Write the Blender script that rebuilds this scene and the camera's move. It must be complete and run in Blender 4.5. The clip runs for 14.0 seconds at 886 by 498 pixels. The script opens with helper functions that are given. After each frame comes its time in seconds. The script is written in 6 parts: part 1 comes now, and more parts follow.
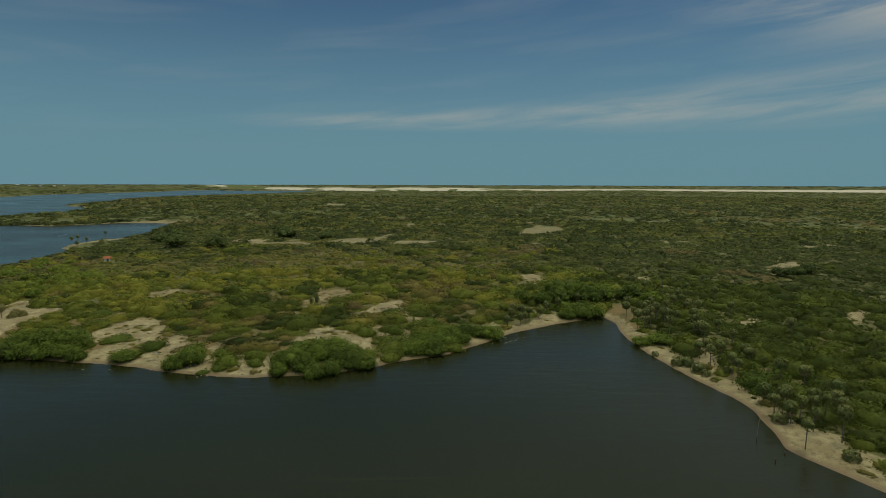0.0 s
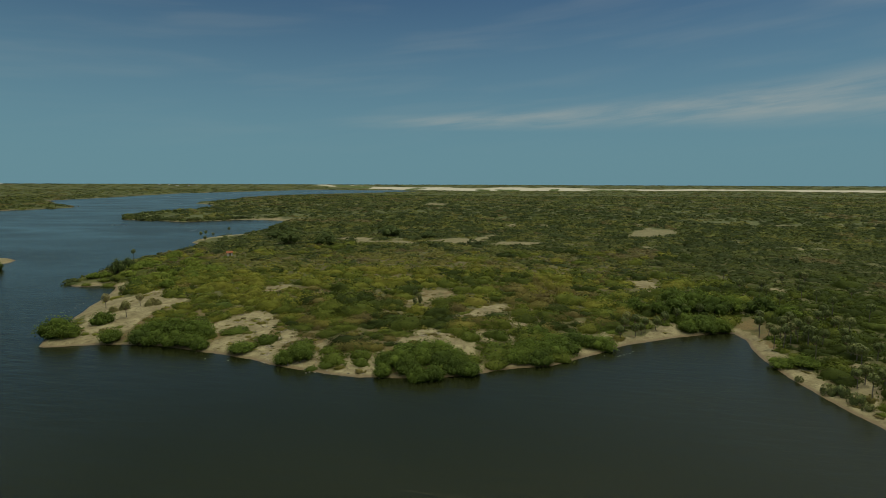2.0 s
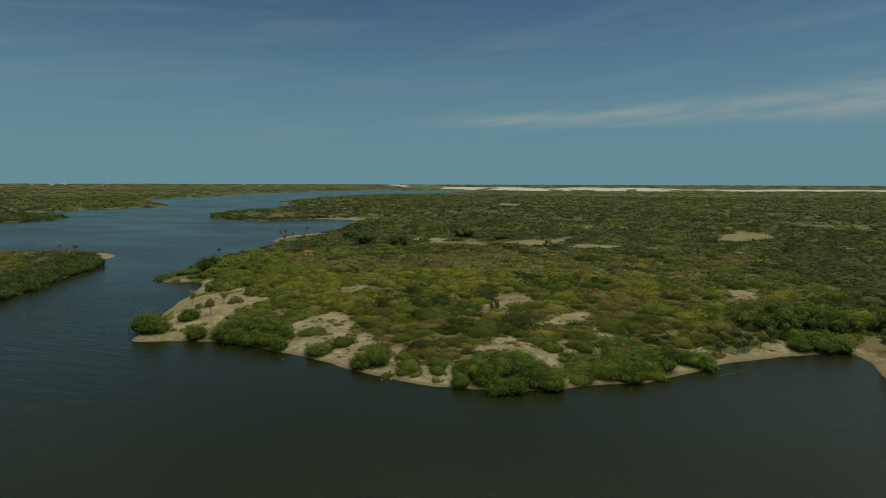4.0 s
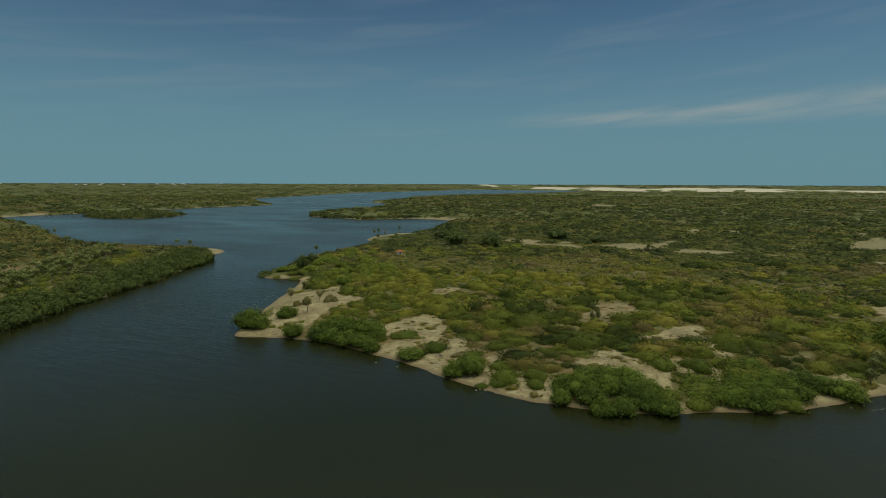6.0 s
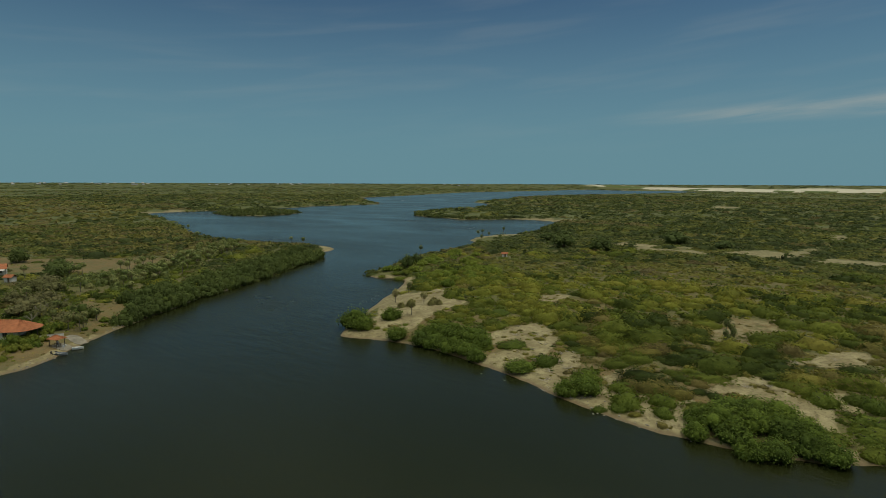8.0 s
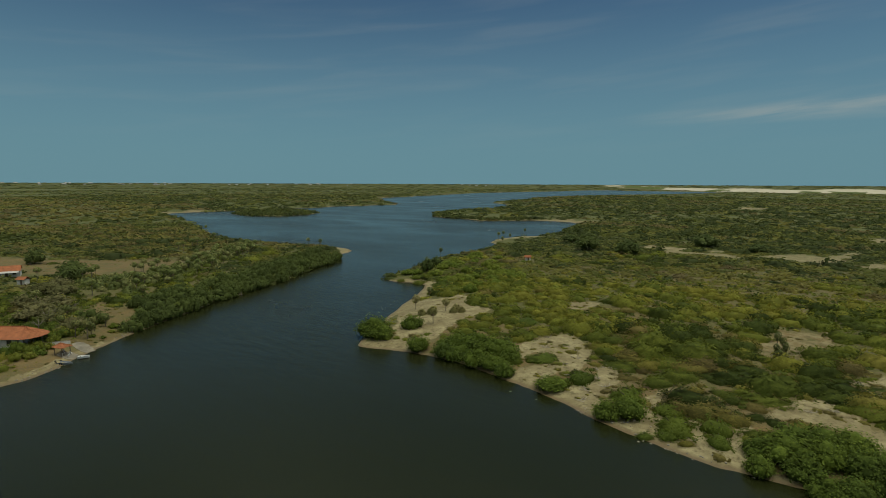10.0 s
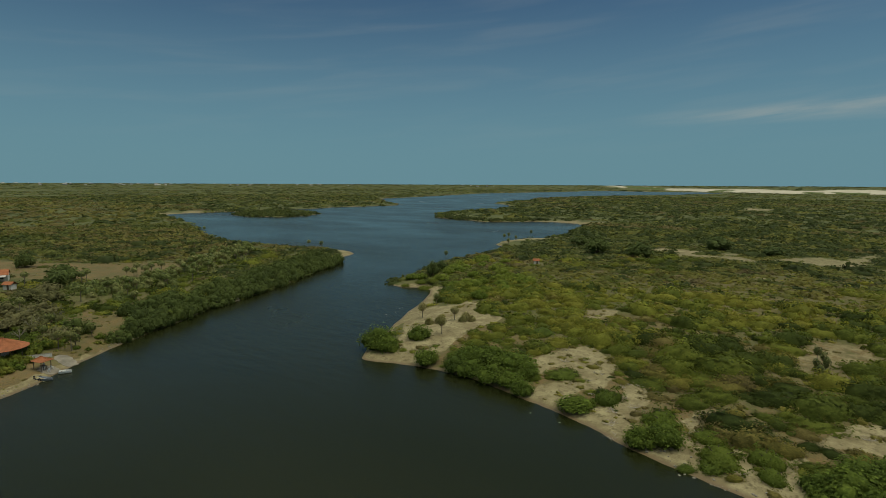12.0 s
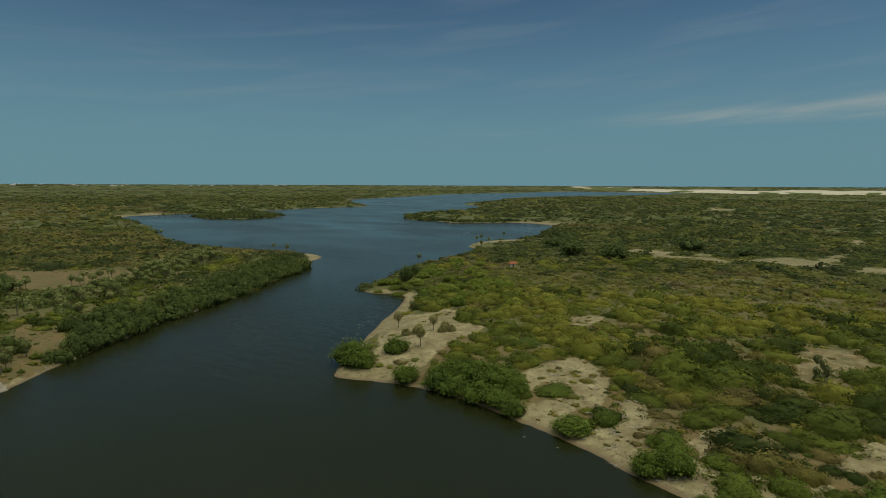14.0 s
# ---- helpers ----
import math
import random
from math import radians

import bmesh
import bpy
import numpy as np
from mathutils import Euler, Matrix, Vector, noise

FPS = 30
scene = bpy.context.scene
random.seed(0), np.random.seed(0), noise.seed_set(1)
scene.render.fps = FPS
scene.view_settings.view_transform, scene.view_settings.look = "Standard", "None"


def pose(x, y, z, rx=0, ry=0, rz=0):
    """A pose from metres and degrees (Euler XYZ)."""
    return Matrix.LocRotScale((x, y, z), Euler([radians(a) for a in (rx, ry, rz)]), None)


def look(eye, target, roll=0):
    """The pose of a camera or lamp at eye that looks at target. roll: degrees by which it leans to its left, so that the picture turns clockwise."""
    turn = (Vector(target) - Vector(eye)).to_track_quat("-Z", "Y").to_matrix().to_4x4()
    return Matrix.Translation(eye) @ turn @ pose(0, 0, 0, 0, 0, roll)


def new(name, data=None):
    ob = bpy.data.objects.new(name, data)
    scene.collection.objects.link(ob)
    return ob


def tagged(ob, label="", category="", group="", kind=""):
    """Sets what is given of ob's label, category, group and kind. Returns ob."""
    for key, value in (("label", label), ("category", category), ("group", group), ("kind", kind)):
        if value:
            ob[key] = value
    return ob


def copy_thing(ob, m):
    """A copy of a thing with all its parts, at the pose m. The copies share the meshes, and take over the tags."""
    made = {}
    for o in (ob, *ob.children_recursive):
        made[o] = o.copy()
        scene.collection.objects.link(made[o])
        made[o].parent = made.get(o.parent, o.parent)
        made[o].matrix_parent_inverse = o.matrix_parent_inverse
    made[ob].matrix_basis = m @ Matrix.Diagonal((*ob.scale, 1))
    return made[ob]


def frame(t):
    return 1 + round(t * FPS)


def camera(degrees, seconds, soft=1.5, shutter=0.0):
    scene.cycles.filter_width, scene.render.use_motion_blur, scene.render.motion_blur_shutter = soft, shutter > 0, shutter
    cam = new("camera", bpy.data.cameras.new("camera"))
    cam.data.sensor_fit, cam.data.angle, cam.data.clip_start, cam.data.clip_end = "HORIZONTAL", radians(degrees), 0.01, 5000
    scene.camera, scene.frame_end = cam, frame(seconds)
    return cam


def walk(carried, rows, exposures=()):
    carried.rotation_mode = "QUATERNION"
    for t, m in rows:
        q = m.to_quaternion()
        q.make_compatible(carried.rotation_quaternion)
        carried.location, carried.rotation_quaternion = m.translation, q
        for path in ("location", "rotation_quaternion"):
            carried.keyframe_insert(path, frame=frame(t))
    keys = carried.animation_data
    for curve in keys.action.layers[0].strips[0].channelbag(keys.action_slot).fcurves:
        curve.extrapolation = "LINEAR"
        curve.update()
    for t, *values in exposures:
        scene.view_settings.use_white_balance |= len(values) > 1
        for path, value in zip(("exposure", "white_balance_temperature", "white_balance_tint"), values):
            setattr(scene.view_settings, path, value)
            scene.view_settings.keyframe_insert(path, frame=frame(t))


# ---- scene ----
cam = camera(78.91, 14.0, 0.85)

PATH = [
    (0.0, (0.000, 0.000, 42.000), (0.002, 49.643, 36.035), 0.15),
    (0.5, (-0.600, 1.228, 41.984), (-3.142, 50.805, 36.014), 0.16),
    (1.0, (-1.187, 2.470, 41.964), (-6.128, 51.864, 35.980), 0.18),
    (1.5, (-1.829, 3.760, 41.992), (-9.077, 52.867, 35.992), 0.19),
    (2.0, (-2.529, 5.101, 42.041), (-11.600, 53.904, 36.035), 0.19),
    (2.5, (-3.388, 6.468, 42.112), (-13.893, 54.982, 36.112), 0.17),
    (5.0, (-8.352, 13.089, 42.259), (-27.409, 58.917, 36.210), 0.17),
    (5.5, (-9.437, 14.404, 42.269), (-30.397, 59.393, 36.214), 0.18),
    (6.0, (-10.667, 15.726, 42.303), (-33.556, 59.765, 36.252), 0.19),
    (6.5, (-12.005, 17.089, 42.327), (-36.927, 60.010, 36.267), 0.20),
    (7.0, (-13.446, 18.502, 42.347), (-40.404, 60.173, 36.284), 0.18),
    (7.5, (-14.985, 20.005, 42.348), (-43.981, 60.285, 36.277), 0.19),
    (8.0, (-16.644, 21.528, 42.344), (-47.389, 60.485, 36.258), 0.21),
    (8.2, (-17.358, 22.152, 42.352), (-48.925, 60.447, 36.268), 0.21),
    (8.6, (-18.792, 23.401, 42.367), (-50.826, 61.307, 36.288), 0.22),
    (9.2, (-20.985, 25.274, 42.390), (-53.098, 63.114, 36.317), 0.23),
    (10.5, (-25.937, 29.334, 42.440), (-57.842, 67.352, 36.381), 0.25),
    (11.0, (-27.941, 30.890, 42.477), (-59.907, 68.860, 36.436), 0.26),
    (11.5, (-30.056, 32.424, 42.501), (-62.068, 70.358, 36.483), 0.26),
    (12.0, (-32.212, 33.931, 42.467), (-64.248, 71.845, 36.448), 0.27),
    (12.5, (-34.405, 35.456, 42.445), (-66.474, 73.343, 36.437), 0.27),
    (13.0, (-36.603, 37.023, 42.423), (-67.788, 75.645, 36.431), 0.26),
    (13.5, (-38.815, 38.591, 42.414), (-68.680, 78.246, 36.449), 0.25),
    (14.0, (-40.976, 40.173, 42.390), (-70.656, 79.971, 36.450), 0.24),
]
walk(cam, [(t, look(eye, target, roll)) for t, eye, target, roll in PATH], [(0.0, -0.68, 6500, 4)])

# ---------------------------------------------------------------- sky and sun
SUN_AZ, SUN_EL = -60.0, 72.0      # degrees; azimuth to the left of +y
to_sun = Vector((-math.sin(radians(SUN_AZ)) * math.cos(radians(SUN_EL)), math.cos(radians(SUN_AZ)) * math.cos(radians(SUN_EL)), math.sin(radians(SUN_EL))))
sun = new("sun", bpy.data.lights.new("sun", "SUN"))
sun.data.energy, sun.data.angle, sun.data.color = 1.85, radians(3.0), (1.0, 0.92, 0.78)
sun.rotation_mode = "QUATERNION"
sun.rotation_quaternion = to_sun.to_track_quat("Z", "Y")
sun.location = (0, 100, 300)


def nodes_of(tree):
    tree.nodes.clear()

    def add(kind, **settings):
        n = tree.nodes.new(kind)
        for key, value in settings.items():
            if key == "ins":
                for k, v in value.items():
                    if isinstance(v, bpy.types.NodeSocket):
                        tree.links.new(v, n.inputs[k])
                    else:
                        n.inputs[k].default_value = v
            elif key == "operation":
                n.operation = value
            elif key == "blend_type":
                n.blend_type = value
            elif key == "data_type":
                n.data_type = value
            elif key == "attribute_name":
                n.attribute_name = value
            elif key == "interpolation_type":
                n.interpolation_type = value
            elif key == "sky_type":
                n.sky_type = value
        return n
    return add


def build_sky():
    world = bpy.data.worlds.new("sky")
    scene.world = world
    world.use_nodes = True
    add = nodes_of(world.node_tree)
    link = world.node_tree.links.new
    sky = add("ShaderNodeTexSky", sky_type="NISHITA")
    sky.sun_disc = False
    sky.sun_elevation, sky.sun_rotation = radians(SUN_EL), radians(-SUN_AZ)
    sky.altitude, sky.air_density, sky.dust_density, sky.ozone_density = 0.0, 0.85, 0.1, 2.2
    where = add("ShaderNodeTexCoord")
    xyz = add("ShaderNodeSeparateXYZ", ins={0: where.outputs["Generated"]})

    def math_node(op, a, b=0.0, c=0.0):
        return add("ShaderNodeMath", operation=op, ins={0: a, 1: b, 2: c}).outputs[0]

    def ramp(v, a, b, lo=0.0, hi=1.0):
        return add("ShaderNodeMapRange", interpolation_type="SMOOTHSTEP", ins={0: v, 1: a, 2: b, 3: lo, 4: hi}).outputs[0]
    az = math_node("MULTIPLY", math_node("ARCTAN2", xyz.outputs[0], xyz.outputs[1]), 57.2958)   # to the right of +y
    el = math_node("MULTIPLY", math_node("ARCSINE", xyz.outputs[2]), 57.2958)
    # the long cirrus streak, climbing to the right, broken into wisps
    rise = math_node("SUBTRACT", el, math_node("MULTIPLY_ADD", az, 0.027, 6.7))
    veil_at = add("ShaderNodeCombineXYZ", ins={0: math_node("MULTIPLY", az, 0.045), 1: math_node("MULTIPLY_ADD", az, -0.035, math_node("MULTIPLY", el, 0.42)), 2: 0.0})
    wisps = add("ShaderNodeTexNoise", ins={"Vector": veil_at.outputs[0], "Scale": 1.6, "Detail": 7.0, "Roughness": 0.62, "Distortion": 0.35})
    half = ramp(az, -20.0, 45.0, 0.95, 3.5)
    inside = math_node("SUBTRACT", 1.0, math_node("DIVIDE", math_node("ABSOLUTE", rise), half))
    streak = math_node("MULTIPLY", ramp(inside, 0.0, 0.9), ramp(wisps.outputs[0], 0.22, 0.80))
    streak = math_node("MULTIPLY", streak, math_node("MULTIPLY", ramp(az, -24.0, -8.0), ramp(az, 95.0, 60.0)))
    # higher cloud beyond it, to the right, and a thin veil over the rest
    high = math_node("MULTIPLY", ramp(add("ShaderNodeTexNoise", ins={"Vector": veil_at.outputs[0], "Scale": 0.8, "Detail": 6.0, "Roughness": 0.6, "Distortion": 0.5}).outputs[0], 0.36, 0.66),
                     math_node("MULTIPLY", ramp(math_node("MULTIPLY_ADD", az, 0.5, el), 24.0, 40.0), ramp(el, 8.0, 14.0)))
    thin = math_node("MULTIPLY", ramp(add("ShaderNodeTexNoise", ins={"Vector": veil_at.outputs[0], "Scale": 1.1, "Detail": 4.0, "Roughness": 0.5, "Distortion": 0.3}).outputs[0], 0.44, 0.75), ramp(el, 1.0, 9.0))
    cover = math_node("ADD", math_node("MULTIPLY", streak, 0.56), math_node("ADD", math_node("MULTIPLY", high, 1.1), math_node("MULTIPLY", thin, 0.09)))
    cover = math_node("MINIMUM", cover, 0.8)
    mix = add("ShaderNodeMix", data_type="RGBA", ins={0: cover})
    # clear tropical blue overhead, teal haze towards the horizon
    blue = add("ShaderNodeMix", data_type="RGBA", blend_type="MULTIPLY", ins={0: 1.0})
    link(sky.outputs[0], blue.inputs[6])
    blue.inputs[7].default_value = (0.60, 0.78, 0.84, 1)
    haze = add("ShaderNodeMix", data_type="RGBA", ins={0: ramp(el, 22.0, -1.0, 0.0, 0.95)})
    link(blue.outputs[2], haze.inputs[6])
    haze.inputs[7].default_value = (2.42, 4.68, 5.8, 1)
    link(haze.outputs[2], mix.inputs[6])
    mix.inputs[7].default_value = (7.4, 7.4, 6.9, 1)
    # the bright thin veil round the sun closes overhead
    bright = add("ShaderNodeMix", data_type="RGBA", ins={0: ramp(el, 30.0, 62.0, 0.0, 0.75)})
    link(mix.outputs[2], bright.inputs[6])
    bright.inputs[7].default_value = (34.0, 34.4, 30.6, 1)
    back = add("ShaderNodeBackground", ins={"Color": bright.outputs[2], "Strength": 0.085})
    out = add("ShaderNodeOutputWorld")
    link(back.outputs[0], out.inputs[0])


build_sky()


# ---------------------------------------------------------------- materials
def material(name, make):
    mat = bpy.data.materials.new(name)
    mat.use_nodes = True
    add = nodes_of(mat.node_tree)
    link = mat.node_tree.links.new
    out = add("ShaderNodeOutputMaterial")
    link(make(add, link), out.inputs[0])
    return mat


def mixed(add, fac, a, b, blend="MIX"):
    n = add("ShaderNodeMix", data_type="RGBA", blend_type=blend)
    n.clamp_factor = True
    for slot, v in ((0, fac), (6, a), (7, b)):
        if isinstance(v, bpy.types.NodeSocket):
            n.id_data.links.new(v, n.inputs[slot])
        else:
            n.inputs[slot].default_value = v if slot == 0 else (*v, 1)
    return n.outputs[2]


def ranged(add, v, a, b, lo=0.0, hi=1.0):
    return add("ShaderNodeMapRange", ins={0: v, 1: a, 2: b, 3: lo, 4: hi}).outputs[0]


def noise_at(add, scale, detail=4.0, rough=0.55, coords="Object", distort=0.0):
    where = add("ShaderNodeTexCoord")
    return add("ShaderNodeTexNoise", ins={"Vector": where.outputs[coords], "Scale": scale, "Detail": detail, "Roughness": rough, "Distortion": distort}).outputs[0]


def surface(name, colour, rough=0.8, spread=0.25, scale=3.0, bump=0.2, metal=0.0, spec=0.3, second=None):
    """A plain surface with grain and blotches at two scales."""
    def make(add, link):
        big, fine = noise_at(add, scale), noise_at(add, scale * 9, 3)
        lo, hi = [c * (1 - spread) for c in colour], [min(1, c * (1 + spread)) for c in colour]
        c = mixed(add, ranged(add, big, 0.3, 0.7), lo, second or hi)
        c = mixed(add, ranged(add, fine, 0.3, 0.7, 0.0, 0.35), c, lo)
        b = add("ShaderNodeBump", ins={"Height": fine, "Strength": bump, "Distance": 0.05})
        return add("ShaderNodeBsdfPrincipled", ins={"Base Color": c, "Roughness": rough, "Metallic": metal, "Specular IOR Level": spec, "Normal": b.outputs[0]}).outputs[0]
    return material(name, make)


def foliage(name, stops, by_object=False, through_light=0.42, rough=0.7, spec=0.12, vary=0.22):
    """Leaves: the plant's own tint picks from the stops, every leaf clump varies a little."""
    def make(add, link):
        if by_object:
            tint = add("ShaderNodeObjectInfo").outputs["Random"]
        else:
            tint = add("ShaderNodeAttribute", attribute_name="tint").outputs["Fac"]
        leaf = add("ShaderNodeNewGeometry").outputs["Random Per Island"]
        ramp = add("ShaderNodeValToRGB", ins={0: tint})
        els = ramp.color_ramp.elements
        while len(els) < len(stops):
            els.new(0.5)
        for e, (at, c) in zip(els, stops):
            e.position, e.color = at, (*c, 1)
        c = mixed(add, 1.0, ramp.outputs[0], add("ShaderNodeMix", data_type="RGBA").outputs[2], "MULTIPLY")
        shade = c.node.inputs[7].links[0].from_node
        link(leaf, shade.inputs[0])
        shade.inputs[6].default_value, shade.inputs[7].default_value = (1 - vary, 1 - 0.9 * vary, 1 - vary, 1), (1 + vary, 1 + vary, 1 + 0.8 * vary, 1)
        # twigs and small leaves inside each clump
        here = add("ShaderNodeNewGeometry").outputs["Position"]
        fine = add("ShaderNodeTexNoise", ins={"Vector": here, "Scale": 3.2, "Detail": 5.0, "Roughness": 0.75}).outputs[0]
        c = mixed(add, 1.0, c, mixed(add, ranged(add, fine, 0.32, 0.68), (0.82, 0.85, 0.80), (1.24, 1.20, 1.16)), "MULTIPLY")
        lumpy = add("ShaderNodeBump", ins={"Height": fine, "Strength": 0.5, "Distance": 0.35})
        body = add("ShaderNodeBsdfPrincipled", ins={"Base Color": c, "Roughness": rough, "Specular IOR Level": spec, "Normal": lumpy.outputs[0]})
        glow = add("ShaderNodeBsdfTranslucent", ins={"Color": c})
        both = add("ShaderNodeMixShader", ins={0: through_light, 1: body.outputs[0], 2: glow.outputs[0]})
        return both.outputs[0]
    return material(name, make)


def ground_material():
    def make(add, link):
        sand = add("ShaderNodeAttribute", attribute_name="sand").outputs["Fac"]
        dry = add("ShaderNodeAttribute", attribute_name="dry").outputs["Fac"]
        big, mid, fine = noise_at(add, 0.035, 5), noise_at(add, 0.35, 5, 0.65), noise_at(add, 3.0, 4, 0.7)
        # leaf litter, its tones lowered for the shade in gaps between crowns
        litter = mixed(add, ranged(add, mid, 0.35, 0.65), (0.064, 0.070, 0.020), (0.100, 0.100, 0.030))
        litter = mixed(add, ranged(add, big, 0.45, 0.7, 0, 0.45), litter, (0.124, 0.114, 0.044))
        straw = mixed(add, ranged(add, fine, 0.35, 0.65), (0.172, 0.116, 0.046), (0.098, 0.074, 0.029))
        straw = mixed(add, ranged(add, noise_at(add, 0.16, 5, 0.7), 0.44, 0.60, 0, 0.8), straw, (0.090, 0.092, 0.032))
        straw = mixed(add, ranged(add, noise_at(add, 0.07, 5, 0.65), 0.46, 0.62, 0, 0.35), straw, (0.205, 0.140, 0.062))
        pale = mixed(add, ranged(add, mid, 0.3, 0.7), (0.335, 0.290, 0.154), (0.205, 0.172, 0.088))
        pale = mixed(add, ranged(add, fine, 0.42, 0.75, 0, 0.5), pale, (0.19, 0.155, 0.092))
        pale = mixed(add, ranged(add, noise_at(add, 0.16, 6, 0.72), 0.42, 0.60, 0, 0.72), pale, (0.158, 0.125, 0.060))
        c = mixed(add, dry, litter, straw)
        # ragged edge of the bare sand
        edge = add("ShaderNodeMath", operation="ADD", ins={0: sand, 1: ranged(add, mid, 0.25, 0.75, -0.32, 0.32)}).outputs[0]
        c = mixed(add, ranged(add, edge, 0.38, 0.62), c, pale)
        # tufts and twigs scattered over the sand
        tuft = noise_at(add, 0.9, 6, 0.75)
        c = mixed(add, ranged(add, noise_at(add, 0.45, 6, 0.75), 0.50, 0.62, 0, 0.6), c, (0.148, 0.112, 0.060))
        c = mixed(add, ranged(add, tuft, 0.52, 0.66, 0, 0.8), c, (0.095, 0.080, 0.038))
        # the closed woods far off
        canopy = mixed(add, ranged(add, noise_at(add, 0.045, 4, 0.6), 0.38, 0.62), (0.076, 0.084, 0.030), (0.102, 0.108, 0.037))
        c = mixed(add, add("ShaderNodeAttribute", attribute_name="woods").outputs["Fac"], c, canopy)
        # wet rim along the water
        high = add("ShaderNodeSeparateXYZ", ins={0: add("ShaderNodeNewGeometry").outputs["Position"]}).outputs[2]
        wet = ranged(add, high, 0.06, 0.26, 1.0, 0.0)
        c = mixed(add, wet, c, (0.140, 0.100, 0.050))
        lumps = add("ShaderNodeMath", operation="MULTIPLY_ADD", ins={0: fine, 1: 0.4, 2: mid}).outputs[0]
        b = add("ShaderNodeBump", ins={"Height": lumps, "Strength": 0.6, "Distance": 0.4})
        return add("ShaderNodeBsdfPrincipled", ins={"Base Color": c, "Roughness": ranged(add, wet, 0, 1, 0.95, 0.5), "Specular IOR Level": 0.2, "Normal": b.outputs[0]}).outputs[0]
    return material("ground", make)


def dune_material():
    def make(add, link):
        sand = mixed(add, ranged(add, noise_at(add, 0.012, 4), 0.3, 0.7), (0.47, 0.43, 0.33), (0.38, 0.34, 0.25))
        scrub = mixed(add, ranged(add, noise_at(add, 0.06, 4), 0.35, 0.65), (0.062, 0.080, 0.026), (0.100, 0.120, 0.034))
        cover = add("ShaderNodeAttribute", attribute_name="cover").outputs["Fac"]
        edge = add("ShaderNodeMath", operation="ADD", ins={0: cover, 1: ranged(add, noise_at(add, 0.03, 5), 0.3, 0.7, -0.3, 0.3)}).outputs[0]
        c = mixed(add, ranged(add, edge, 0.4, 0.6), sand, scrub)
        return add("ShaderNodeBsdfPrincipled", ins={"Base Color": c, "Roughness": 0.95, "Specular IOR Level": 0.1}).outputs[0]
    return material("dune_sand", make)


def water_material():
    def make(add, link):
        where = add("ShaderNodeTexCoord")

        def waves(angle, sx, sy, scale, detail, rough):
            m = add("ShaderNodeMapping", ins={"Vector": where.outputs["Object"], "Rotation": (0, 0, radians(angle)), "Scale": (sx, sy, 1)})
            return add("ShaderNodeTexNoise", ins={"Vector": m.outputs[0], "Scale": scale, "Detail": detail, "Roughness": rough, "Distortion": 0.3}).outputs[0]
        swell = waves(12, 0.25, 1.0, 0.45, 4, 0.5)
        ripple = waves(-6, 0.35, 1.0, 2.2, 3, 0.6)
        gusts = waves(20, 0.5, 1.0, 0.018, 4, 0.55)
        h = add("ShaderNodeMath", operation="MULTIPLY_ADD", ins={0: ripple, 1: 0.3, 2: swell}).outputs[0]
        b = add("ShaderNodeBump", ins={"Height": h, "Strength": ranged(add, gusts, 0.35, 0.65, 0.3, 0.65), "Distance": 0.3})
        c = mixed(add, ranged(add, gusts, 0.3, 0.7), (0.0122, 0.0148, 0.0040), (0.0152, 0.0172, 0.0046))
        return add("ShaderNodeBsdfPrincipled", ins={"Base Color": c, "Roughness": ranged(add, gusts, 0.3, 0.7, 0.16, 0.28), "IOR": 1.33, "Specular IOR Level": 0.43, "Normal": b.outputs[0]}).outputs[0]
    return material("lagoon_water", make)


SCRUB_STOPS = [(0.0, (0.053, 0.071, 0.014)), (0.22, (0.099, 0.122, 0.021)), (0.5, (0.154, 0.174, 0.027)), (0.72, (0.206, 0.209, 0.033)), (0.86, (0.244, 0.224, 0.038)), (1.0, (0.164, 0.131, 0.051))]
# distance haze put into the leaf colours: scrub tones, greyer and bluer
HAZED_WOODS_STOPS = [(0.0, (0.052, 0.068, 0.021)), (0.25, (0.086, 0.102, 0.029)), (0.55, (0.130, 0.141, 0.036)), (0.86, (0.180, 0.166, 0.046)), (1.0, (0.148, 0.119, 0.055))]
M_GROUND, M_WATER, M_DUNE = ground_material(), water_material(), dune_material()
M_SCRUB = foliage("scrub_leaves", SCRUB_STOPS, vary=0.26)
M_WOODS = foliage("hazed_woodland_leaves", HAZED_WOODS_STOPS, vary=0.16)
M_BUSH = foliage("bush_leaves", [(0.0, (0.082, 0.114, 0.020)), (0.4, (0.117, 0.149, 0.023)), (0.8, (0.156, 0.175, 0.028)), (1.0, (0.177, 0.181, 0.032))], True)
M_MANGROVE = foliage("mangrove_leaves", [(0.0, (0.072, 0.101, 0.019)), (0.5, (0.097, 0.132, 0.022)), (1.0, (0.121, 0.158, 0.025))], True, vary=0.44)
M_LEAFY = foliage("broad_tree_leaves", [(0.0, (0.128, 0.170, 0.028)), (1.0, (0.185, 0.220, 0.036))], True, 0.5, vary=0.36)
M_BELT = foliage("belt_leaves", [(0.0, (0.062, 0.082, 0.021)), (1.0, (0.088, 0.112, 0.028))], True, 0.3, vary=0.14)
M_DARKLEAF = foliage("dark_tree_leaves", [(0.0, (0.066, 0.088, 0.026)), (1.0, (0.094, 0.118, 0.032))], True, 0.3)
M_OPENLEAF = foliage("dry_tree_leaves", [(0.0, (0.120, 0.122, 0.046)), (1.0, (0.190, 0.172, 0.085))], True, 0.4)
M_PALMPALE = foliage("pale_palm_leaves", [(0.0, (0.125, 0.152, 0.045)), (0.6, (0.170, 0.190, 0.058)), (1.0, (0.225, 0.222, 0.086))], True, 0.3, 0.5, 0.2, 0.5)
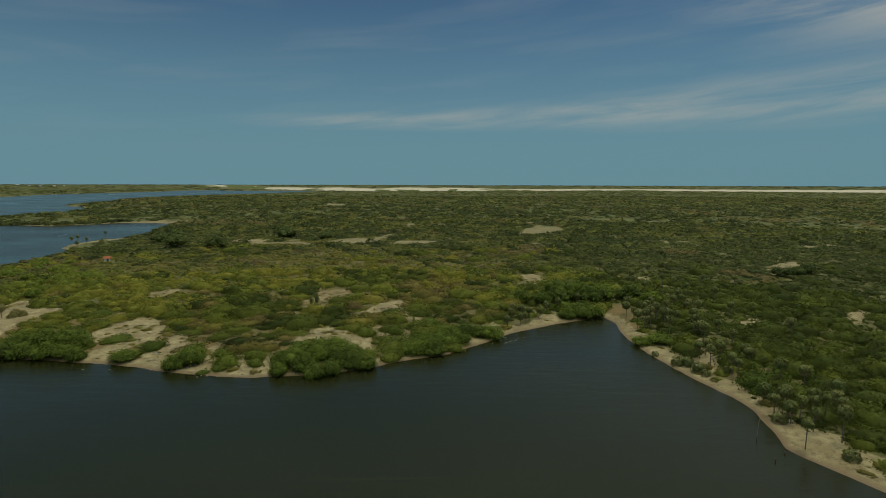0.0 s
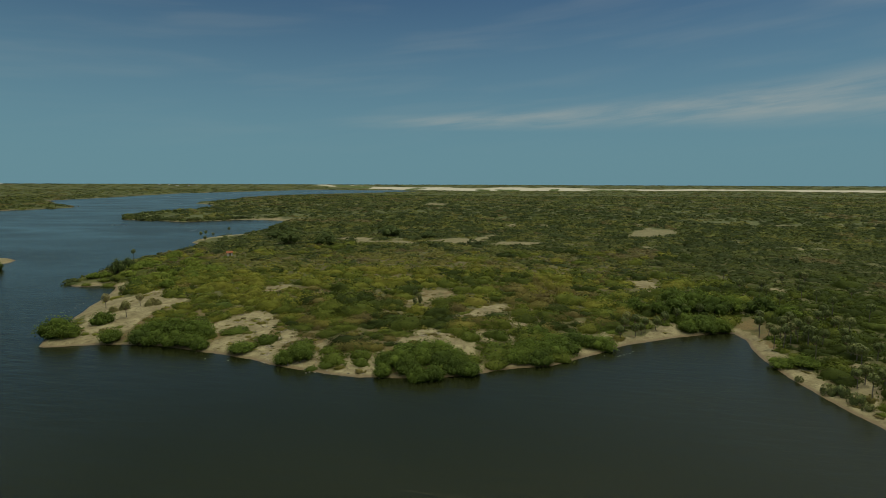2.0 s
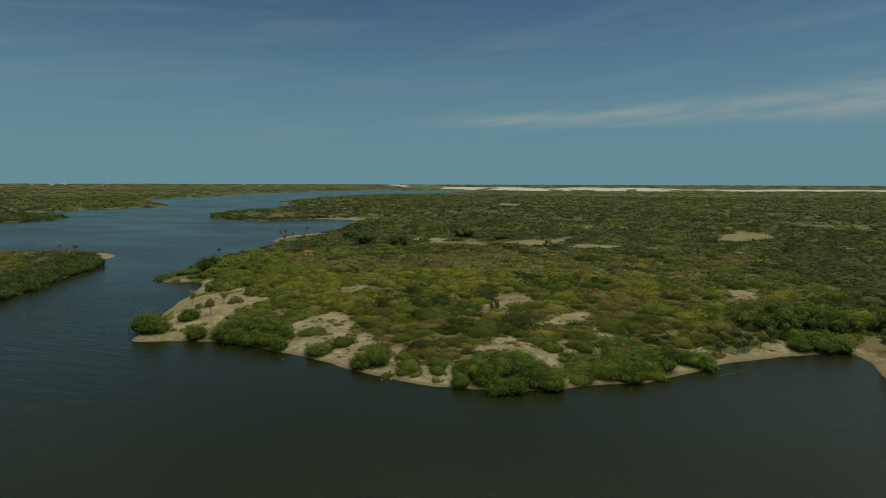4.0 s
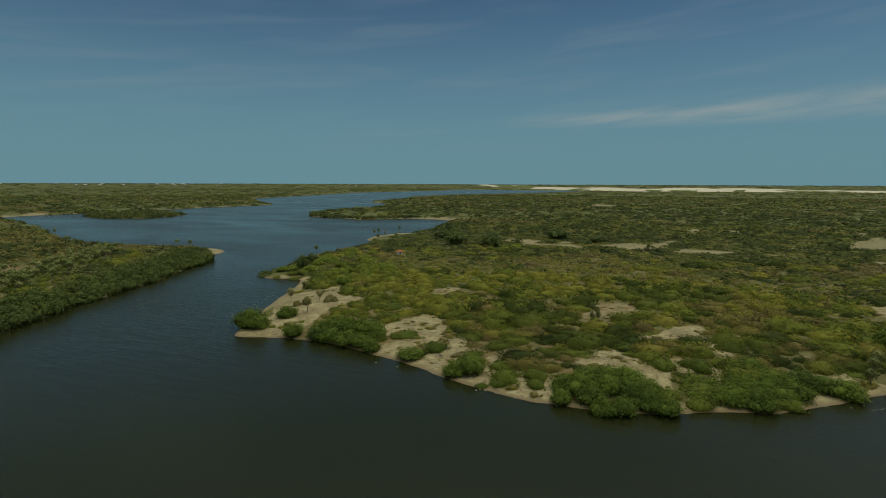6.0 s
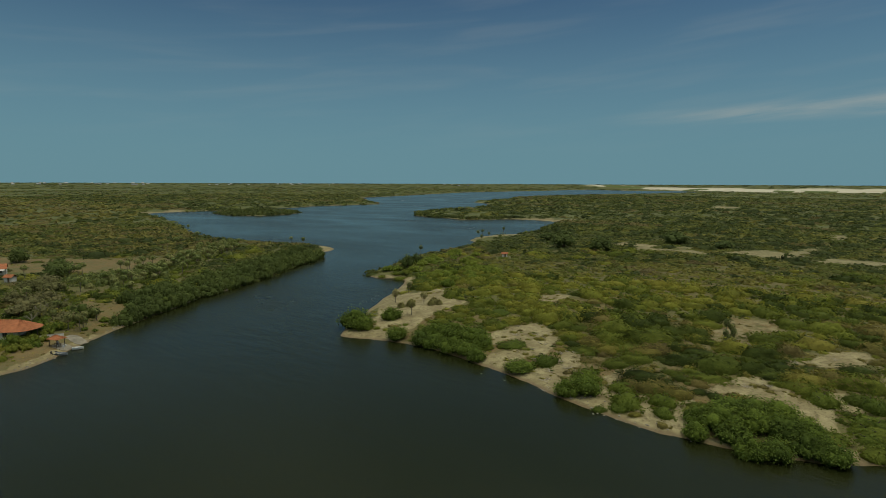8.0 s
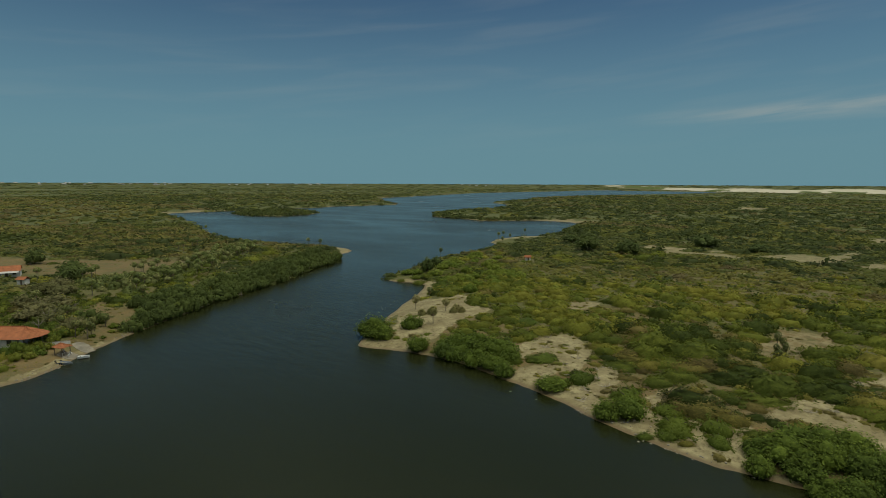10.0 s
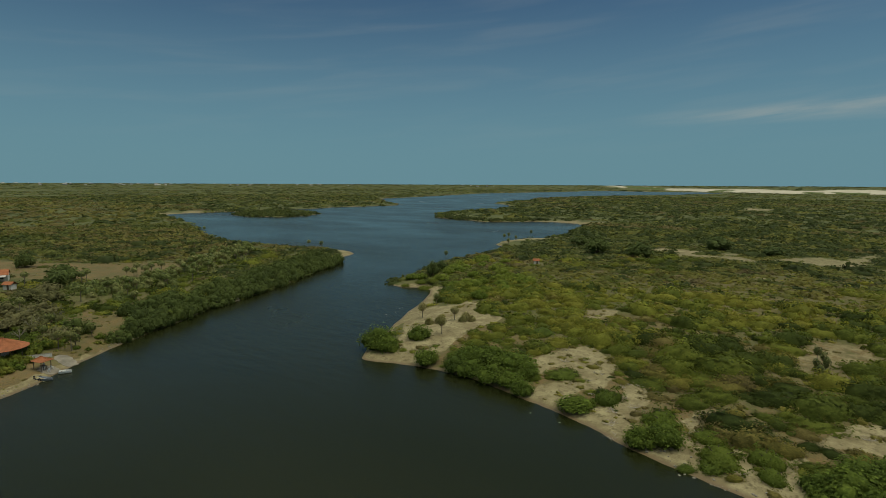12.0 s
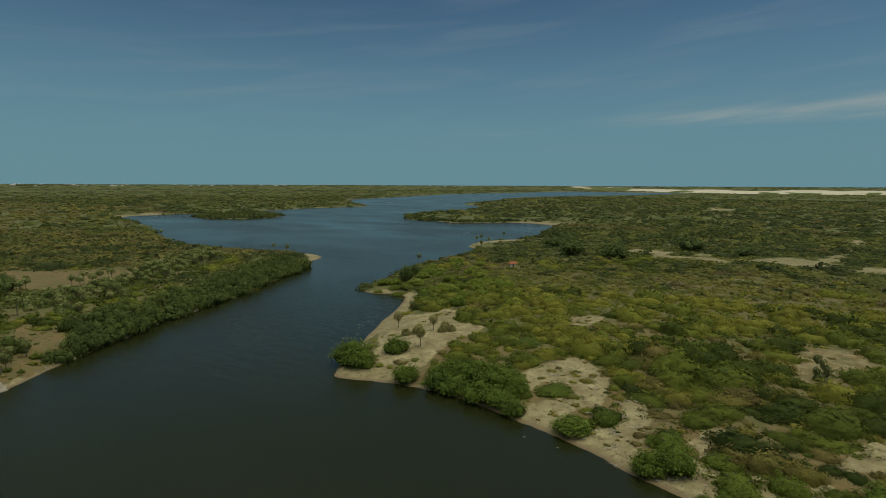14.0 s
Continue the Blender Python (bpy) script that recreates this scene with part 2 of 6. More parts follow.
M_PALM = foliage("palm_leaves", [(0.0, (0.090, 0.108, 0.032)), (0.6, (0.124, 0.140, 0.042)), (1.0, (0.175, 0.172, 0.062))], True, 0.25, 0.5, 0.2, 0.5)
M_PALMDRY = foliage("dry_palm_leaves", [(0.0, (0.230, 0.215, 0.085)), (1.0, (0.290, 0.255, 0.115))], True, 0.5)
M_ROOT = surface("pale_mangrove_roots", (0.26, 0.225, 0.17), 0.9, 0.3, 3.0, 0.3)
M_DEADLEAF = surface("dead_palm_leaves", (0.22, 0.165, 0.10), 0.9, 0.35, 4.0)
M_BARK = surface("bark", (0.075, 0.060, 0.045), 0.95, 0.35, 6.0, 0.5)
M_TRUNK = surface("grey_palm_trunk", (0.16, 0.14, 0.11), 0.95, 0.3, 6.0, 0.4)
M_TILE = surface("clay_tiles", (0.30, 0.108, 0.045), 0.85, 0.30, 0.9, 0.3)
M_WHITE = surface("lime_wash", (0.62, 0.60, 0.55), 0.85, 0.15, 0.8, 0.1)
M_CONCRETE = surface("pale_concrete", (0.21, 0.185, 0.140), 0.9, 0.38, 0.45, 0.4)
M_WOOD = surface("weathered_wood", (0.13, 0.10, 0.07), 0.85, 0.3, 4.0, 0.3)
M_DRYWOOD = surface("bare_grey_wood", (0.19, 0.165, 0.13), 0.9, 0.3, 4.0, 0.3)
M_DEADWOOD = surface("bleached_dead_wood", (0.30, 0.26, 0.20), 0.9, 0.3, 4.0, 0.3)
M_HULL = surface("white_hull_paint", (0.66, 0.66, 0.63), 0.35, 0.08, 2.0, 0.03, spec=0.5)
M_ALU = surface("dull_grey_boat_paint", (0.20, 0.22, 0.24), 0.5, 0.2, 3.0, 0.05)
M_DARKPLASTIC = surface("black_rubber", (0.02, 0.02, 0.022), 0.6, 0.2, 5.0, 0.05)
M_STONE = surface("pale_stone", (0.22, 0.195, 0.155), 0.9, 0.3, 2.0, 0.4)
M_LILY = surface("pale_floating_leaves", (0.21, 0.23, 0.16), 0.5, 0.2, 3.0, 0.1)
M_FARWALL = surface("far_white_walls", (0.33, 0.33, 0.32), 0.9, 0.1, 0.05, 0.0)
M_FARROOF = surface("far_grey_roofs", (0.42, 0.40, 0.37), 0.8, 0.2, 0.05, 0.0)
M_GLASS = surface("dark_window_panes", (0.03, 0.035, 0.04), 0.12, 0.2, 1.0, 0.0, spec=0.6)


# ---------------------------------------------------------------- the plan
def lattice(ix, iy, seed):
    h = (ix.astype(np.int64) * 374761393 + iy.astype(np.int64) * 668265263 + seed * 982451653) & 0x7FFFFFFF
    h = ((h ^ (h >> 13)) * 1274126177) & 0x7FFFFFFF
    return ((h ^ (h >> 16)) & 0xFFFF) / 65535.0


def value_noise(x, y, seed):
    ix, iy = np.floor(x), np.floor(y)
    u, v = x - ix, y - iy
    u, v = u * u * (3 - 2 * u), v * v * (3 - 2 * v)
    a, b = lattice(ix, iy, seed), lattice(ix + 1, iy, seed)
    c, d = lattice(ix, iy + 1, seed), lattice(ix + 1, iy + 1, seed)
    return (a * (1 - u) + b * u) * (1 - v) + (c * (1 - u) + d * u) * v


def fbm(x, y, size, seed, octaves=4):
    total, gain = 0.0, 0.5
    for o in range(octaves):
        total = total + gain * value_noise(x / size * 2 ** o + 17.3 * o, y / size * 2 ** o - 9.1 * o, seed + o)
        gain *= 0.5
    return total / (1 - 0.5 ** octaves)        # 0 to 1


def step(a, b, v):
    s = np.clip((v - a) / (b - a), 0, 1)
    return s * s * (3 - 2 * s)


# shore lines, anticlockwise round the land from the east bank by the inlet and the point to the far channel
EAST_BANK = [(140, -400), (105, -120), (84, 0), (70, 50), (61, 70), (57, 77), (55.6, 82), (57, 90), (58.3, 97), (58, 103), (56, 110), (53.7, 118.5), (51.6, 130), (50.6, 142), (51, 150), (52.5, 160), (51.5, 167)]
POINT_SHORE = [(46, 166), (39.4, 162), (33.5, 158.6), (26, 154), (18.6, 148.6), (12, 141), (5, 133), (0, 129), (-6, 126.5), (-11.5, 123.3), (-17.3, 119.5), (-24, 116.5), (-32, 114.5), (-41, 113.6), (-48, 114), (-56, 115.3), (-63, 117.5), (-70, 119.8), (-78, 121.6), (-86, 123), (-94, 124.2), (-103, 125), (-110, 124.6), (-117, 123.3), (-123, 120.5), (-129, 118)]
WEST_SHORE = [(-132.5, 122), (-136.5, 130), (-141, 138), (-146.5, 147), (-152, 156), (-157, 167), (-162, 177), (-168, 187), (-174, 194), (-180, 195), (-186, 190.5), (-192, 191), (-197.5, 196), (-202, 208), (-206, 221), (-214, 237), (-220, 258), (-222, 286), (-225, 312), (-231, 335), (-248, 347), (-256, 366), (-254, 385), (-244, 404), (-238, 428), (-250, 462), (-268, 520), (-286, 566)]
FAR_SHORE = [(-316, 577), (-348, 571), (-372, 548), (-392, 528), (-412, 538), (-449, 541), (-484, 556), (-520, 606), (-541, 695), (-545, 780), (-585, 890), (-640, 960), (-712, 1010), (-735, 1120), (-770, 1260), (-850, 1450), (-845, 1590), (-830, 1795), (-730, 2200), (-690, 2560), (-640, 2900), (-900, 3380), (-1190, 3320), (-1430, 3420), (-1600, 4200), (-1680, 5300)]
LEFT_LAND = [(-900, 5300), (-1000, 4150), (-1420, 3700), (-1590, 3300), (-1490, 2830), (-1478, 2220), (-1465, 1980), (-1285, 1500), (-1195, 1235), (-1150, 1080), (-1000, 950), (-830, 826), (-782, 788), (-790, 700), (-803, 655), (-785, 588), (-790, 500), (-782, 430), (-786, 380), (-779, 333), (-708, 318), (-629, 300), (-546, 273), (-446, 240), (-410, 232)]
LEFT_BANK = [(-388, 234), (-362, 236), (-332, 241), (-308, 251), (-295, 253), (-281, 245), (-276, 231), (-261, 219), (-250, 204), (-245, 190), (-238, 178), (-226, 160), (-217.5, 142), (-212, 131), (-208, 119), (-203, 112), (-198, 105), (-194, 96), (-190, 91), (-187, 86), (-184, 81), (-179.5, 75.5), (-175.5, 70.5), (-171.5, 66), (-167, 61.5), (-164, 55), (-163, 45), (-168, 20), (-180, -60), (-210, -400)]
ISLAND = [(-722, 406), (-690, 396), (-655, 396), (-625, 418), (-624, 460), (-648, 496), (-700, 508), (-750, 478)]
MAIN = EAST_BANK + POINT_SHORE + WEST_SHORE + FAR_SHORE + [(-1680, 6500), (6500, 6500), (6500, -6500), (140, -6500)]
LEFT = LEFT_LAND + LEFT_BANK + [(-210, -6500), (-6500, -6500), (-6500, 6500), (-900, 6500)]


def shore_distance(x, y):
    """Metres to the nearest shore, positive on land."""
    x, y = np.asarray(x, float), np.asarray(y, float)
    d = np.full(x.shape, -1e9)
    for ring in (MAIN, LEFT, ISLAND):
        pts = np.array(ring)
        best, odd = np.full(x.shape, 1e12), np.zeros(x.shape, bool)
        for (ax, ay), (bx, by) in zip(pts, np.roll(pts, -1, axis=0)):
            ex, ey = bx - ax, by - ay
            s = np.clip(((x - ax) * ex + (y - ay) * ey) / (ex * ex + ey * ey), 0, 1)
            np.minimum(best, (x - ax - s * ex) ** 2 + (y - ay - s * ey) ** 2, out=best)
            if ay != by:
                odd ^= ((ay > y) != (by > y)) & (x < ax + (y - ay) / (by - ay) * ex)
        np.maximum(d, np.where(odd, 1, -1) * np.sqrt(best), out=d)
    far = np.hypot(x + 20, y - 20)
    return d + (fbm(x, y, 9.0, 5, 3) - 0.5) * 1.6 + (fbm(x, y, 60.0, 8, 3) - 0.5) * np.clip(far / 60 - 3, 0, 14)


# bare sand: outlines on the plan
TIP_SAND = [
    [(-141, 144.5), (-148.5, 157.5), (-154, 168), (-144, 167), (-138.5, 176), (-131, 169), (-129, 163), (-117.5, 163), (-119, 148.5), (-117, 142.5), (-115, 133), (-116, 122.5), (-125, 116), (-129.5, 120.5), (-124.5, 125), (-132, 134), (-136, 140)],
    [(-94, 134.5), (-93, 143.5), (-91.5, 153), (-88.5, 155.5), (-81.5, 152), (-77, 148), (-76, 142), (-75, 133), (-78, 132), (-80.5, 138), (-85, 141), (-88.5, 138), (-88.5, 131.5), (-91, 130)],
    [(-86, 125), (-84, 130.5), (-81, 135), (-76, 134.5), (-78.5, 128.5), (-77, 121.5), (-85, 122)],
]
FRONT_SAND = [
    [(-73, 125), (-69.5, 131), (-73, 142), (-71, 142.5), (-67, 137.5), (-65, 127.5), (-63, 121), (-64, 117.5), (-73, 121)],
    [(-58, 123), (-58, 130), (-56.3, 134), (-53, 137.3), (-53.2, 133.5), (-55.6, 130), (-54, 123), (-52.7, 118), (-55.5, 115.5)],
    [(-49.5, 119), (-48.8, 124.5), (-45.5, 124), (-43, 119.5), (-42.5, 115.5), (-46, 113.2)],
    [(-42, 117.5), (-41.7, 125.5), (-40, 126.8), (-39, 119), (-38.5, 114.5)],
    [(-38.7, 132.5), (-36.3, 140.4), (-33.8, 146.6), (-29.7, 147.2), (-25, 141), (-24.3, 136.5), (-28, 135), (-34.8, 135)],
    [(-30.1, 159.7), (-25.4, 167), (-21, 179), (-13.5, 182), (-12.5, 176), (-16.8, 168.3), (-21.2, 163.5), (-25, 163)],
]
MIDDLE_SAND = [
    [(-20.4, 146), (-17.3, 148), (-13.5, 143.5), (-15, 140.5), (-19, 140)],
    [(-12.4, 173.3), (-9.5, 171.3), (-7.2, 156.7), (-8.3, 143.8), (-8.8, 134.9), (-10.8, 134.1), (-10.9, 147.7), (-10.3, 158)],
    [(-7.2, 181.6), (-3.1, 180.6), (-3.2, 175.1), (-6.1, 175.2)],
    [(-20.4, 133.2), (-18, 131.1), (-14.8, 122.3), (-8.8, 127.6), (-6, 123.4), (-14.7, 118.1), (-17, 121.6)],
    [(-4.3, 126.1), (0.9, 132.5), (5.8, 141.4), (10.1, 141.4), (14, 141.8), (10.5, 136.4), (3.8, 130.8), (-3.6, 124.8)],
    [(8.9, 164.6), (11.4, 162.6), (14.6, 159), (17.5, 156.6), (12.7, 153.1), (8.9, 152.9)],
    [(17, 149.6), (20, 155.7), (25.7, 157.5), (31.5, 167.4), (36.1, 172), (39.7, 165), (39.4, 160), (28.5, 153), (18.1, 144.5)],
]
INLAND_SAND = [
    [(-102.1, 179.4), (-103.5, 187.9), (-100.8, 193.4), (-96, 195.4), (-94.7, 186.6), (-97.4, 180.8)],
    [(34.8, 236.8), (42, 240.9), (42, 224.1), (38, 210.1), (35.2, 215.8)],
    [(39.2, 190.9), (46.4, 207), (44.9, 197.9), (40.6, 187.7)],
    [(57.8, 428.4), (71.8, 484), (92.9, 532.7), (116.2, 511.8), (108.7, 467.2), (80.4, 434)],
    [(-134.5, 353.8), (-125.4, 361), (-110.2, 360.8), (-96.7, 365.6), (-85, 352.8), (-86, 342), (-100.9, 350.9), (-122.6, 344.9)],
    [(-85, 352.8), (-79.9, 373.2), (-63.5, 397.9), (-52.6, 389.2), (-44.6, 425.5), (-38, 437.3), (-41, 397), (-43.6, 358.5), (-51, 351.2), (-63.2, 360), (-78.6, 360)],
    [(-82, 302.5), (-78, 305.6), (-71, 293.5), (-75.7, 289.8)],
]
EAST_SAND = [
    [(-40.1, 351.2), (-23, 377.8), (-2, 372), (-10, 352), (-33.9, 348)],
    [(137.8, 228), (162, 264.2), (181.8, 278.3), (186.5, 274.3), (172.5, 246.8), (156.3, 238.6)],
    [(118.8, 156.6), (140.4, 175.7), (129.1, 160.1), (117.2, 150.1)],
    [(87.9, 155.6), (95.4, 158.4), (91.5, 151.7), (86.6, 151.6)],
    [(49.2, 132.2), (53.2, 133.8), (56.3, 133.1), (54.5, 126.1), (50.8, 122.7), (49, 123.7)],
    [(59.9, 123), (64.3, 129.4), (65.9, 125.3), (63.5, 119.4), (58.6, 114.6)],
    [(65, 134.7), (69.3, 139.8), (66.9, 133.9)],
    [(58.9, 88.7), (61.7, 88.9), (66, 85.2), (66, 72), (58, 70), (56, 82)],
]
# the bare brown clearing round the clump of palms, and the far lagoon beaches
PALM_CLEARING = [[(-48.5, 182), (-46.5, 200), (-41, 201.5), (-34, 205), (-33.5, 191), (-39, 181), (-40.7, 170), (-43.4, 166), (-47.6, 172.7)]]
FAR_BEACHES = [[(-771, 325), (-785, 366), (-792, 414), (-778, 433), (-798, 436), (-806, 410), (-800, 364), (-786, 326)],
               [(-425, 240), (-395, 237), (-362, 236), (-352, 226), (-395, 224), (-422, 226)],
               [(-266, 560), (-308, 562), (-338, 558), (-356, 530), (-372, 540), (-350, 582), (-308, 590), (-262, 584)]]
# spits and yards: x, y, half width, half depth, turn in degrees
BARE_SPITS = [(-290, 246, 16, 6.5, -23), (-272, 232, 8, 6.5, -30), (-240, 376, 10, 42, -21), (-149.6, 160.2, 4.2, 18.4, 43)]
FAR_CLEARINGS = [(-133.7, 373, 12, 12, 19), (-190, 239.2, 2.8, 6, 39), (-210.4, 1035, 21, 70, 11), (-30, 526.8, 8.3, 26, 3), (-2.3, 529.8, 13.9, 12, 0), (84.8, 230.2, 6, 5, -20), (41.5, 453.9, 3.6, 14, -6)]
DRY_GROUND = [(56.5, 168, 4.4, 13, -19), (54.5, 151, 2.6, 8, -12), (-212, 84.7, 2.2, 20, 74), (-199, 86.5, 4.6, 13, 78), (-206, 91, 3.0, 8, 60), (-186, 78.5, 4.0, 11, 73), (-174, 61.1, 7, 10.6, 78), (-175.8, 69.7, 5.6, 10, 75), (-183, 62, 8, 9, 78), (-47.5, 141.3, 2.2, 2.6, 0)]


CLEARING = [[(-385, 92), (-360, 104), (-333, 120), (-318, 139), (-306, 151), (-292, 152), (-278, 140), (-266, 132), (-267, 119), (-276, 106), (-290, 98), (-305, 90), (-322, 82), (-380, 78)]]


def patches(x, y, rows, soft=0.35, ragged=1.3, mid=0.44):
    m = np.zeros(np.shape(x))
    wob = (fbm(x, y, 8.0, 31, 4) - mid) * ragged
    for cx, cy, a, b, turn in rows:
        c, s = math.cos(radians(turn)), math.sin(radians(turn))
        u, v = ((x - cx) * c + (y - cy) * s) / a, (-(x - cx) * s + (y - cy) * c) / b
        m = np.maximum(m, 1 - step(1 - soft, 1 + soft, np.hypot(u, v) + wob))
    return m


def outlined(x, y, rings, ragged=2.6, soft=0.7, grow=0.35):
    """1 inside the rings, 0 outside, with a frayed edge."""
    x, y = np.asarray(x, float), np.asarray(y, float)
    m = np.zeros(x.shape)
    for ring in rings:
        pts = np.array(ring)
        (x0, y0), (x1, y1) = pts.min(0) - 4, pts.max(0) + 4
        near = np.nonzero((x > x0) & (x < x1) & (y > y0) & (y < y1))[0]
        if not len(near):
            continue
        px, py = x[near], y[near]
        best, odd = np.full(px.shape, 1e12), np.zeros(px.shape, bool)
        for (ax, ay), (bx, by) in zip(pts, np.roll(pts, -1, axis=0)):
            ex, ey = bx - ax, by - ay
            s = np.clip(((px - ax) * ex + (py - ay) * ey) / (ex * ex + ey * ey), 0, 1)
            np.minimum(best, (px - ax - s * ex) ** 2 + (py - ay - s * ey) ** 2, out=best)
            if ay != by:
                odd ^= ((ay > py) != (by > py)) & (px < ax + (py - ay) / (by - ay) * ex)
        d = np.where(odd, 1, -1) * np.sqrt(best) + grow + (fbm(px, py, 4.5, 37, 3) - 0.5) * ragged
        m[near] = np.maximum(m[near], step(-soft, soft, d))
    return m


def azimuth(x, y):
    return np.degrees(np.arctan2(-x, y))        # to the left of +y


DUNE_AZ = [-46, -19, -12, 0, 7.4, 12.8, 18.7, 24]
DUNE_FOOT = [3650, 3550, 3400, 3050, 2950, 3300, 3900, 4350]


def dunes(x, y):
    """Where the open dunes lie on the far shore, 0 to 1."""
    r, az = np.hypot(x + 20, y - 20), azimuth(x + 20, y - 20)
    foot = np.interp(az, DUNE_AZ, DUNE_FOOT)
    return step(foot - 60, foot + 20, r) * step(foot + 620, foot + 540, r) * step(24, 23.4, az) * step(-46, -44, az)


def meadow(x, y):
    """The open dry ground with scattered yellow bushes in the middle of the point, 0 to 1."""
    m = np.exp(-(((x + 75) / 85) ** 2 + ((y - 262) / 60) ** 2)) + 0.8 * np.exp(-(((x - 25) / 50) ** 2 + ((y - 238) / 40) ** 2))
    return np.clip(m * (0.5 + fbm(x, y, 30.0, 210, 3)), 0, 1)


def dry_mask(x, y):
    """Brown bare ground of the yards and of the clearing behind the palm grove, 0 to 1."""
    return np.maximum(patches(x, y, DRY_GROUND), outlined(x, y, CLEARING, 5.0, 1.5))


def beach_width(x, y):
    w = 0.6 + 3.5 * fbm(x, y, 14.0, 44, 3)
    w = w + 2.6 * step(44, 52, x) * step(168, 150, y)
    w = w * (1 - 0.5 * step(250, 420, np.hypot(x, y)))
    w = w + 2.4 * step(-140, -148, x) * step(-182, -172, x) * step(205, 196, y) * step(140, 150, y)
    left = step(-178, -190, x) * step(240, 222, y)
    w = w * (1 - left) + 0.4 * left
    return w


def front_gaps(x, y, d):
    """Bare sandy gaps between the open bushes along the front of the point, 0 to 1."""
    return step(0.31, 0.26, fbm(x, y, 11.0, 61, 2)) * step(24, 18, d) * step(-78, -72, x) * step(9, 3, x) * step(168, 160, y)


def sand_mask(x, y, d):
    s = 1 - step(0.75, 1.25, d / beach_width(x, y))
    s = np.maximum(s, outlined(x, y, TIP_SAND + FRONT_SAND + MIDDLE_SAND + INLAND_SAND[:3] + EAST_SAND[2:]))
    s = np.maximum(s, 0.66 * outlined(x, y, INLAND_SAND[3:] + EAST_SAND[:2], 8.0))
    s = np.maximum(s, 0.5 * outlined(x, y, PALM_CLEARING))
    s = np.maximum(s, outlined(x, y, FAR_BEACHES, 3.0, 1.5))
    s = np.maximum(s, patches(x, y, BARE_SPITS))
    s = np.maximum(s, 0.85 * front_gaps(x, y, d))
    s = np.maximum(s, patches(x, y, FAR_CLEARINGS, 0.3, 2.0, 0.48))
    r = np.hypot(x, y)
    flecks = step(0.70, 0.73, fbm(x, y, 15.0, 91, 4)) * step(330, 380, r) * step(1800, 1200, r) * (x > -150)
    return np.maximum(s, 0.75 * flecks)


def land_height(x, y, d):
    x, y = np.asarray(x, float), np.asarray(y, float)
    r = np.hypot(x, y)
    land = 2.7 * (1 - np.exp(-np.maximum(d, 0) / 11.0)) + np.minimum(np.maximum(d, 0) / 14, 1) * ((fbm(x, y, 30.0, 3, 4) - 0.5) * 2.2 * step(420, 260, r) + (fbm(x, y, 170.0, 21, 3) - 0.5) * (1.2 + 1.8 * step(900, 300, r)))
    land = np.maximum(land, np.minimum(0.02 * np.maximum(d, 0), 0.3) + 0.02)
    rise = 29.0 * step(3750, 4850, r) * np.clip(d / 200, 0, 1)
    woods = 3.5 * step(1500, 2000, r) * np.clip(d / 60, 0, 1) * (1 - dunes(x, y)) * fbm(x, y, 22.0, 52, 3)
    bed = np.maximum(-2.5, 0.16 * d)
    return np.where(d > 0, land + rise + woods, bed)


# ---------------------------------------------------------------- mesh helpers
def mesh_from(name, verts, faces, mats, slots=None, smooth=False, points=None, normals=None):
    """One mesh from arrays of corners and of triangles or quads, with float values per corner."""
    me = bpy.data.meshes.new(name)
    me.vertices.add(len(verts))
    me.vertices.foreach_set("co", np.ascontiguousarray(verts, np.float32).ravel())
    sizes = np.concatenate([np.full(len(f), f.shape[1]) for f in faces])
    me.loops.add(int(sizes.sum()))
    me.loops.foreach_set("vertex_index", np.concatenate([f.ravel() for f in faces]).astype(np.int32))
    me.polygons.add(len(sizes))
    me.polygons.foreach_set("loop_start", np.concatenate([[0], np.cumsum(sizes)[:-1]]).astype(np.int32))
    for m in mats:
        me.materials.append(m)
    if slots is not None:
        me.polygons.foreach_set("material_index", slots.astype(np.int32))
    me.polygons.foreach_set("use_smooth", np.full(len(sizes), smooth))
    for key, values in (points or {}).items():
        me.attributes.new(key, "FLOAT", "POINT").data.foreach_set("value", np.ascontiguousarray(values, np.float32))
    me.update(calc_edges=True)
    if normals is not None:
        me.normals_split_custom_set_from_vertices(normals)
    return me


def part(name, bm, mat, parent=None, label="", smooth=False):
    me = bpy.data.meshes.new(name)
    bm.to_mesh(me)
    bm.free()
    for p in me.polygons:
        p.use_smooth = smooth
    me.materials.append(mat)
    ob = new(name, me)
    if parent is not None:
        ob.parent = parent
    if label:
        ob["label"] = label
    return ob


def box(bm, x0, x1, y0, y1, z0, z1, bevel=0.0):
    made = bmesh.ops.create_cube(bm, size=1.0)["verts"]
    bmesh.ops.scale(bm, vec=(x1 - x0, y1 - y0, z1 - z0), verts=made)
    bmesh.ops.translate(bm, vec=((x0 + x1) / 2, (y0 + y1) / 2, (z0 + z1) / 2), verts=made)
    if bevel:
        edges = list({e for v in made for e in v.link_edges})
        bmesh.ops.bevel(bm, geom=edges, offset=bevel, segments=1, affect="EDGES")
    return bm


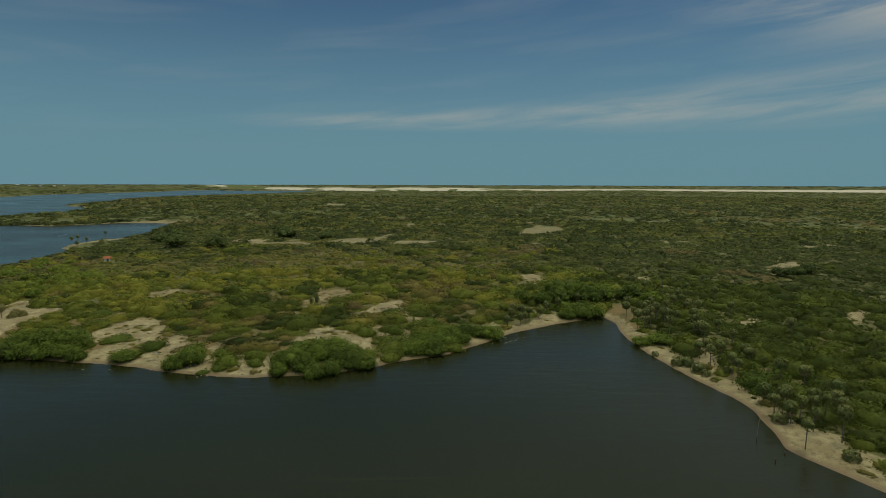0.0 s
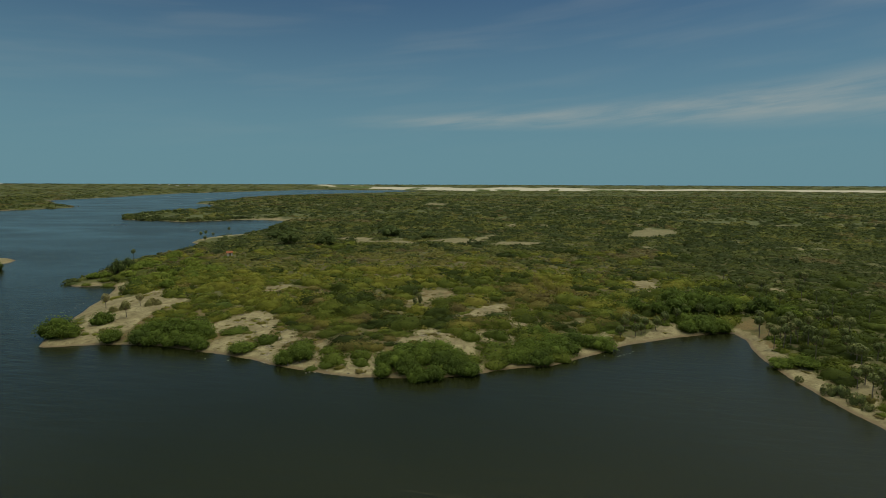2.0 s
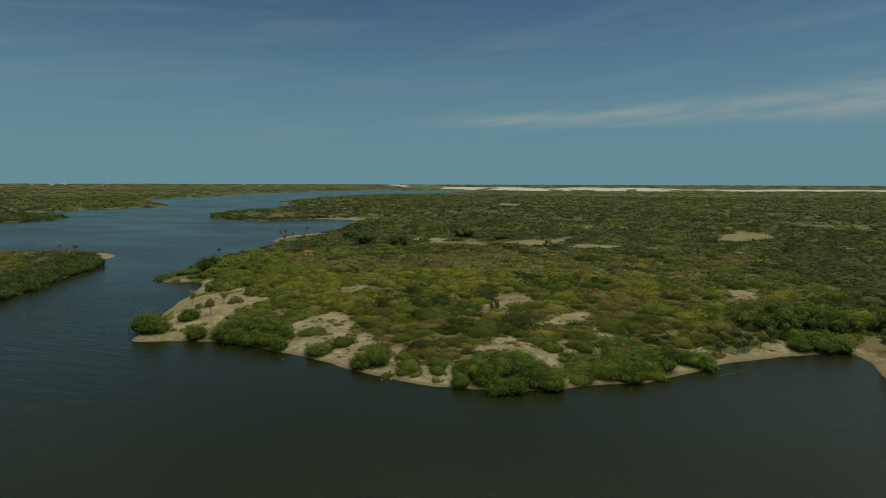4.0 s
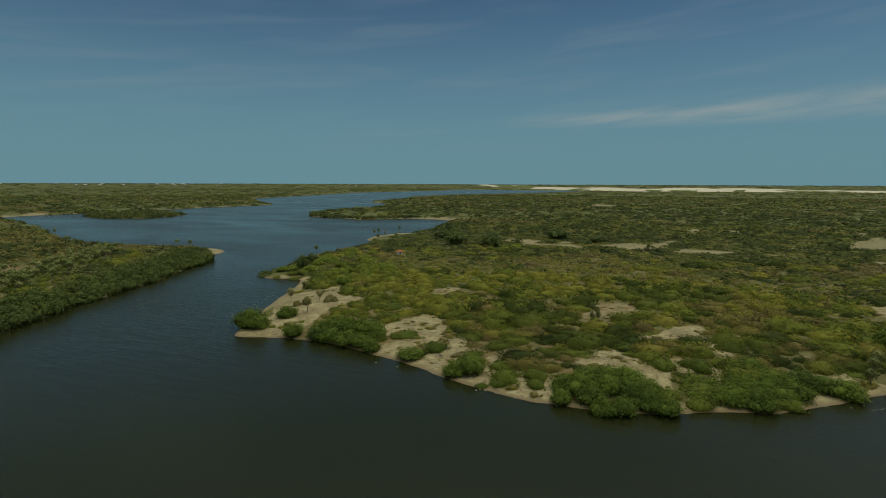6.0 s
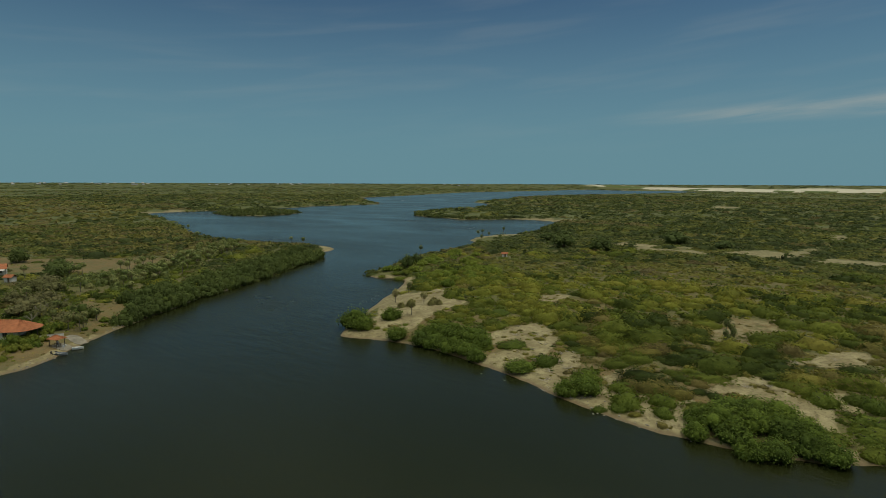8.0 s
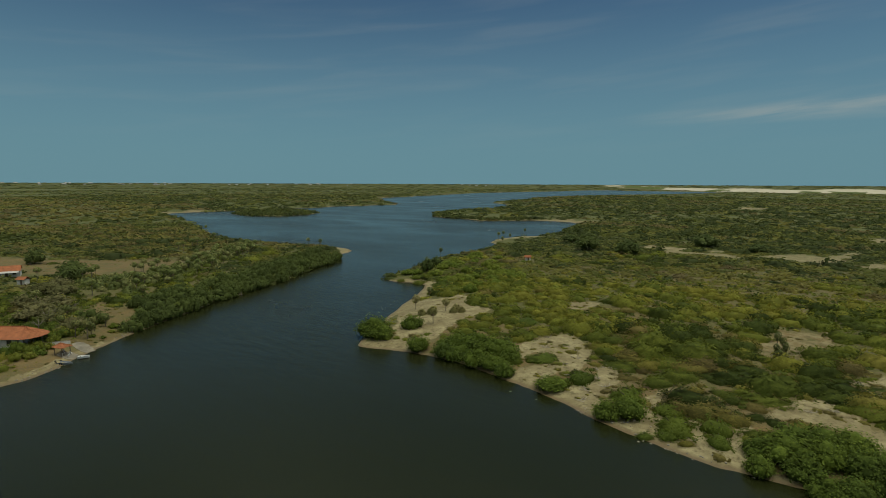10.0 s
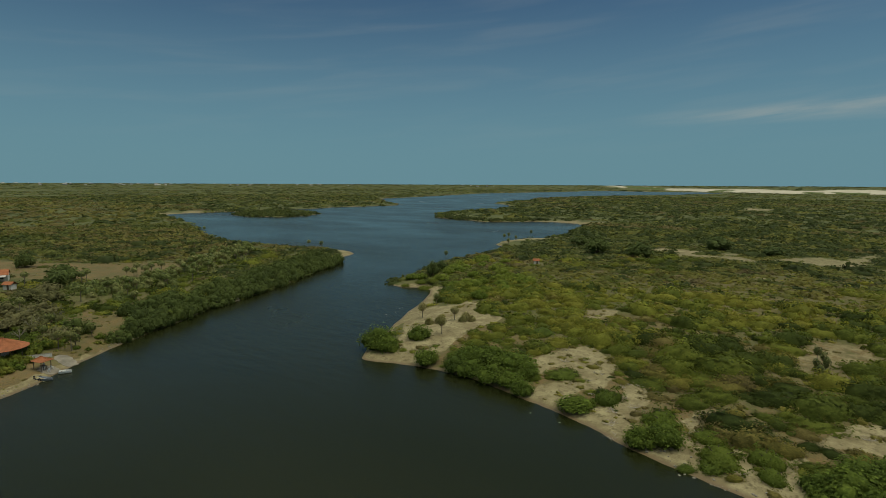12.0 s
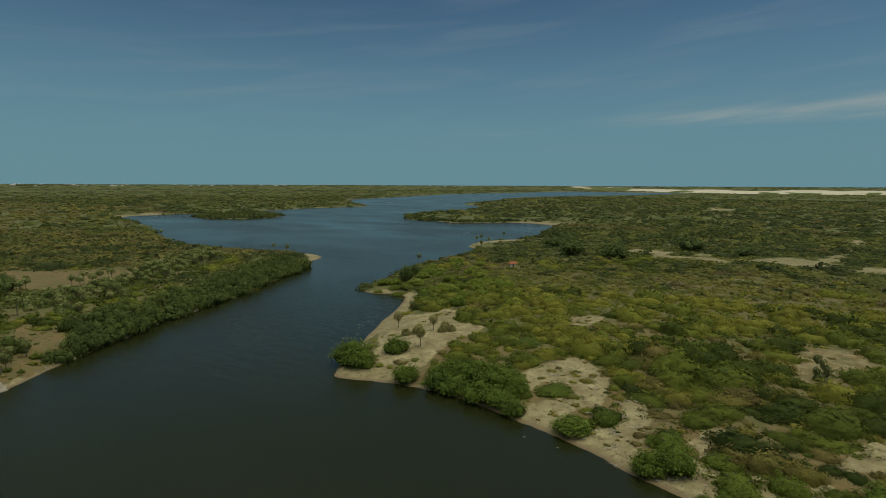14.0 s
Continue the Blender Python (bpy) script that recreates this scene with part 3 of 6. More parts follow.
def tube(bm, pts, radii, sides=6):
    """A tapered tube through the points."""
    rings = []
    for k, (p, r) in enumerate(zip(pts, radii)):
        p = Vector(p)
        a = Vector(pts[min(k + 1, len(pts) - 1)]) - Vector(pts[max(k - 1, 0)])
        q = a.to_track_quat("Z", "Y") if a.length > 1e-6 else Vector((0, 0, 1)).to_track_quat("Z", "Y")
        rings.append([bm.verts.new(p + q @ Vector((r * math.cos(2 * math.pi * s / sides), r * math.sin(2 * math.pi * s / sides), 0))) for s in range(sides)])
    for lo, hi in zip(rings, rings[1:]):
        for s in range(sides):
            bm.faces.new((lo[s], lo[(s + 1) % sides], hi[(s + 1) % sides], hi[s]))
    bm.faces.new(rings[-1])
    return bm


def holder(name, label, category, group=""):
    ob = new(name)
    ob.empty_display_size = 0.3
    return tagged(ob, label, category, group)


def ground_at(x, y):
    xs, ys = np.array([float(x)]), np.array([float(y)])
    return float(land_height(xs, ys, shore_distance(xs, ys))[0])


# ---------------------------------------------------------------- ground and water
def build_ground():
    front = np.arange(-52.0, 96.0, 0.35)
    behind = np.arange(96.0, 308.0, 4.0)
    az = np.radians(np.concatenate([front, behind]))
    radii = [12.0]
    while radii[-1] < 4900:
        radii.append(radii[-1] * (1.0 + (0.017 if 75 < radii[-1] < 420 else 0.034)) + 0.05)
    radii = np.array(radii)
    A, R = np.meshgrid(az, radii)
    x, y = -20 - np.sin(A) * R, 20 + np.cos(A) * R
    x, y = x.ravel(), y.ravel()
    d = shore_distance(x, y)
    z = land_height(x, y, d)
    n, m = A.shape
    i, j = np.meshgrid(np.arange(n - 1), np.arange(m), indexing="ij")
    k = (j + 1) % m
    quads = np.stack([i * m + j, (i + 1) * m + j, (i + 1) * m + k, i * m + k], -1).reshape(-1, 4)[:, ::-1]
    hub = len(x)
    verts = np.concatenate([np.stack([x, y, z], -1), [[-20, 20, -2.5]]])
    jj = np.arange(m)
    fan = np.stack([np.full(m, hub), jj, (jj + 1) % m], -1)[:, ::-1]
    dry = np.maximum(dry_mask(x, y), np.maximum(0.55 * step(0.52, 0.68, fbm(x, y, 70.0, 12, 3)) * step(480, 320, np.hypot(x, y)), 0.5 * meadow(x, y)))
    dry = np.maximum(dry, outlined(x, y, PALM_CLEARING))
    # sandy brown soil under the open bushes along the front of the point
    dry = np.maximum(dry, step(38, 22, d) * step(-130, -118, x) * step(-12, -28, x) * step(205, 185, y))
    me = mesh_from("ground", verts, [quads, fan], [M_GROUND], smooth=True,
                   points={"sand": np.append(sand_mask(x, y, d), 0), "dry": np.append(dry, 0), 
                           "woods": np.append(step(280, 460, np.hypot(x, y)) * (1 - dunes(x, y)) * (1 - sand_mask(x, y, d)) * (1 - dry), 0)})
    tagged(new("ground", me), "low sandy land with scrub floor and pale beaches", "ground", kind="structure")
    bm = bmesh.new()
    bmesh.ops.create_circle(bm, cap_ends=True, radius=4930, segments=96)
    bmesh.ops.translate(bm, vec=(-20, 20, 0), verts=bm.verts)
    w = part("water", bm, M_WATER)
    tagged(w, "dark calm lagoon water with small wind ripples", "water", kind="structure")


def build_dunes():
    """A chain of rounded sand crests, one behind another, with slipped fronts and tongues of scrub."""
    az, back = np.meshgrid(np.arange(-45.5, 23.9, 0.07), np.linspace(0, 560, 34))
    foot = np.interp(az, DUNE_AZ, DUNE_FOOT) + 90 * (fbm(az * 60, az * 0, 110.0, 77, 3) - 0.5)
    r = foot + back
    x, y = -20 - r * np.sin(np.radians(az)), 20 + r * np.cos(np.radians(az))
    ends = step(23.9, 23.2, az) * (0.25 + 0.75 * step(20, 12, az)) * (0.45 + 0.55 * step(-12, 2, az))
    warp = 120 * fbm(x, y, 300.0, 81, 3)
    crest = (1 - np.abs(2 * fbm(x + warp, y * 1.0 + warp, 240.0, 83, 3) - 1)) ** 1.6
    rolls = fbm(x, y, 420.0, 85, 3)
    h = ends * step(0, 170, back) * step(560, 430, back) * (3.5 + 12 * crest * (0.45 + rolls) + 6 * step(60, 400, back)) - 2.5
    z = land_height(x, y, shore_distance(x, y)) + np.where(h < -2.4, -2.5, h)
    z = np.maximum(z, -2.0)
    cover = step(0.60, 0.66, fbm(x, y * 0.6, 170.0, 87, 4) + 0.07 * step(3, -6, az)) * step(300, 60, back) * 0.9 + step(500, 540, back)
    thin = step(15, 20, az) * step(0.50, 0.58, fbm(x, y * 0.4, 160.0, 89, 3))
    n, m = az.shape
    i, j = np.meshgrid(np.arange(n - 1), np.arange(m - 1), indexing="ij")
    quads = np.stack([i * m + j, (i + 1) * m + j, (i + 1) * m + j + 1, i * m + j + 1], -1).reshape(-1, 4)[:, ::-1]
    me = mesh_from("dunes", np.stack([x, y, z], -1).reshape(-1, 3), [quads], [M_DUNE], smooth=True, points={"cover": np.clip(cover + thin, 0, 1).ravel()})
    tagged(new("dunes", me), "chain of pale sand dunes beyond the woods", "dunes", kind="structure")


build_ground()
build_dunes()


# ---------------------------------------------------------------- plants: building blocks
def unit_blob():
    """The corners and triangles of a twenty-sided ball."""
    g = (1 + 5 ** 0.5) / 2
    v = np.array([(-1, g, 0), (1, g, 0), (-1, -g, 0), (1, -g, 0), (0, -1, g), (0, 1, g), (0, -1, -g), (0, 1, -g), (g, 0, -1), (g, 0, 1), (-g, 0, -1), (-g, 0, 1)], float)
    f = np.array([(0, 11, 5), (0, 5, 1), (0, 1, 7), (0, 7, 10), (0, 10, 11), (1, 5, 9), (5, 11, 4), (11, 10, 2), (10, 7, 6), (7, 1, 8),
                  (3, 9, 4), (3, 4, 2), (3, 2, 6), (3, 6, 8), (3, 8, 9), (4, 9, 5), (2, 4, 11), (6, 2, 10), (8, 6, 7), (9, 8, 1)])
    return v / np.linalg.norm(v[0]), f


def crown_arrays(seed, lobes, leaves, leaf, flat=0.75, low=0.0, core=0.80, long=1.0):
    """A crown about 1 m in radius: uneven lobes clothed in leaf clumps. Returns corners, triangles, quads."""
    rng = np.random.default_rng(seed)
    bv, bf = unit_blob()
    verts, tris, quads, count = [], [], [], 0
    centres, sizes = [], []
    for k in range(lobes):
        a = 2 * math.pi * (k + rng.uniform(-0.3, 0.3)) / max(lobes - 1, 1)
        out = 0.0 if k == 0 else rng.uniform(0.42, 0.68)
        s = np.array([1, 1, flat]) * (rng.uniform(0.50, 0.62) if k == 0 else rng.uniform(0.32, 0.50))
        c = np.array([math.cos(a) * out, math.sin(a) * out, low + s[2] * (rng.uniform(0.85, 1.1) if k == 0 else rng.uniform(0.6, 0.95))])
        centres.append(c)
        sizes.append(s)
        jit = 1 + rng.uniform(-0.18, 0.18, (12, 1))
        verts.append(bv * jit * s * core + c)
        tris.append(bf + count)
        count += 12
    weights = np.array([s[0] ** 2 for s in sizes])
    which = rng.choice(lobes, leaves, p=weights / weights.sum()) if leaves else np.zeros(0, int)
    for k in which:
        n = rng.normal(size=3)
        n[2] = abs(n[2]) * 0.9 - 0.18 if rng.random() < 0.85 else n[2]
        n /= np.linalg.norm(n)
        p = centres[k] + n * sizes[k] * rng.uniform(0.80, 1.24)
        q = n * 0.7 + rng.normal(size=3) * 0.34 + np.array([0, 0, 0.95])
        q /= np.linalg.norm(q)
        u = np.cross(q, rng.normal(size=3))
        u /= np.linalg.norm(u)
        w = np.cross(q, u)
        s = leaf * rng.uniform(0.6, 1.35)
        e = rng.uniform(0.75, 1.25, 4)
        verts.append(np.array([p - u * s * e[0] * long, p - w * s * e[1] * 0.75 + q * s * 0.2, p + u * s * e[2] * long, p + w * s * e[3] * 0.75 + q * s * 0.2]))
        quads.append(np.arange(4) + count)
        count += 4
    return np.concatenate(verts), np.concatenate(tris), np.array(quads).reshape(-1, 4)


def sprays(rng, spots, spread, size, flat=0.8):
    """Loose leaf sprays, one small bent triangle each, round the given spots."""
    n = len(spots)
    p = spots + rng.normal(size=(n, 3)) * spread
    q = spots / np.linalg.norm(spots, axis=1)[:, None] * 0.9 + rng.normal(size=(n, 3)) * 0.36 + (0, 0, 0.45 * flat)
    q /= np.linalg.norm(q, axis=1)[:, None]
    u = np.cross(q, rng.normal(size=(n, 3)))
    u /= np.linalg.norm(u, axis=1)[:, None]
    w = np.cross(q, u)
    s = size * rng.uniform(0.55, 1.45, (n, 1))
    v = np.stack([p - u * s, p + u * s * 0.6 - w * s * 0.8, p + u * s * 0.7 + w * s * 0.75], 1)
    return v.reshape(-1, 3), np.arange(3 * n).reshape(-1, 3)


def fine_blob():
    """The twenty-sided ball with every side cut in four."""
    v, f = unit_blob()
    v, f = [tuple(p) for p in v], f.tolist()
    mids, out = {}, []

    def mid(a, b):
        key = (min(a, b), max(a, b))
        if key not in mids:
            m = np.array(v[a]) + np.array(v[b])
            v.append(tuple(m / np.linalg.norm(m)))
            mids[key] = len(v) - 1
        return mids[key]
    for a, b, c in f:
        ab, bc, ca = mid(a, b), mid(b, c), mid(c, a)
        out += [(a, ab, ca), (b, bc, ab), (c, ca, bc), (ab, bc, ca)]
    return np.array(v), np.array(out)


def scrub_crown(seed, boughs, leaves, leaf, fine=True):
    """A low spreading thorn crown about 1 m in radius: an uneven mound of twigs under a fur of fine sprays and a few longer boughs."""
    rng = np.random.default_rng(seed)
    bv, bf = fine_blob() if fine else unit_blob()
    p = rng.uniform(0, 6.283, 4)

    def bulge(n):
        a = np.arctan2(n[:, 1], n[:, 0])
        return 1 + 0.16 * np.sin(2 * a + p[0]) + 0.10 * np.sin(3 * a + p[1]) + 0.10 * np.sin(5 * n[:, 0] + p[2]) * np.sin(5 * n[:, 1] + p[3])
    core = bv * (bulge(bv) * (1 + rng.uniform(-0.09, 0.09, len(bv))))[:, None] * (0.80, 0.80, 0.43)
    core[:, 2] = np.maximum(core[:, 2], -0.04) + 0.04
    n = rng.normal(size=(leaves, 3))
    n[:, 2] = np.abs(n[:, 2])
    n /= np.linalg.norm(n, axis=1)[:, None]
    spots = n * (bulge(n) * rng.uniform(0.84, 1.16, leaves))[:, None] * (0.90, 0.90, 0.49) + (0, 0, 0.04)
    # a third of the sprays gather on boughs that stand out of the mound
    m = rng.normal(size=(boughs, 3))
    m[:, 2] = np.abs(m[:, 2]) + 0.15
    m /= np.linalg.norm(m, axis=1)[:, None]
    ends = m * (bulge(m) * rng.uniform(1.02, 1.26, boughs))[:, None] * (0.90, 0.90, 0.56)
    some = rng.random(leaves) < 0.42
    spots[some] = ends[rng.integers(0, boughs, some.sum())] + rng.normal(size=(some.sum(), 3)) * (0.10, 0.10, 0.045)
    v, t = sprays(rng, spots, leaf * 0.3, leaf)
    v[:, 2] = np.maximum(v[:, 2], 0.0)
    return np.concatenate([core, v]), np.concatenate([bf, t + len(bv)]), np.zeros((0, 4), int)


def far_crown(seed, leaves, leaf):
    """A far crown: a low mound under loose sprays."""
    rng = np.random.default_rng(seed)
    t = np.arange(6) * 1.0472 + rng.uniform(0, 1)
    ring = np.stack([np.cos(t) * 0.8 * rng.uniform(0.8, 1.2, 6), np.sin(t) * 0.8 * rng.uniform(0.8, 1.2, 6), np.zeros(6)], -1)
    mound = np.concatenate([ring, [[rng.uniform(-0.2, 0.2), rng.uniform(-0.2, 0.2), 0.55]]])
    a, rho = rng.uniform(0, 6.283, leaves), np.sqrt(rng.random(leaves))
    spots = np.stack([np.cos(a) * rho, np.sin(a) * rho, 0.15 + 0.5 * np.sqrt(1 - 0.9 * rho * rho)], -1)
    v, f = sprays(rng, spots, 0.1, leaf, 0.5)
    v[:, 2] = np.maximum(v[:, 2], 0.0)
    return np.concatenate([mound, v]), np.concatenate([np.array([(i, (i + 1) % 6, 6) for i in range(6)]), f + 7]), np.zeros((0, 4), int)


def crown_mesh(name, arrays, mat):
    v, t, q = arrays
    return mesh_from(name, v, [t, q] if len(q) else [t], [mat], smooth=True)


def scattered(name, kinds, rows, mat, label, category="scrub", up=0.10):
    """One mesh of many plants: rows of x, y, z, radius, height, turn, tint, kind."""
    allv, allt, allq, alln, tints, base = [], [], [], [], [], 0
    for k, (v, t, q) in enumerate(kinds):
        mine = rows[rows[:, 7] == k]
        if not len(mine):
            continue
        c, s = np.cos(mine[:, 5])[:, None], np.sin(mine[:, 5])[:, None]
        x = (v[:, 0] * c - v[:, 1] * s) * mine[:, 3:4] + mine[:, 0:1]
        y = (v[:, 0] * s + v[:, 1] * c) * mine[:, 3:4] + mine[:, 1:2]
        z = v[:, 2] * mine[:, 4:5] + mine[:, 2:3]
        # the sprays of one bush are shaded together, by the bush's round shape
        lean = np.stack([(v[:, 0] * c - v[:, 1] * s) * 1.0, (v[:, 0] * s + v[:, 1] * c) * 1.0, np.broadcast_to(up + 1.2 * v[:, 2], x.shape)], -1).reshape(-1, 3)
        alln.append(lean / np.linalg.norm(lean, axis=1)[:, None])
        allv.append(np.stack([x, y, z], -1).reshape(-1, 3))
        shift = (base + np.arange(len(mine)) * len(v))[:, None, None]
        allt.append((t[None] + shift).reshape(-1, 3))
        if len(q):
            allq.append((q[None] + shift).reshape(-1, 4))
        tints.append(np.repeat(mine[:, 6], len(v)))
        base += len(mine) * len(v)
    faces = [np.concatenate(allt)] + ([np.concatenate(allq)] if allq else [])
    me = mesh_from(name, np.concatenate(allv), faces, [mat], smooth=True, points={"tint": np.concatenate(tints)}, normals=np.concatenate(alln))
    return tagged(new(name, me), label, category, kind="stuff")


def jittered(x0, x1, y0, y1, gap, seed):
    rng = np.random.default_rng(seed)
    gx, gy = np.meshgrid(np.arange(x0, x1, gap), np.arange(y0, y1, gap))
    return gx.ravel() + rng.uniform(-0.55, 0.55, gx.size) * gap, gy.ravel() + rng.uniform(-0.55, 0.55, gx.size) * gap


def species(x, y, rng):
    """Tint of the scrub: patches of olive, yellow-flowered, dark and leafless grey bushes."""
    t = 0.12 + 0.6 * fbm(x, y, 38.0, 101, 3) + rng.normal(0, 0.25, x.shape) + 0.9 * (fbm(x, y, 13.0, 103, 2) - 0.5) + 0.26 * step(-78, -100, x) * step(300, 240, y) - 0.10 * step(-90, -70, x) * step(215, 190, y) - 0.26 * step(-170, -200, x) * step(330, 250, y) - 0.22 * step(15, 75, x) * step(420, 250, y) - 0.20 * step(300, 480, np.hypot(x, y)) + rng.normal(0, 0.2, x.shape) * step(260, 400, np.hypot(x, y))
    clump = fbm(x, y, 12.0, 231, 3) + rng.normal(0, 0.06, x.shape)
    t = np.where(clump < 0.2 + 0.35 * meadow(x, y), rng.uniform(0.72, 0.90, x.shape), np.clip(t, 0, 0.78))
    grey = fbm(x, y, 45.0, 147, 3) - 0.2 * step(330, 600, np.hypot(x, y)) - 0.3 * step(-85, -105, x) * step(240, 215, y)
    t = np.where((rng.random(x.shape) < 0.85 * step(0.62, 0.72, grey)), rng.uniform(0.93, 1.0, x.shape), t)
    t = np.where((x < -300) & (y < 420), np.where(rng.random(x.shape) < 0.85 * step(0.30, 0.55, fbm(x, y, 120.0, 150, 3)), rng.uniform(0.80, 1.0, x.shape), np.clip(t, 0.25, 0.6)), t)
    t = np.where((fbm(x, y, 10.0, 232, 2) + rng.normal(0, 0.06, x.shape) > 0.78) & (np.hypot(x, y) < 330) & (x < 40), rng.uniform(0.92, 1.0, x.shape), t)
    # more grey-brown tints with distance: haze put into the plants' colour
    t = np.where(fbm(x, y, 60.0, 233, 3) + rng.normal(0, 0.08, x.shape) > 1.2 - 0.50 * step(350, 650, np.hypot(x, y)), rng.uniform(0.94, 1.0, x.shape), t)
    # even green woodland on the east bank
    east = step(45, 75, x) * step(420, 300, y)
    t = np.where(t < 0.9, t * (1 - 0.62 * east) + 0.10 * east, t)
    # darker olive and brown twiggy bushes along the front of the point
    front = step(-88, -72, x) * step(185, 160, y) * step(50, 20, x)
    t = np.where(rng.random(x.shape) < front, np.where(rng.random(x.shape) < 0.36, rng.uniform(0.90, 1.0, x.shape), 0.7 * np.minimum(t, 0.7)), t)
    return np.where(rng.random(x.shape) < 0.07, rng.uniform(0, 0.1, x.shape), t)


# leave the yards and single trees free
FREE_SAND = [(-10, 140, 3), (-10, 147, 3), (-10.2, 154, 3), (-10.4, 161, 3), (21, 155, 4), (25, 157.5, 4), (29, 161, 4), (-290, 247, 9), (-300, 249, 6), (-282, 242, 7), (-250, 362, 9), (-248, 380, 9), (-241, 398, 9), (-119, 131, 5), (-239, 356, 9)]
FREE_YARDS = [(-234, 374, 6), (-230, 346, 6), (-133, 150, 10), (-127, 137, 7), (-122, 143, 6), (-140, 160, 7), (-174, 66, 7), (-180, 70, 6), (-190, 58, 9), (-185, 63, 7), (-197, 53, 8), (-196.6, 80.3, 4), (-204.3, 82.5, 4), (-212, 84.7, 3.5), (-219.7, 86.9, 3.5), (-304, 81, 10), (-280, 80, 4), (-165, 262, 7), (-159, 253, 4)]


def land_points(x, y, lo, hi, clear=0.42):
    """Keep the places where scrub grows, between two distances from the middle of the lagoon."""
    r, az = np.hypot(x + 20, y - 20), azimuth(x + 20, y - 20)
    keep = (r >= lo) & (r < hi) & (az > -66) & (az < 92)
    x, y = x[keep], y[keep]
    d = shore_distance(x, y)
    sand = sand_mask(x, y, d)
    dry = dry_mask(x, y)
    keep = (d > 0.8) & (sand < clear) & (dry < 0.5) & (outlined(x, y, PALM_CLEARING) < 0.5)
    keep &= lattice(np.round(x * 7), np.round(y * 7), 3) > 0.2 * meadow(x, y)
    along = np.clip(((x + 234) * -96 + (y - 100) * 105) / (96 ** 2 + 105 ** 2), 0, 1)
    grove = np.hypot(x + 234 + 96 * along, y - 100 - 105 * along) < 12
    keep &= ~grove | (lattice(np.round(x * 5), np.round(y * 5), 9) < 0.25)
    for fx, fy, fr in FREE_SAND + FREE_YARDS:
        keep &= np.hypot(x - fx, y - fy) > fr
    x, y, d = x[keep], y[keep], d[keep]
    return x, y, d, land_height(x, y, d)


def clear_of_beach(rows):
    """Keep the growth low on the lagoon side of the far beaches."""
    x, y = rows[:, 0], rows[:, 1]
    away = np.hypot(x + 30, y - 30)
    for reach in (4, 8, 12, 16, 20, 25, 30, 36, 43, 50):
        px, py = x + (x + 30) / away * reach, y + (y - 30) / away * reach
        bare = np.maximum(outlined(px, py, FAR_BEACHES), patches(px, py, BARE_SPITS[:3])) > 0.5
        rows[:, 4] = np.where(bare, np.minimum(rows[:, 4], np.maximum(0.4, reach * 40 / away - 0.9)), rows[:, 4])
    return rows


def clear_of_sand(rows, x, y):
    """Shrink the plants that would hang over bare ground, and leave out the worst."""
    over = np.zeros(len(x))
    for k in range(8):
        px, py = x + 0.75 * rows[:, 3] * math.cos(k * 0.785), y + 0.75 * rows[:, 3] * math.sin(k * 0.785)
        bare = np.maximum(sand_mask(px, py, shore_distance(px, py)), dry_mask(px, py))
        over += (bare > 0.5) / 8
    rows[:, 3:5] *= (1 - 0.6 * np.minimum(over * 1.3, 1))[:, None]
    # only low growth on the lagoon side of open sand
    away = np.hypot(x + 20, y - 20)
    for reach in (1.5, 3.0, 4.5, 6.5, 8.5):
        px, py = x + (x + 20) / away * reach, y + (y - 20) / away * reach
        bare = sand_mask(px, py, shore_distance(px, py)) > 0.5
        rows[:, 4] = np.where(bare, np.minimum(rows[:, 4], 0.35 + reach * 42 / away), rows[:, 4])
    return over < 0.72


def limbs(name, seed, mat, parent, height, spread, count=4, thick=0.10):
    rng = random.Random(seed)
    bm = bmesh.new()
    for k in range(count):
        a = 2 * math.pi * (k + rng.uniform(-0.3, 0.3)) / count
        s = spread * rng.uniform(0.5, 1.0)
        pts = [(0.05 * math.cos(a), 0.05 * math.sin(a), -0.25), (s * 0.25 * math.cos(a), s * 0.25 * math.sin(a), height * 0.35), (s * 0.6 * math.cos(a + 0.2), s * 0.6 * math.sin(a + 0.2), height * 0.7), (s * math.cos(a), s * math.sin(a), height)]
        tube(bm, pts, [thick, thick * 0.8, thick * 0.55, thick * 0.25], 5)
    return part(name, bm, mat, parent)


def plant(name, label, category, group, arrays, mat, seed, height=0.5, spread=0.6, thick=0.05, count=4):
    """A bush or tree of about 1 m radius: trunk with limbs under a crown."""
    top = holder(name, label, category, group)
    limbs("trunk", seed, M_BARK, top, height, spread, count, thick)
    crown = new("crown", crown_mesh("crown", arrays, mat))
    crown.parent = top
    return top


def sized(x, y, z, radius, height, turn):
    return Matrix.Translation((x, y, z)) @ Matrix.Rotation(turn, 4, "Z") @ Matrix.Diagonal((radius, radius, height, 1))


def place_copies(protos, rows, rng):
    """The first rows take the prototypes themselves, the rest their copies."""
    first = {}
    for x, y, z, radius, height, turn, k in rows:
        m = sized(x, y, z, radius, height, turn)
        if k in first:
            copy_thing(protos[k], m)
        else:
            first[k] = m
    for k, p in enumerate(protos):
        if k in first:
            p.matrix_basis = first[k]
        else:
            for o in (*p.children_recursive, p):
                bpy.data.objects.remove(o)


# ---------------------------------------------------------------- the scrub
NEAR = [scrub_crown(200 + k, 16 + k % 5, 640, 0.056) for k in range(8)]
MIDDLE = [scrub_crown(250 + k, 11 + k % 4, 250, 0.082) for k in range(8)]
MID = [scrub_crown(300 + k, 6 + k % 3, 58, 0.145, False) for k in range(6)]
FAR = [far_crown(400 + k, 18, 0.30) for k in range(6)]


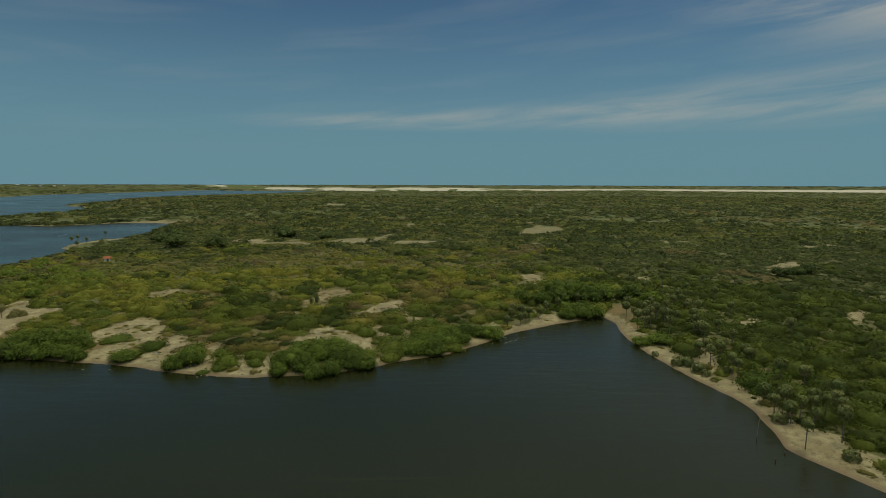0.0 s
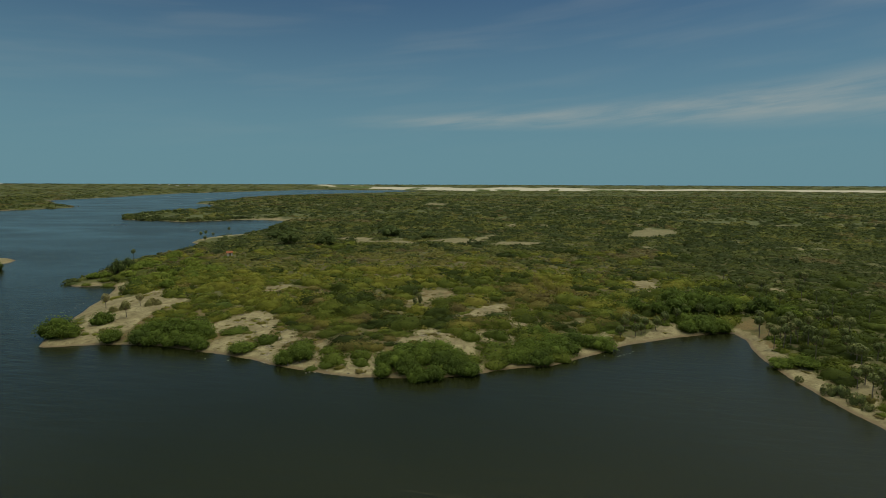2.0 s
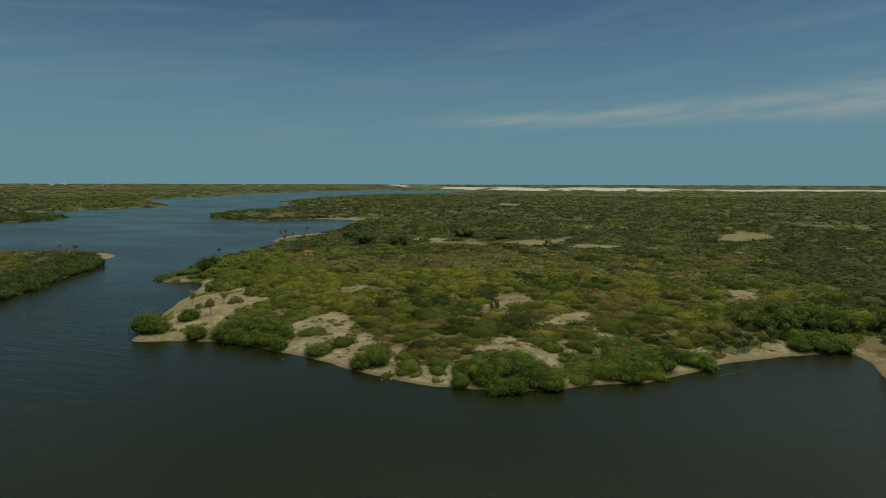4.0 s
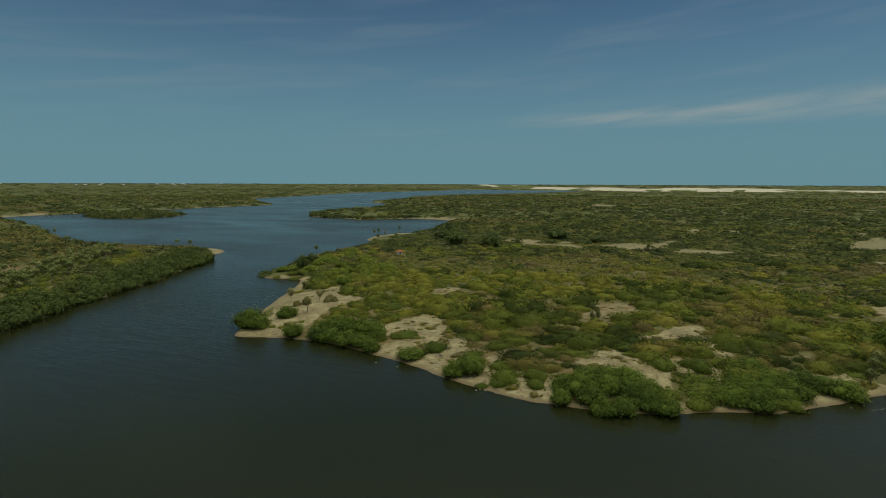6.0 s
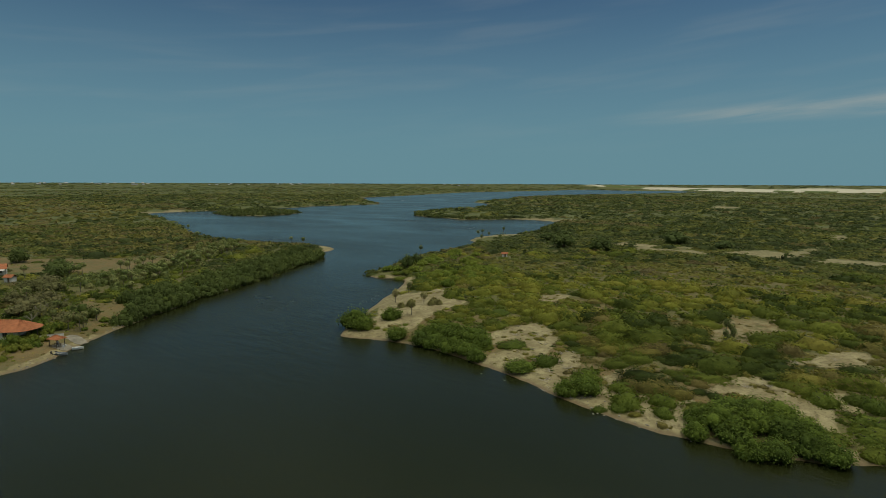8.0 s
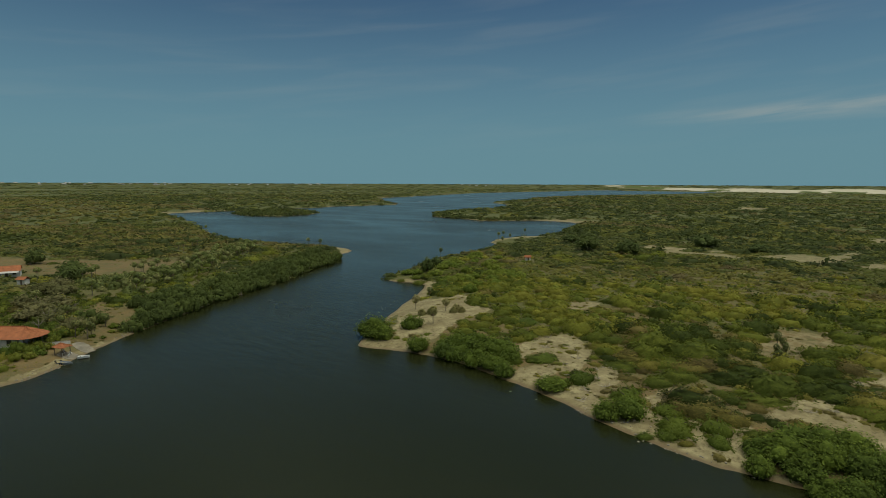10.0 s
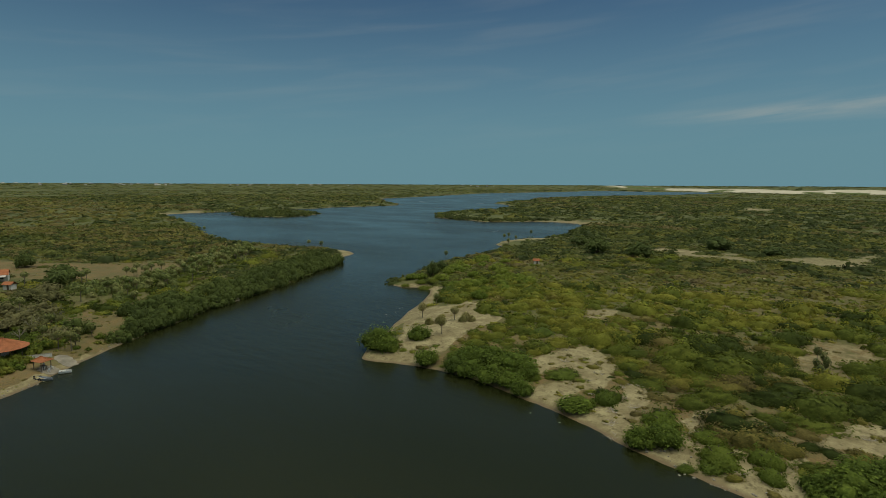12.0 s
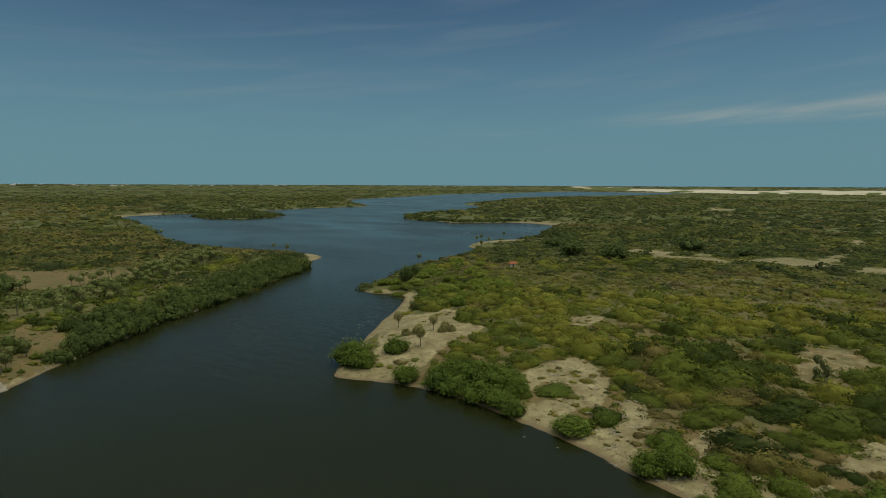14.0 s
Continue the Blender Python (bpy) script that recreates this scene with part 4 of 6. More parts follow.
def scrub_rows(x, y, z, rng, r_lo, r_hi, kinds, flat=(0.62, 1.0), sink=0.12, power=1.6):
    n = len(x)
    size = r_lo + (r_hi - r_lo) * rng.random(n) ** power
    tint = species(x, y, rng)
    tall = size * rng.uniform(*flat, n)
    return np.stack([x, y, z - sink * tall, size, tall, rng.uniform(0, 6.283, n), tint, rng.integers(0, kinds, n)], -1)


def build_scrub():
    rng = np.random.default_rng(7)
    x, y = jittered(-320, 230, 40, 270, 4.3, 1)
    x, y, d, z = land_points(x, y, 30, 232, 0.56)
    rows = scrub_rows(x, y, z, rng, 1.6, 5.6, len(NEAR), (0.68, 1.25), power=1.9)
    # smaller bushes next to the open sand
    edge = step(6, 1.5, d)
    rows[:, 3:5] *= (1 - 0.45 * edge)[:, None]
    # the front of the point is low
    front = (d < 34) & (x > -126) & (x < -25) & (y < 185)
    rows[:, 3] *= np.where((d < 45) & (x > -80) & (x < 20), 1.32, 1.0)
    rows[:, 4] = np.where(front, np.minimum(rows[:, 4], 1.6 + 1.8 * rng.random(len(x))), rows[:, 4])
    good = clear_of_sand(rows, x, y)
    x, y, d, rows = x[good], y[good], d[good], rows[good]
    # the belt of the point and of the east bank that lies nearest the water: single bushes
    belt = (d < 13) & (x > -128) & (y < 178) & (rng.random(len(x)) < 0.62)
    picked = np.nonzero(belt)[0][:270]
    rest = np.ones(len(x), bool)
    rest[picked] = False
    close = np.hypot(x + 20, y - 20) < 162
    rest &= close | (rng.random(len(x)) < 0.78)
    scattered("scrub", NEAR, rows[rest & close], M_SCRUB, "dense low olive green thorn scrub on sandy ground")
    scattered("scrub_behind", MIDDLE, rows[rest & ~close], M_SCRUB, "olive green and yellowish scrub behind the shore")
    bushes = [plant("bush", "rounded olive green thorn bush on the sandy bank", "bush", "bushes on the bank", NEAR[k], M_BUSH, 20 + k) for k in range(6)]
    alone = [(-125.8, 125.4, 2.2, 3.0), (-96.3, 146.5, 3.8, 3.4), (-88.8, 130.6, 1.9, 2.2), (-84.3, 136.0, 4.0, 2.0), (-71.8, 129.8, 3.2, 3.6), (-60.5, 126.9, 3.5, 4.0), (-50.0, 120.5, 3.8, 3.4), (-44.1, 123.5, 3.1, 3.2), (-53.3, 115.7, 1.5, 1.5), (-113.1, 153.0, 2.9, 2.4),
             (-53.2, 126.2, 3.0, 2.3), (-50.5, 117.8, 2.4, 2.0), (-42.9, 119.4, 2.4, 2.6), (2.2, 133.3, 3.4, 3.6), (-12.5, 125.2, 2.8, 3.2), (-30.0, 127.8, 4.1, 4.2), (10.7, 157.9, 4.0, 4.0), (-20.5, 141.0, 3.4, 3.6), (-13.1, 143.5, 2.9, 4.0), (-4.3, 143.9, 4.2, 4.6),
             (-18.1, 126.1, 2.8, 2.6), (-102.5, 157.5, 4.3, 2.4), (-118.5, 133.5, 1.2, 0.9), (-123.5, 126.8, 1.4, 0.9), (-121, 127.6, 1.2, 0.8), (-131, 139, 1.6, 1.0), (-128, 130, 1.4, 1.0), (-134, 146, 1.2, 0.8), (-176.7, 193.6, 3.0, 2.9), (-160, 190, 5.2, 4.0), (-157.5, 186.5, 3.8, 3.2), (-152.5, 181.5, 4.2, 3.6), (-185.9, 192, 1.9, 1.6), (-167.5, 200.0, 4.0, 3.2), (-178, 202, 4.2, 3.6), (-183, 198.5, 3.0, 2.6)]
    place_copies(bushes, [(*rows[i, :6], int(rows[i, 7]) % 6) for i in picked] + [(bx, by, ground_at(bx, by) - 0.2, br, bh, 2.1 * k, k % 6) for k, (bx, by, br, bh) in enumerate(alone)], rng)
    # low growth filling the gaps of the scrub near the water
    ux, uy = jittered(-150, 140, 60, 200, 2.5, 12)
    ux, uy, ud, uz = land_points(ux, uy, 30, 190, 0.55)
    keep = (ud < 45) & (rng.random(len(ux)) < np.where((ux > -78) & (ux < 8) & (ud < 24), 0.22, 0.5))
    low = scrub_rows(ux[keep], uy[keep], uz[keep], rng, 0.5, 1.5, len(MID), (0.5, 0.9))
    scattered("undergrowth", MID, low, M_SCRUB, "low dry undergrowth between the bushes")
    # taller thorn trees standing out of the scrub in loose groups
    tx, ty = jittered(-330, 260, 40, 350, 9.5, 18)
    tx, ty, td, tz = land_points(tx, ty, 30, 330, 0.3)
    keep = (td > 14) & (fbm(tx, ty, 60.0, 240, 3) > 0.47) & (rng.random(len(tx)) < 0.5) & ~((td < 36) & (tx > -126) & (tx < -25) & (ty < 185))
    tall = scrub_rows(tx[keep], ty[keep], tz[keep], rng, 3.4, 6.4, len(MIDDLE), (0.75, 1.0))
    tall[:, 6] = np.clip(tall[:, 6] - 0.15, 0, 1)
    keep = clear_of_sand(tall, tall[:, 0], tall[:, 1])
    scattered("thorn_trees", MIDDLE, tall[keep], M_SCRUB, "taller spreading thorn trees standing above the scrub", "trees")
    # low bushes closing the gaps of the scrub further in
    ux, uy = jittered(-330, 240, 40, 290, 3.3, 15)
    ux, uy, ud, uz = land_points(ux, uy, 30, 250, 0.45)
    keep = (ud > 8) & (rng.random(len(ux)) < 0.6) & ~((ux > -78) & (ux < 8) & (ud < 26) & (rng.random(len(ux)) < 0.65))
    low = scrub_rows(ux[keep], uy[keep], uz[keep], rng, 1.2, 2.6, len(FAR), (0.5, 0.8), 0.25)
    keep = clear_of_sand(low, ux[keep], uy[keep])
    low = low[keep]
    # lower tints: the shade between the crowns is put into these bushes' colour
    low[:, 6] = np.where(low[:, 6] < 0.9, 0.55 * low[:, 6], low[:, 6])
    close = np.hypot(low[:, 0] + 20, low[:, 1] - 20) < 165
    low[:, 7] = np.where(close, rng.integers(0, len(MID), len(low)), low[:, 7])
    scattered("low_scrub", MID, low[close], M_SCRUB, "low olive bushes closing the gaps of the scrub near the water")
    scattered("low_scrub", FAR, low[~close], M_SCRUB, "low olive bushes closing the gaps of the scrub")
    ux, uy = jittered(-480, 380, 40, 450, 5.8, 16)
    ux, uy, ud, uz = land_points(ux, uy, 250, 430, 0.45)
    scattered("low_scrub", FAR, scrub_rows(ux, uy, uz, rng, 2.2, 4.4, len(FAR), (0.4, 0.6), 0.25), M_WOODS, "low olive bushes between the inland scrub", up=0.35)
    # scattered bushes standing in the open sand
    x, y = jittered(-160, 190, 60, 260, 4.2, 6)
    d = shore_distance(x, y)
    bare = (d > 3.0) & (sand_mask(x, y, d) > 0.5) & (rng.random(len(x)) < np.where(np.hypot(x + 130, y - 148) > 17, 0.24, 0.06))
    x, y, d = x[bare], y[bare], d[bare]
    rows = scrub_rows(x, y, land_height(x, y, d), rng, 0.6, 2.3, len(MIDDLE), (0.40, 0.85))
    rows[:, 6] = np.where(rng.random(len(rows)) < 0.6, rng.uniform(0.9, 1.0, len(rows)), rows[:, 6])
    scattered("open_bushes", MIDDLE, rows, M_SCRUB, "small rounded green bushes standing apart on bare sand")
    # low tufts on the open sand
    x, y = jittered(-160, 130, 70, 230, 1.7, 4)
    d = shore_distance(x, y)
    bare = (d > 2.2) & ((sand_mask(x, y, d) > 0.5) | (outlined(x, y, PALM_CLEARING) > 0.5)) & (fbm(x, y, 9.0, 61, 3) > np.where(np.hypot(x + 130, y - 148) > 20, np.where(np.hypot(x + 41, y - 190) < 20, 0.50, np.where((x > -92) & (x < -60), 0.44, 0.53)), 0.55))
    x, y, d = x[bare], y[bare], d[bare]
    some = rng.random(len(x)) < 0.45
    x, y, d = x[some], y[some], d[some]
    rows = scrub_rows(x, y, land_height(x, y, d), rng, 0.25, 1.6, len(MID), (0.12, 0.40), power=2.6)
    rows[:, 6] = np.where(rng.random(len(rows)) < 0.8, rng.uniform(0.9, 1.0, len(rows)), rows[:, 6])
    scattered("low_tufts", MID, rows, M_SCRUB, "low dry tufts and creepers on pale sand", "tufts")
    # dry grass tufts round the yards of the opposite bank
    x, y = jittered(-375, -160, 45, 170, 1.5, 14)
    d = shore_distance(x, y)
    near = (d > 1.5) & (dry_mask(x, y) > 0.25) & (rng.random(len(x)) < np.where(x > -240, 0.42, 0.34 * step(0.45, 0.65, fbm(x, y, 16.0, 251, 3)))) & (np.hypot(x + 176, y - 67) > 6.5)
    x, y, d = x[near], y[near], d[near]
    rows = scrub_rows(x, y, land_height(x, y, d), rng, 0.25, 1.0, len(MID), (0.3, 0.6))
    rows[:, 6] = np.where(rng.random(len(rows)) < 0.5, rng.uniform(0.92, 1.0, len(rows)), rows[:, 6])
    big = (rng.random(len(rows)) < 0.13) & (rows[:, 0] < -240)
    rows[big, 3:5] *= 3.0
    rows[big, 6] = rng.uniform(0.05, 0.4, big.sum())
    scattered("yard_tufts", MID, rows, M_SCRUB, "dry grass tufts and weeds on brown yard ground", "tufts")
    # pale bushes under the palm grove
    s = rng.random(200)
    x, y = -230 - 96 * s + rng.uniform(-13, 13, 200), 100 + 105 * s + rng.uniform(-13, 13, 200)
    d = shore_distance(x, y)
    good = (d > 14) & (dry_mask(x, y) < 0.4)
    x, y, d = x[good], y[good], d[good]
    rows = scrub_rows(x, y, land_height(x, y, d), rng, 1.2, 2.6, len(MIDDLE), (0.9, 1.3))
    rows[:, 6] = rng.uniform(0.15, 0.55, len(rows))
    scattered("grove_bushes", MIDDLE, rows, M_SCRUB, "low green bushes under the palm grove", "bushes")
    # small yellow bushes in the open middle of the point
    x, y = jittered(-230, 110, 165, 380, 3.4, 9)
    x, y, d, z = land_points(x, y, 140, 420, 0.6)
    some = rng.random(len(x)) < 0.75 * meadow(x, y)
    x, y, z = x[some], y[some], z[some]
    rows = scrub_rows(x, y, z, rng, 0.8, 2.0, len(MID), (0.6, 1.0))
    rows[:, 6] = np.where(rng.random(len(rows)) < 0.7, rng.uniform(0.7, 0.9, len(rows)), rng.uniform(0.9, 1.0, len(rows)))
    scattered("low_yellow_scrub", MID, rows, M_SCRUB, "low yellow-green bushes on open dry ground")
    x, y = jittered(-640, 480, 0, 640, 6.7, 2)
    x, y, d, z = land_points(x, y, 232, 430, 0.5)
    scattered("scrub_inland", MID, clear_of_beach(scrub_rows(x, y, z, rng, 3.0, 6.0, len(MID), (0.5, 0.9), 0.25)), M_WOODS, "rolling olive green scrub and low woodland", up=0.28)
    x, y = jittered(-900, 700, 100, 1100, 17.0, 27)
    x, y, d, z = land_points(x, y, 300, 1000, 0.3)
    keep = (d > 10) & (rng.random(len(x)) < 0.75 * step(0.40, 0.62, fbm(x, y, 90.0, 243, 3)))
    x, y, z = x[keep], y[keep], z[keep]
    rows = scrub_rows(x, y, z, rng, 4.0, 7.5, len(MID), (0.75, 1.1))
    rows[:, 6] = rng.uniform(0.0, 0.12, len(rows))
    scattered("dark_trees", MID, rows, M_WOODS, "dark green trees standing in groups above the inland scrub", "trees", up=0.28)
    x, y = jittered(-640, 480, 0, 640, 5.9, 13)
    x, y, d, z = land_points(x, y, 430, 600, 0.5)
    scattered("woodland", FAR, scrub_rows(x, y, z, rng, 3.0, 6.4, len(FAR), (0.5, 0.8), 0.3), M_WOODS, "closed olive green woodland behind the scrub", "woods", up=0.45)
    x, y = jittered(-860, -200, 300, 720, 4.4, 19)
    x, y, d, z = land_points(x, y, 430, 900, 0.75)
    rim = d < 13
    rim |= (x < -600) & (x > -760) & (y > 385) & (y < 515)
    shore = scrub_rows(x[rim], y[rim], z[rim], rng, 2.6, 4.4, len(MID), (1.2, 2.1), 0.2)
    shore[:, 6] = rng.uniform(0.0, 0.35, len(shore))
    scattered("shore_scrub", MID, clear_of_beach(shore), M_WOODS, "dense green bushes along the far lagoon shores")
    x, y = jittered(-1750, 1500, -50, 1800, 18.2, 3)
    x, y, d, z = land_points(x, y, 600, 1900, 0.6)
    scattered("far_woods", FAR, scrub_rows(x, y, z, rng, 6.4, 12.4, len(FAR), (0.36, 0.56), 0.35), M_WOODS, "far low woodland stretching to the horizon", "woods", up=0.45)
    x, y = jittered(-2800, 2600, 200, 3400, 31, 8)
    x, y, d, z = land_points(x, y, 1900, 3350, 0.6)
    open_sand = dunes(x, y) > 0.1
    x, y, d, z = x[~open_sand], y[~open_sand], d[~open_sand], z[~open_sand]
    scattered("distant_woods", [far_crown(450, 8, 0.4)], scrub_rows(x, y, z, rng, 10, 19.5, 1, (0.14, 0.25), 0.5), M_WOODS, "distant closed woodland under the horizon", "woods", up=0.45)
    x, y = jittered(-4900, 4700, -300, 4900, 62, 28)
    x, y, d, z = land_points(x, y, 3350, 4860, 0.6)
    open_sand = dunes(x, y) > 0.1
    x, y, z = x[~open_sand], y[~open_sand], z[~open_sand]
    scattered("horizon_woods", [far_crown(451, 8, 0.4)], scrub_rows(x, y, z, rng, 22, 40, 1, (0.09, 0.16), 0.4), M_WOODS, "wooded rise along the horizon", "woods", up=0.45)


# ---------------------------------------------------------------- trees by the water
def build_mangroves():
    rng = np.random.default_rng(17)
    shapes = [crown_arrays(500 + k, 12, 1150, 0.062, 0.95, low=-0.05, core=0.74) for k in range(4)]
    protos = [plant("mangrove", "dense bright green mangrove bush at the waterline", "mangrove", "mangroves on the point", a, M_MANGROVE, 40 + k) for k, a in enumerate(shapes)]
    # x, y, half width, height
    on_point = [(-132.2, 127.0, 4.9, 6.6), (-128.0, 124.6, 3.4, 5.0), (-126.1, 135.0, 3.2, 4.9), (-114.3, 125.3, 3.0, 4.9), (-106.6, 126.4, 3.4, 4.4), (-102.2, 127.0, 3.8, 4.9), (-96.6, 126.9, 3.8, 5.0), (-92.2, 126.6, 3.3, 4.4), (-87.5, 124.6, 2.6, 3.8), (-107.0, 132.0, 3.7, 4.9), (-101, 133.8, 4.3, 5.3), (-95, 133.8, 4.2, 5.2), (-90.8, 131.5, 3.0, 4.2),
                (-76.1, 124.2, 3.6, 3.2), (-61.3, 118.6, 2.7, 4.2), (-58.3, 120.9, 3.3, 4.8), (-36.3, 115.2, 2.4, 3.6), (-33.6, 120.5, 4.1, 5.0)]
    at_inlet = [(-31.0, 117.5, 3.0, 4.2), (-33.0, 125.2, 3.6, 4.4), (-29.5, 127.0, 3.6, 4.2), (-22.0, 125.5, 3.2, 4.0), (-37.5, 119.6, 2.6, 3.8), (-20.5, 123.0, 2.8, 4.0), (-5.2, 136.0, 3.4, 4.4), (-1.0, 136.0, 4.0, 4.6), (3.8, 138.6, 3.4, 4.0), (1.0, 143.0, 3.8, 4.2), (-3.6, 148.0, 3.6, 4.0), (5.8, 147.0, 3.4, 3.8), (-28.2, 114.6, 2.7, 4.2), (-25.1, 116.0, 2.8, 4.4), (-29, 122, 3.2, 4.8), (-24.5, 122.5, 3.4, 4.6), (-21.3, 119.6, 2.7, 4.2), (-18.0, 119.7, 3.0, 4.3), (-26.0, 128.1, 3.8, 4.4), (-7.1, 129.6, 3.2, 4.2), (-2.8, 129.8, 3.3, 4.4), (-5, 135, 3.6, 4.4), (9.5, 144.9, 2.9, 3.8), (13.5, 144.9, 3.8, 4.4),
                (39.0, 165.5, 2.8, 4.2), (44.4, 166.8, 3.6, 4.6), (48.6, 168.2, 3.2, 4.8), (53.2, 138.4, 3.2, 2.8), (57.6, 137.6, 3.6, 3.2), (45, 172, 4.4, 4.4), (39.5, 171.5, 4, 4)]
    rows = []
    for x, y, r, h in on_point + at_inlet:
        k = len(rows) % 4
        rows.append((x, y, max(ground_at(x, y), -0.2) - 0.15, r, h * 0.82, rng.uniform(0, 6.28), k))
    place_copies(protos, rows, rng)
    # the dark belt along the opposite bank
    dark = [plant("mangrove", "tall dark green mangrove of the closed belt along the bank", "mangrove", "mangrove belt", crown_arrays(520 + k, 9, 460, 0.078, 1.0, low=-0.08), M_BELT, 60 + k) for k in range(3)]
    rows, line = [], [Vector(p) for p in LEFT_BANK[7:21]]
    for a, b in zip(line, line[1:]):
        n = max(1, round((b - a).length / 4.2))
        for i in range(n):
            p = a + (b - a) * ((i + rng.uniform(-0.2, 0.2)) / n)
            inward = Vector((b.y - a.y, -(b.x - a.x))).normalized()
            for row, off in enumerate((1.2, 5.4, 9.5, 13.5)):
                q = p + inward * (off + rng.uniform(-1, 1))
                if row and (rng.random() < 0.12 or (q.y < 84 and q.x > -190) or dry_mask(np.array([q.x]), np.array([q.y]))[0] > 0.6):
                    continue
                rows.append((q.x, q.y, max(ground_at(q.x, q.y), -0.1) - 0.2, rng.uniform(2.8, 4.0), rng.uniform(4.0, 5.8), rng.uniform(0, 6.28), int(rng.integers(0, 3))))
    place_copies(dark, rows, rng)
    # pale stilt roots along the foot of the belt
    bm = bmesh.new()
    for a, b in zip(line, line[1:]):
        for i in range(round((b - a).length * 1.6)):
            p = a + (b - a) * rng.random()
            inward = Vector((b.y - a.y, -(b.x - a.x))).normalized()
            q = p + inward * rng.uniform(-0.7, 0.6)
            for _ in range(2):
                t = Vector((rng.uniform(-0.4, 0.4), rng.uniform(-0.4, 0.4)))
                tube(bm, [(q.x + t.x, q.y + t.y, -0.4), (q.x + inward.x * 0.8, q.y + inward.y * 0.8, rng.uniform(0.7, 1.3))], [0.06, 0.04], 3)
    tagged(part("stilt_roots", bm, M_ROOT), "pale stilt roots at the foot of the mangroves", "roots", kind="stuff")
    # large dark trees that stand out of the scrub
    shade = [plant("shade_tree", "large round dark green tree standing above the scrub", "tree", "dark trees", crown_arrays(540 + k, 6, 420, 0.10, 0.95, low=0.15), M_DARKLEAF, 70 + k, 0.6, 0.5, 0.04) for k in range(3)]
    rows = []
    for x, y, r, h in [(-115.8, 396, 9.6, 8.4), (-164, 329, 8.0, 9.2), (-139, 329, 7.6, 8.2), (-84, 384, 6.6, 5.5), (-191, 361, 6, 6), (-341.9, 97.6, 4.6, 6), (-285, 98, 6.5, 7), (-274, 93, 5, 6), (-184.9, 207.4, 3.2, 5.6), (-189.7, 219.1, 2.8, 5.2), (146.3, 231.9, 3.4, 4.2), (151.0, 232.2, 3.0, 3.8), (154.9, 232.4, 3.2, 4.4), (161.1, 235.6, 3.6, 5.0)]:
        rows.append((x, y, ground_at(x, y) - 0.2, r, h, rng.uniform(0, 6.28), len(rows) % 3))
    place_copies(shade, rows, rng)
    # broad trees above the head of the inlet
    broad = [plant("leafy_tree", "broad green tree above the head of the inlet", "tree", "trees at the inlet", crown_arrays(580 + k, 8, 620, 0.072, 0.9, low=0.15), M_MANGROVE, 84 + k, 0.6, 0.5, 0.04) for k in range(3)]
    rows = []
    for x, y, r, h in [(45, 186, 5.6, 7.4), (38, 177, 5, 6.4), (50.5, 181, 4.8, 6.8), (34, 178, 4.4, 5.2), (27, 181, 4.2, 4.6), (41, 194, 4.6, 5.8), (70, 178, 4.6, 5.6), (66, 186, 5, 6.0), (56, 186, 4.8, 6.2), (48, 192, 5, 6.0)]:
        rows.append((x, y, ground_at(x, y) - 0.2, r, h, rng.uniform(0, 6.28), len(rows) % 3))
    place_copies(broad, rows, rng)
    # rounded leafy bushes behind the tip of the point
    leafy = [plant("leafy_bush", "rounded bright green bush behind the open sand", "bush", "leafy bushes behind the point", crown_arrays(590 + k, 9, 420, 0.075, 0.85), M_LEAFY, 95 + k) for k in range(3)]
    rows = []
    while len(rows) < 34:
        x, y = rng.uniform(-200, -138), rng.uniform(174, 262)
        d = shore_distance(np.array([x]), np.array([y]))
        if 8 < d[0] < 40 and sand_mask(np.array([x]), np.array([y]), d)[0] < 0.3 and all(math.hypot(x - q[0], y - q[1]) > 3.6 for q in rows) and math.hypot(x + 165, y - 262) > 9:
            rows.append((x, y, ground_at(x, y) - 0.2, rng.uniform(2.6, 4.2), rng.uniform(2.6, 4.0), rng.uniform(0, 6.28), len(rows) % 3))
    place_copies(leafy, rows, rng)
    # open dry-leaved trees behind the yards
    thin = [plant("dry_tree", "spreading olive grey tree with thin dry foliage", "tree", "dry trees", crown_arrays(570 + k, 9, 420, 0.075, 0.8, low=0.3, core=0.6), M_OPENLEAF, 80 + k, 0.7, 0.7, 0.03, 6) for k in range(3)]
    rows = []
    for x, y, r, h in [(-209, 74, 4.6, 4.2), (-216, 71, 4.2, 4.4), (-224, 77, 4.8, 4.6), (-240, 83, 5, 5), (-249, 79, 4.6, 5), (-203, 70, 3.4, 3.6), (-196.5, 73, 3.2, 3.4), (-192.5, 70.5, 2.8, 3.0), (-231, 70, 4.2, 4.6), (-258, 86, 4.4, 4.6), (-213, 66, 3.6, 4)]:
        rows.append((x, y, ground_at(x, y) - 0.1, r, h, rng.uniform(0, 6.28), len(rows) % 3))
    place_copies(thin, rows, rng)


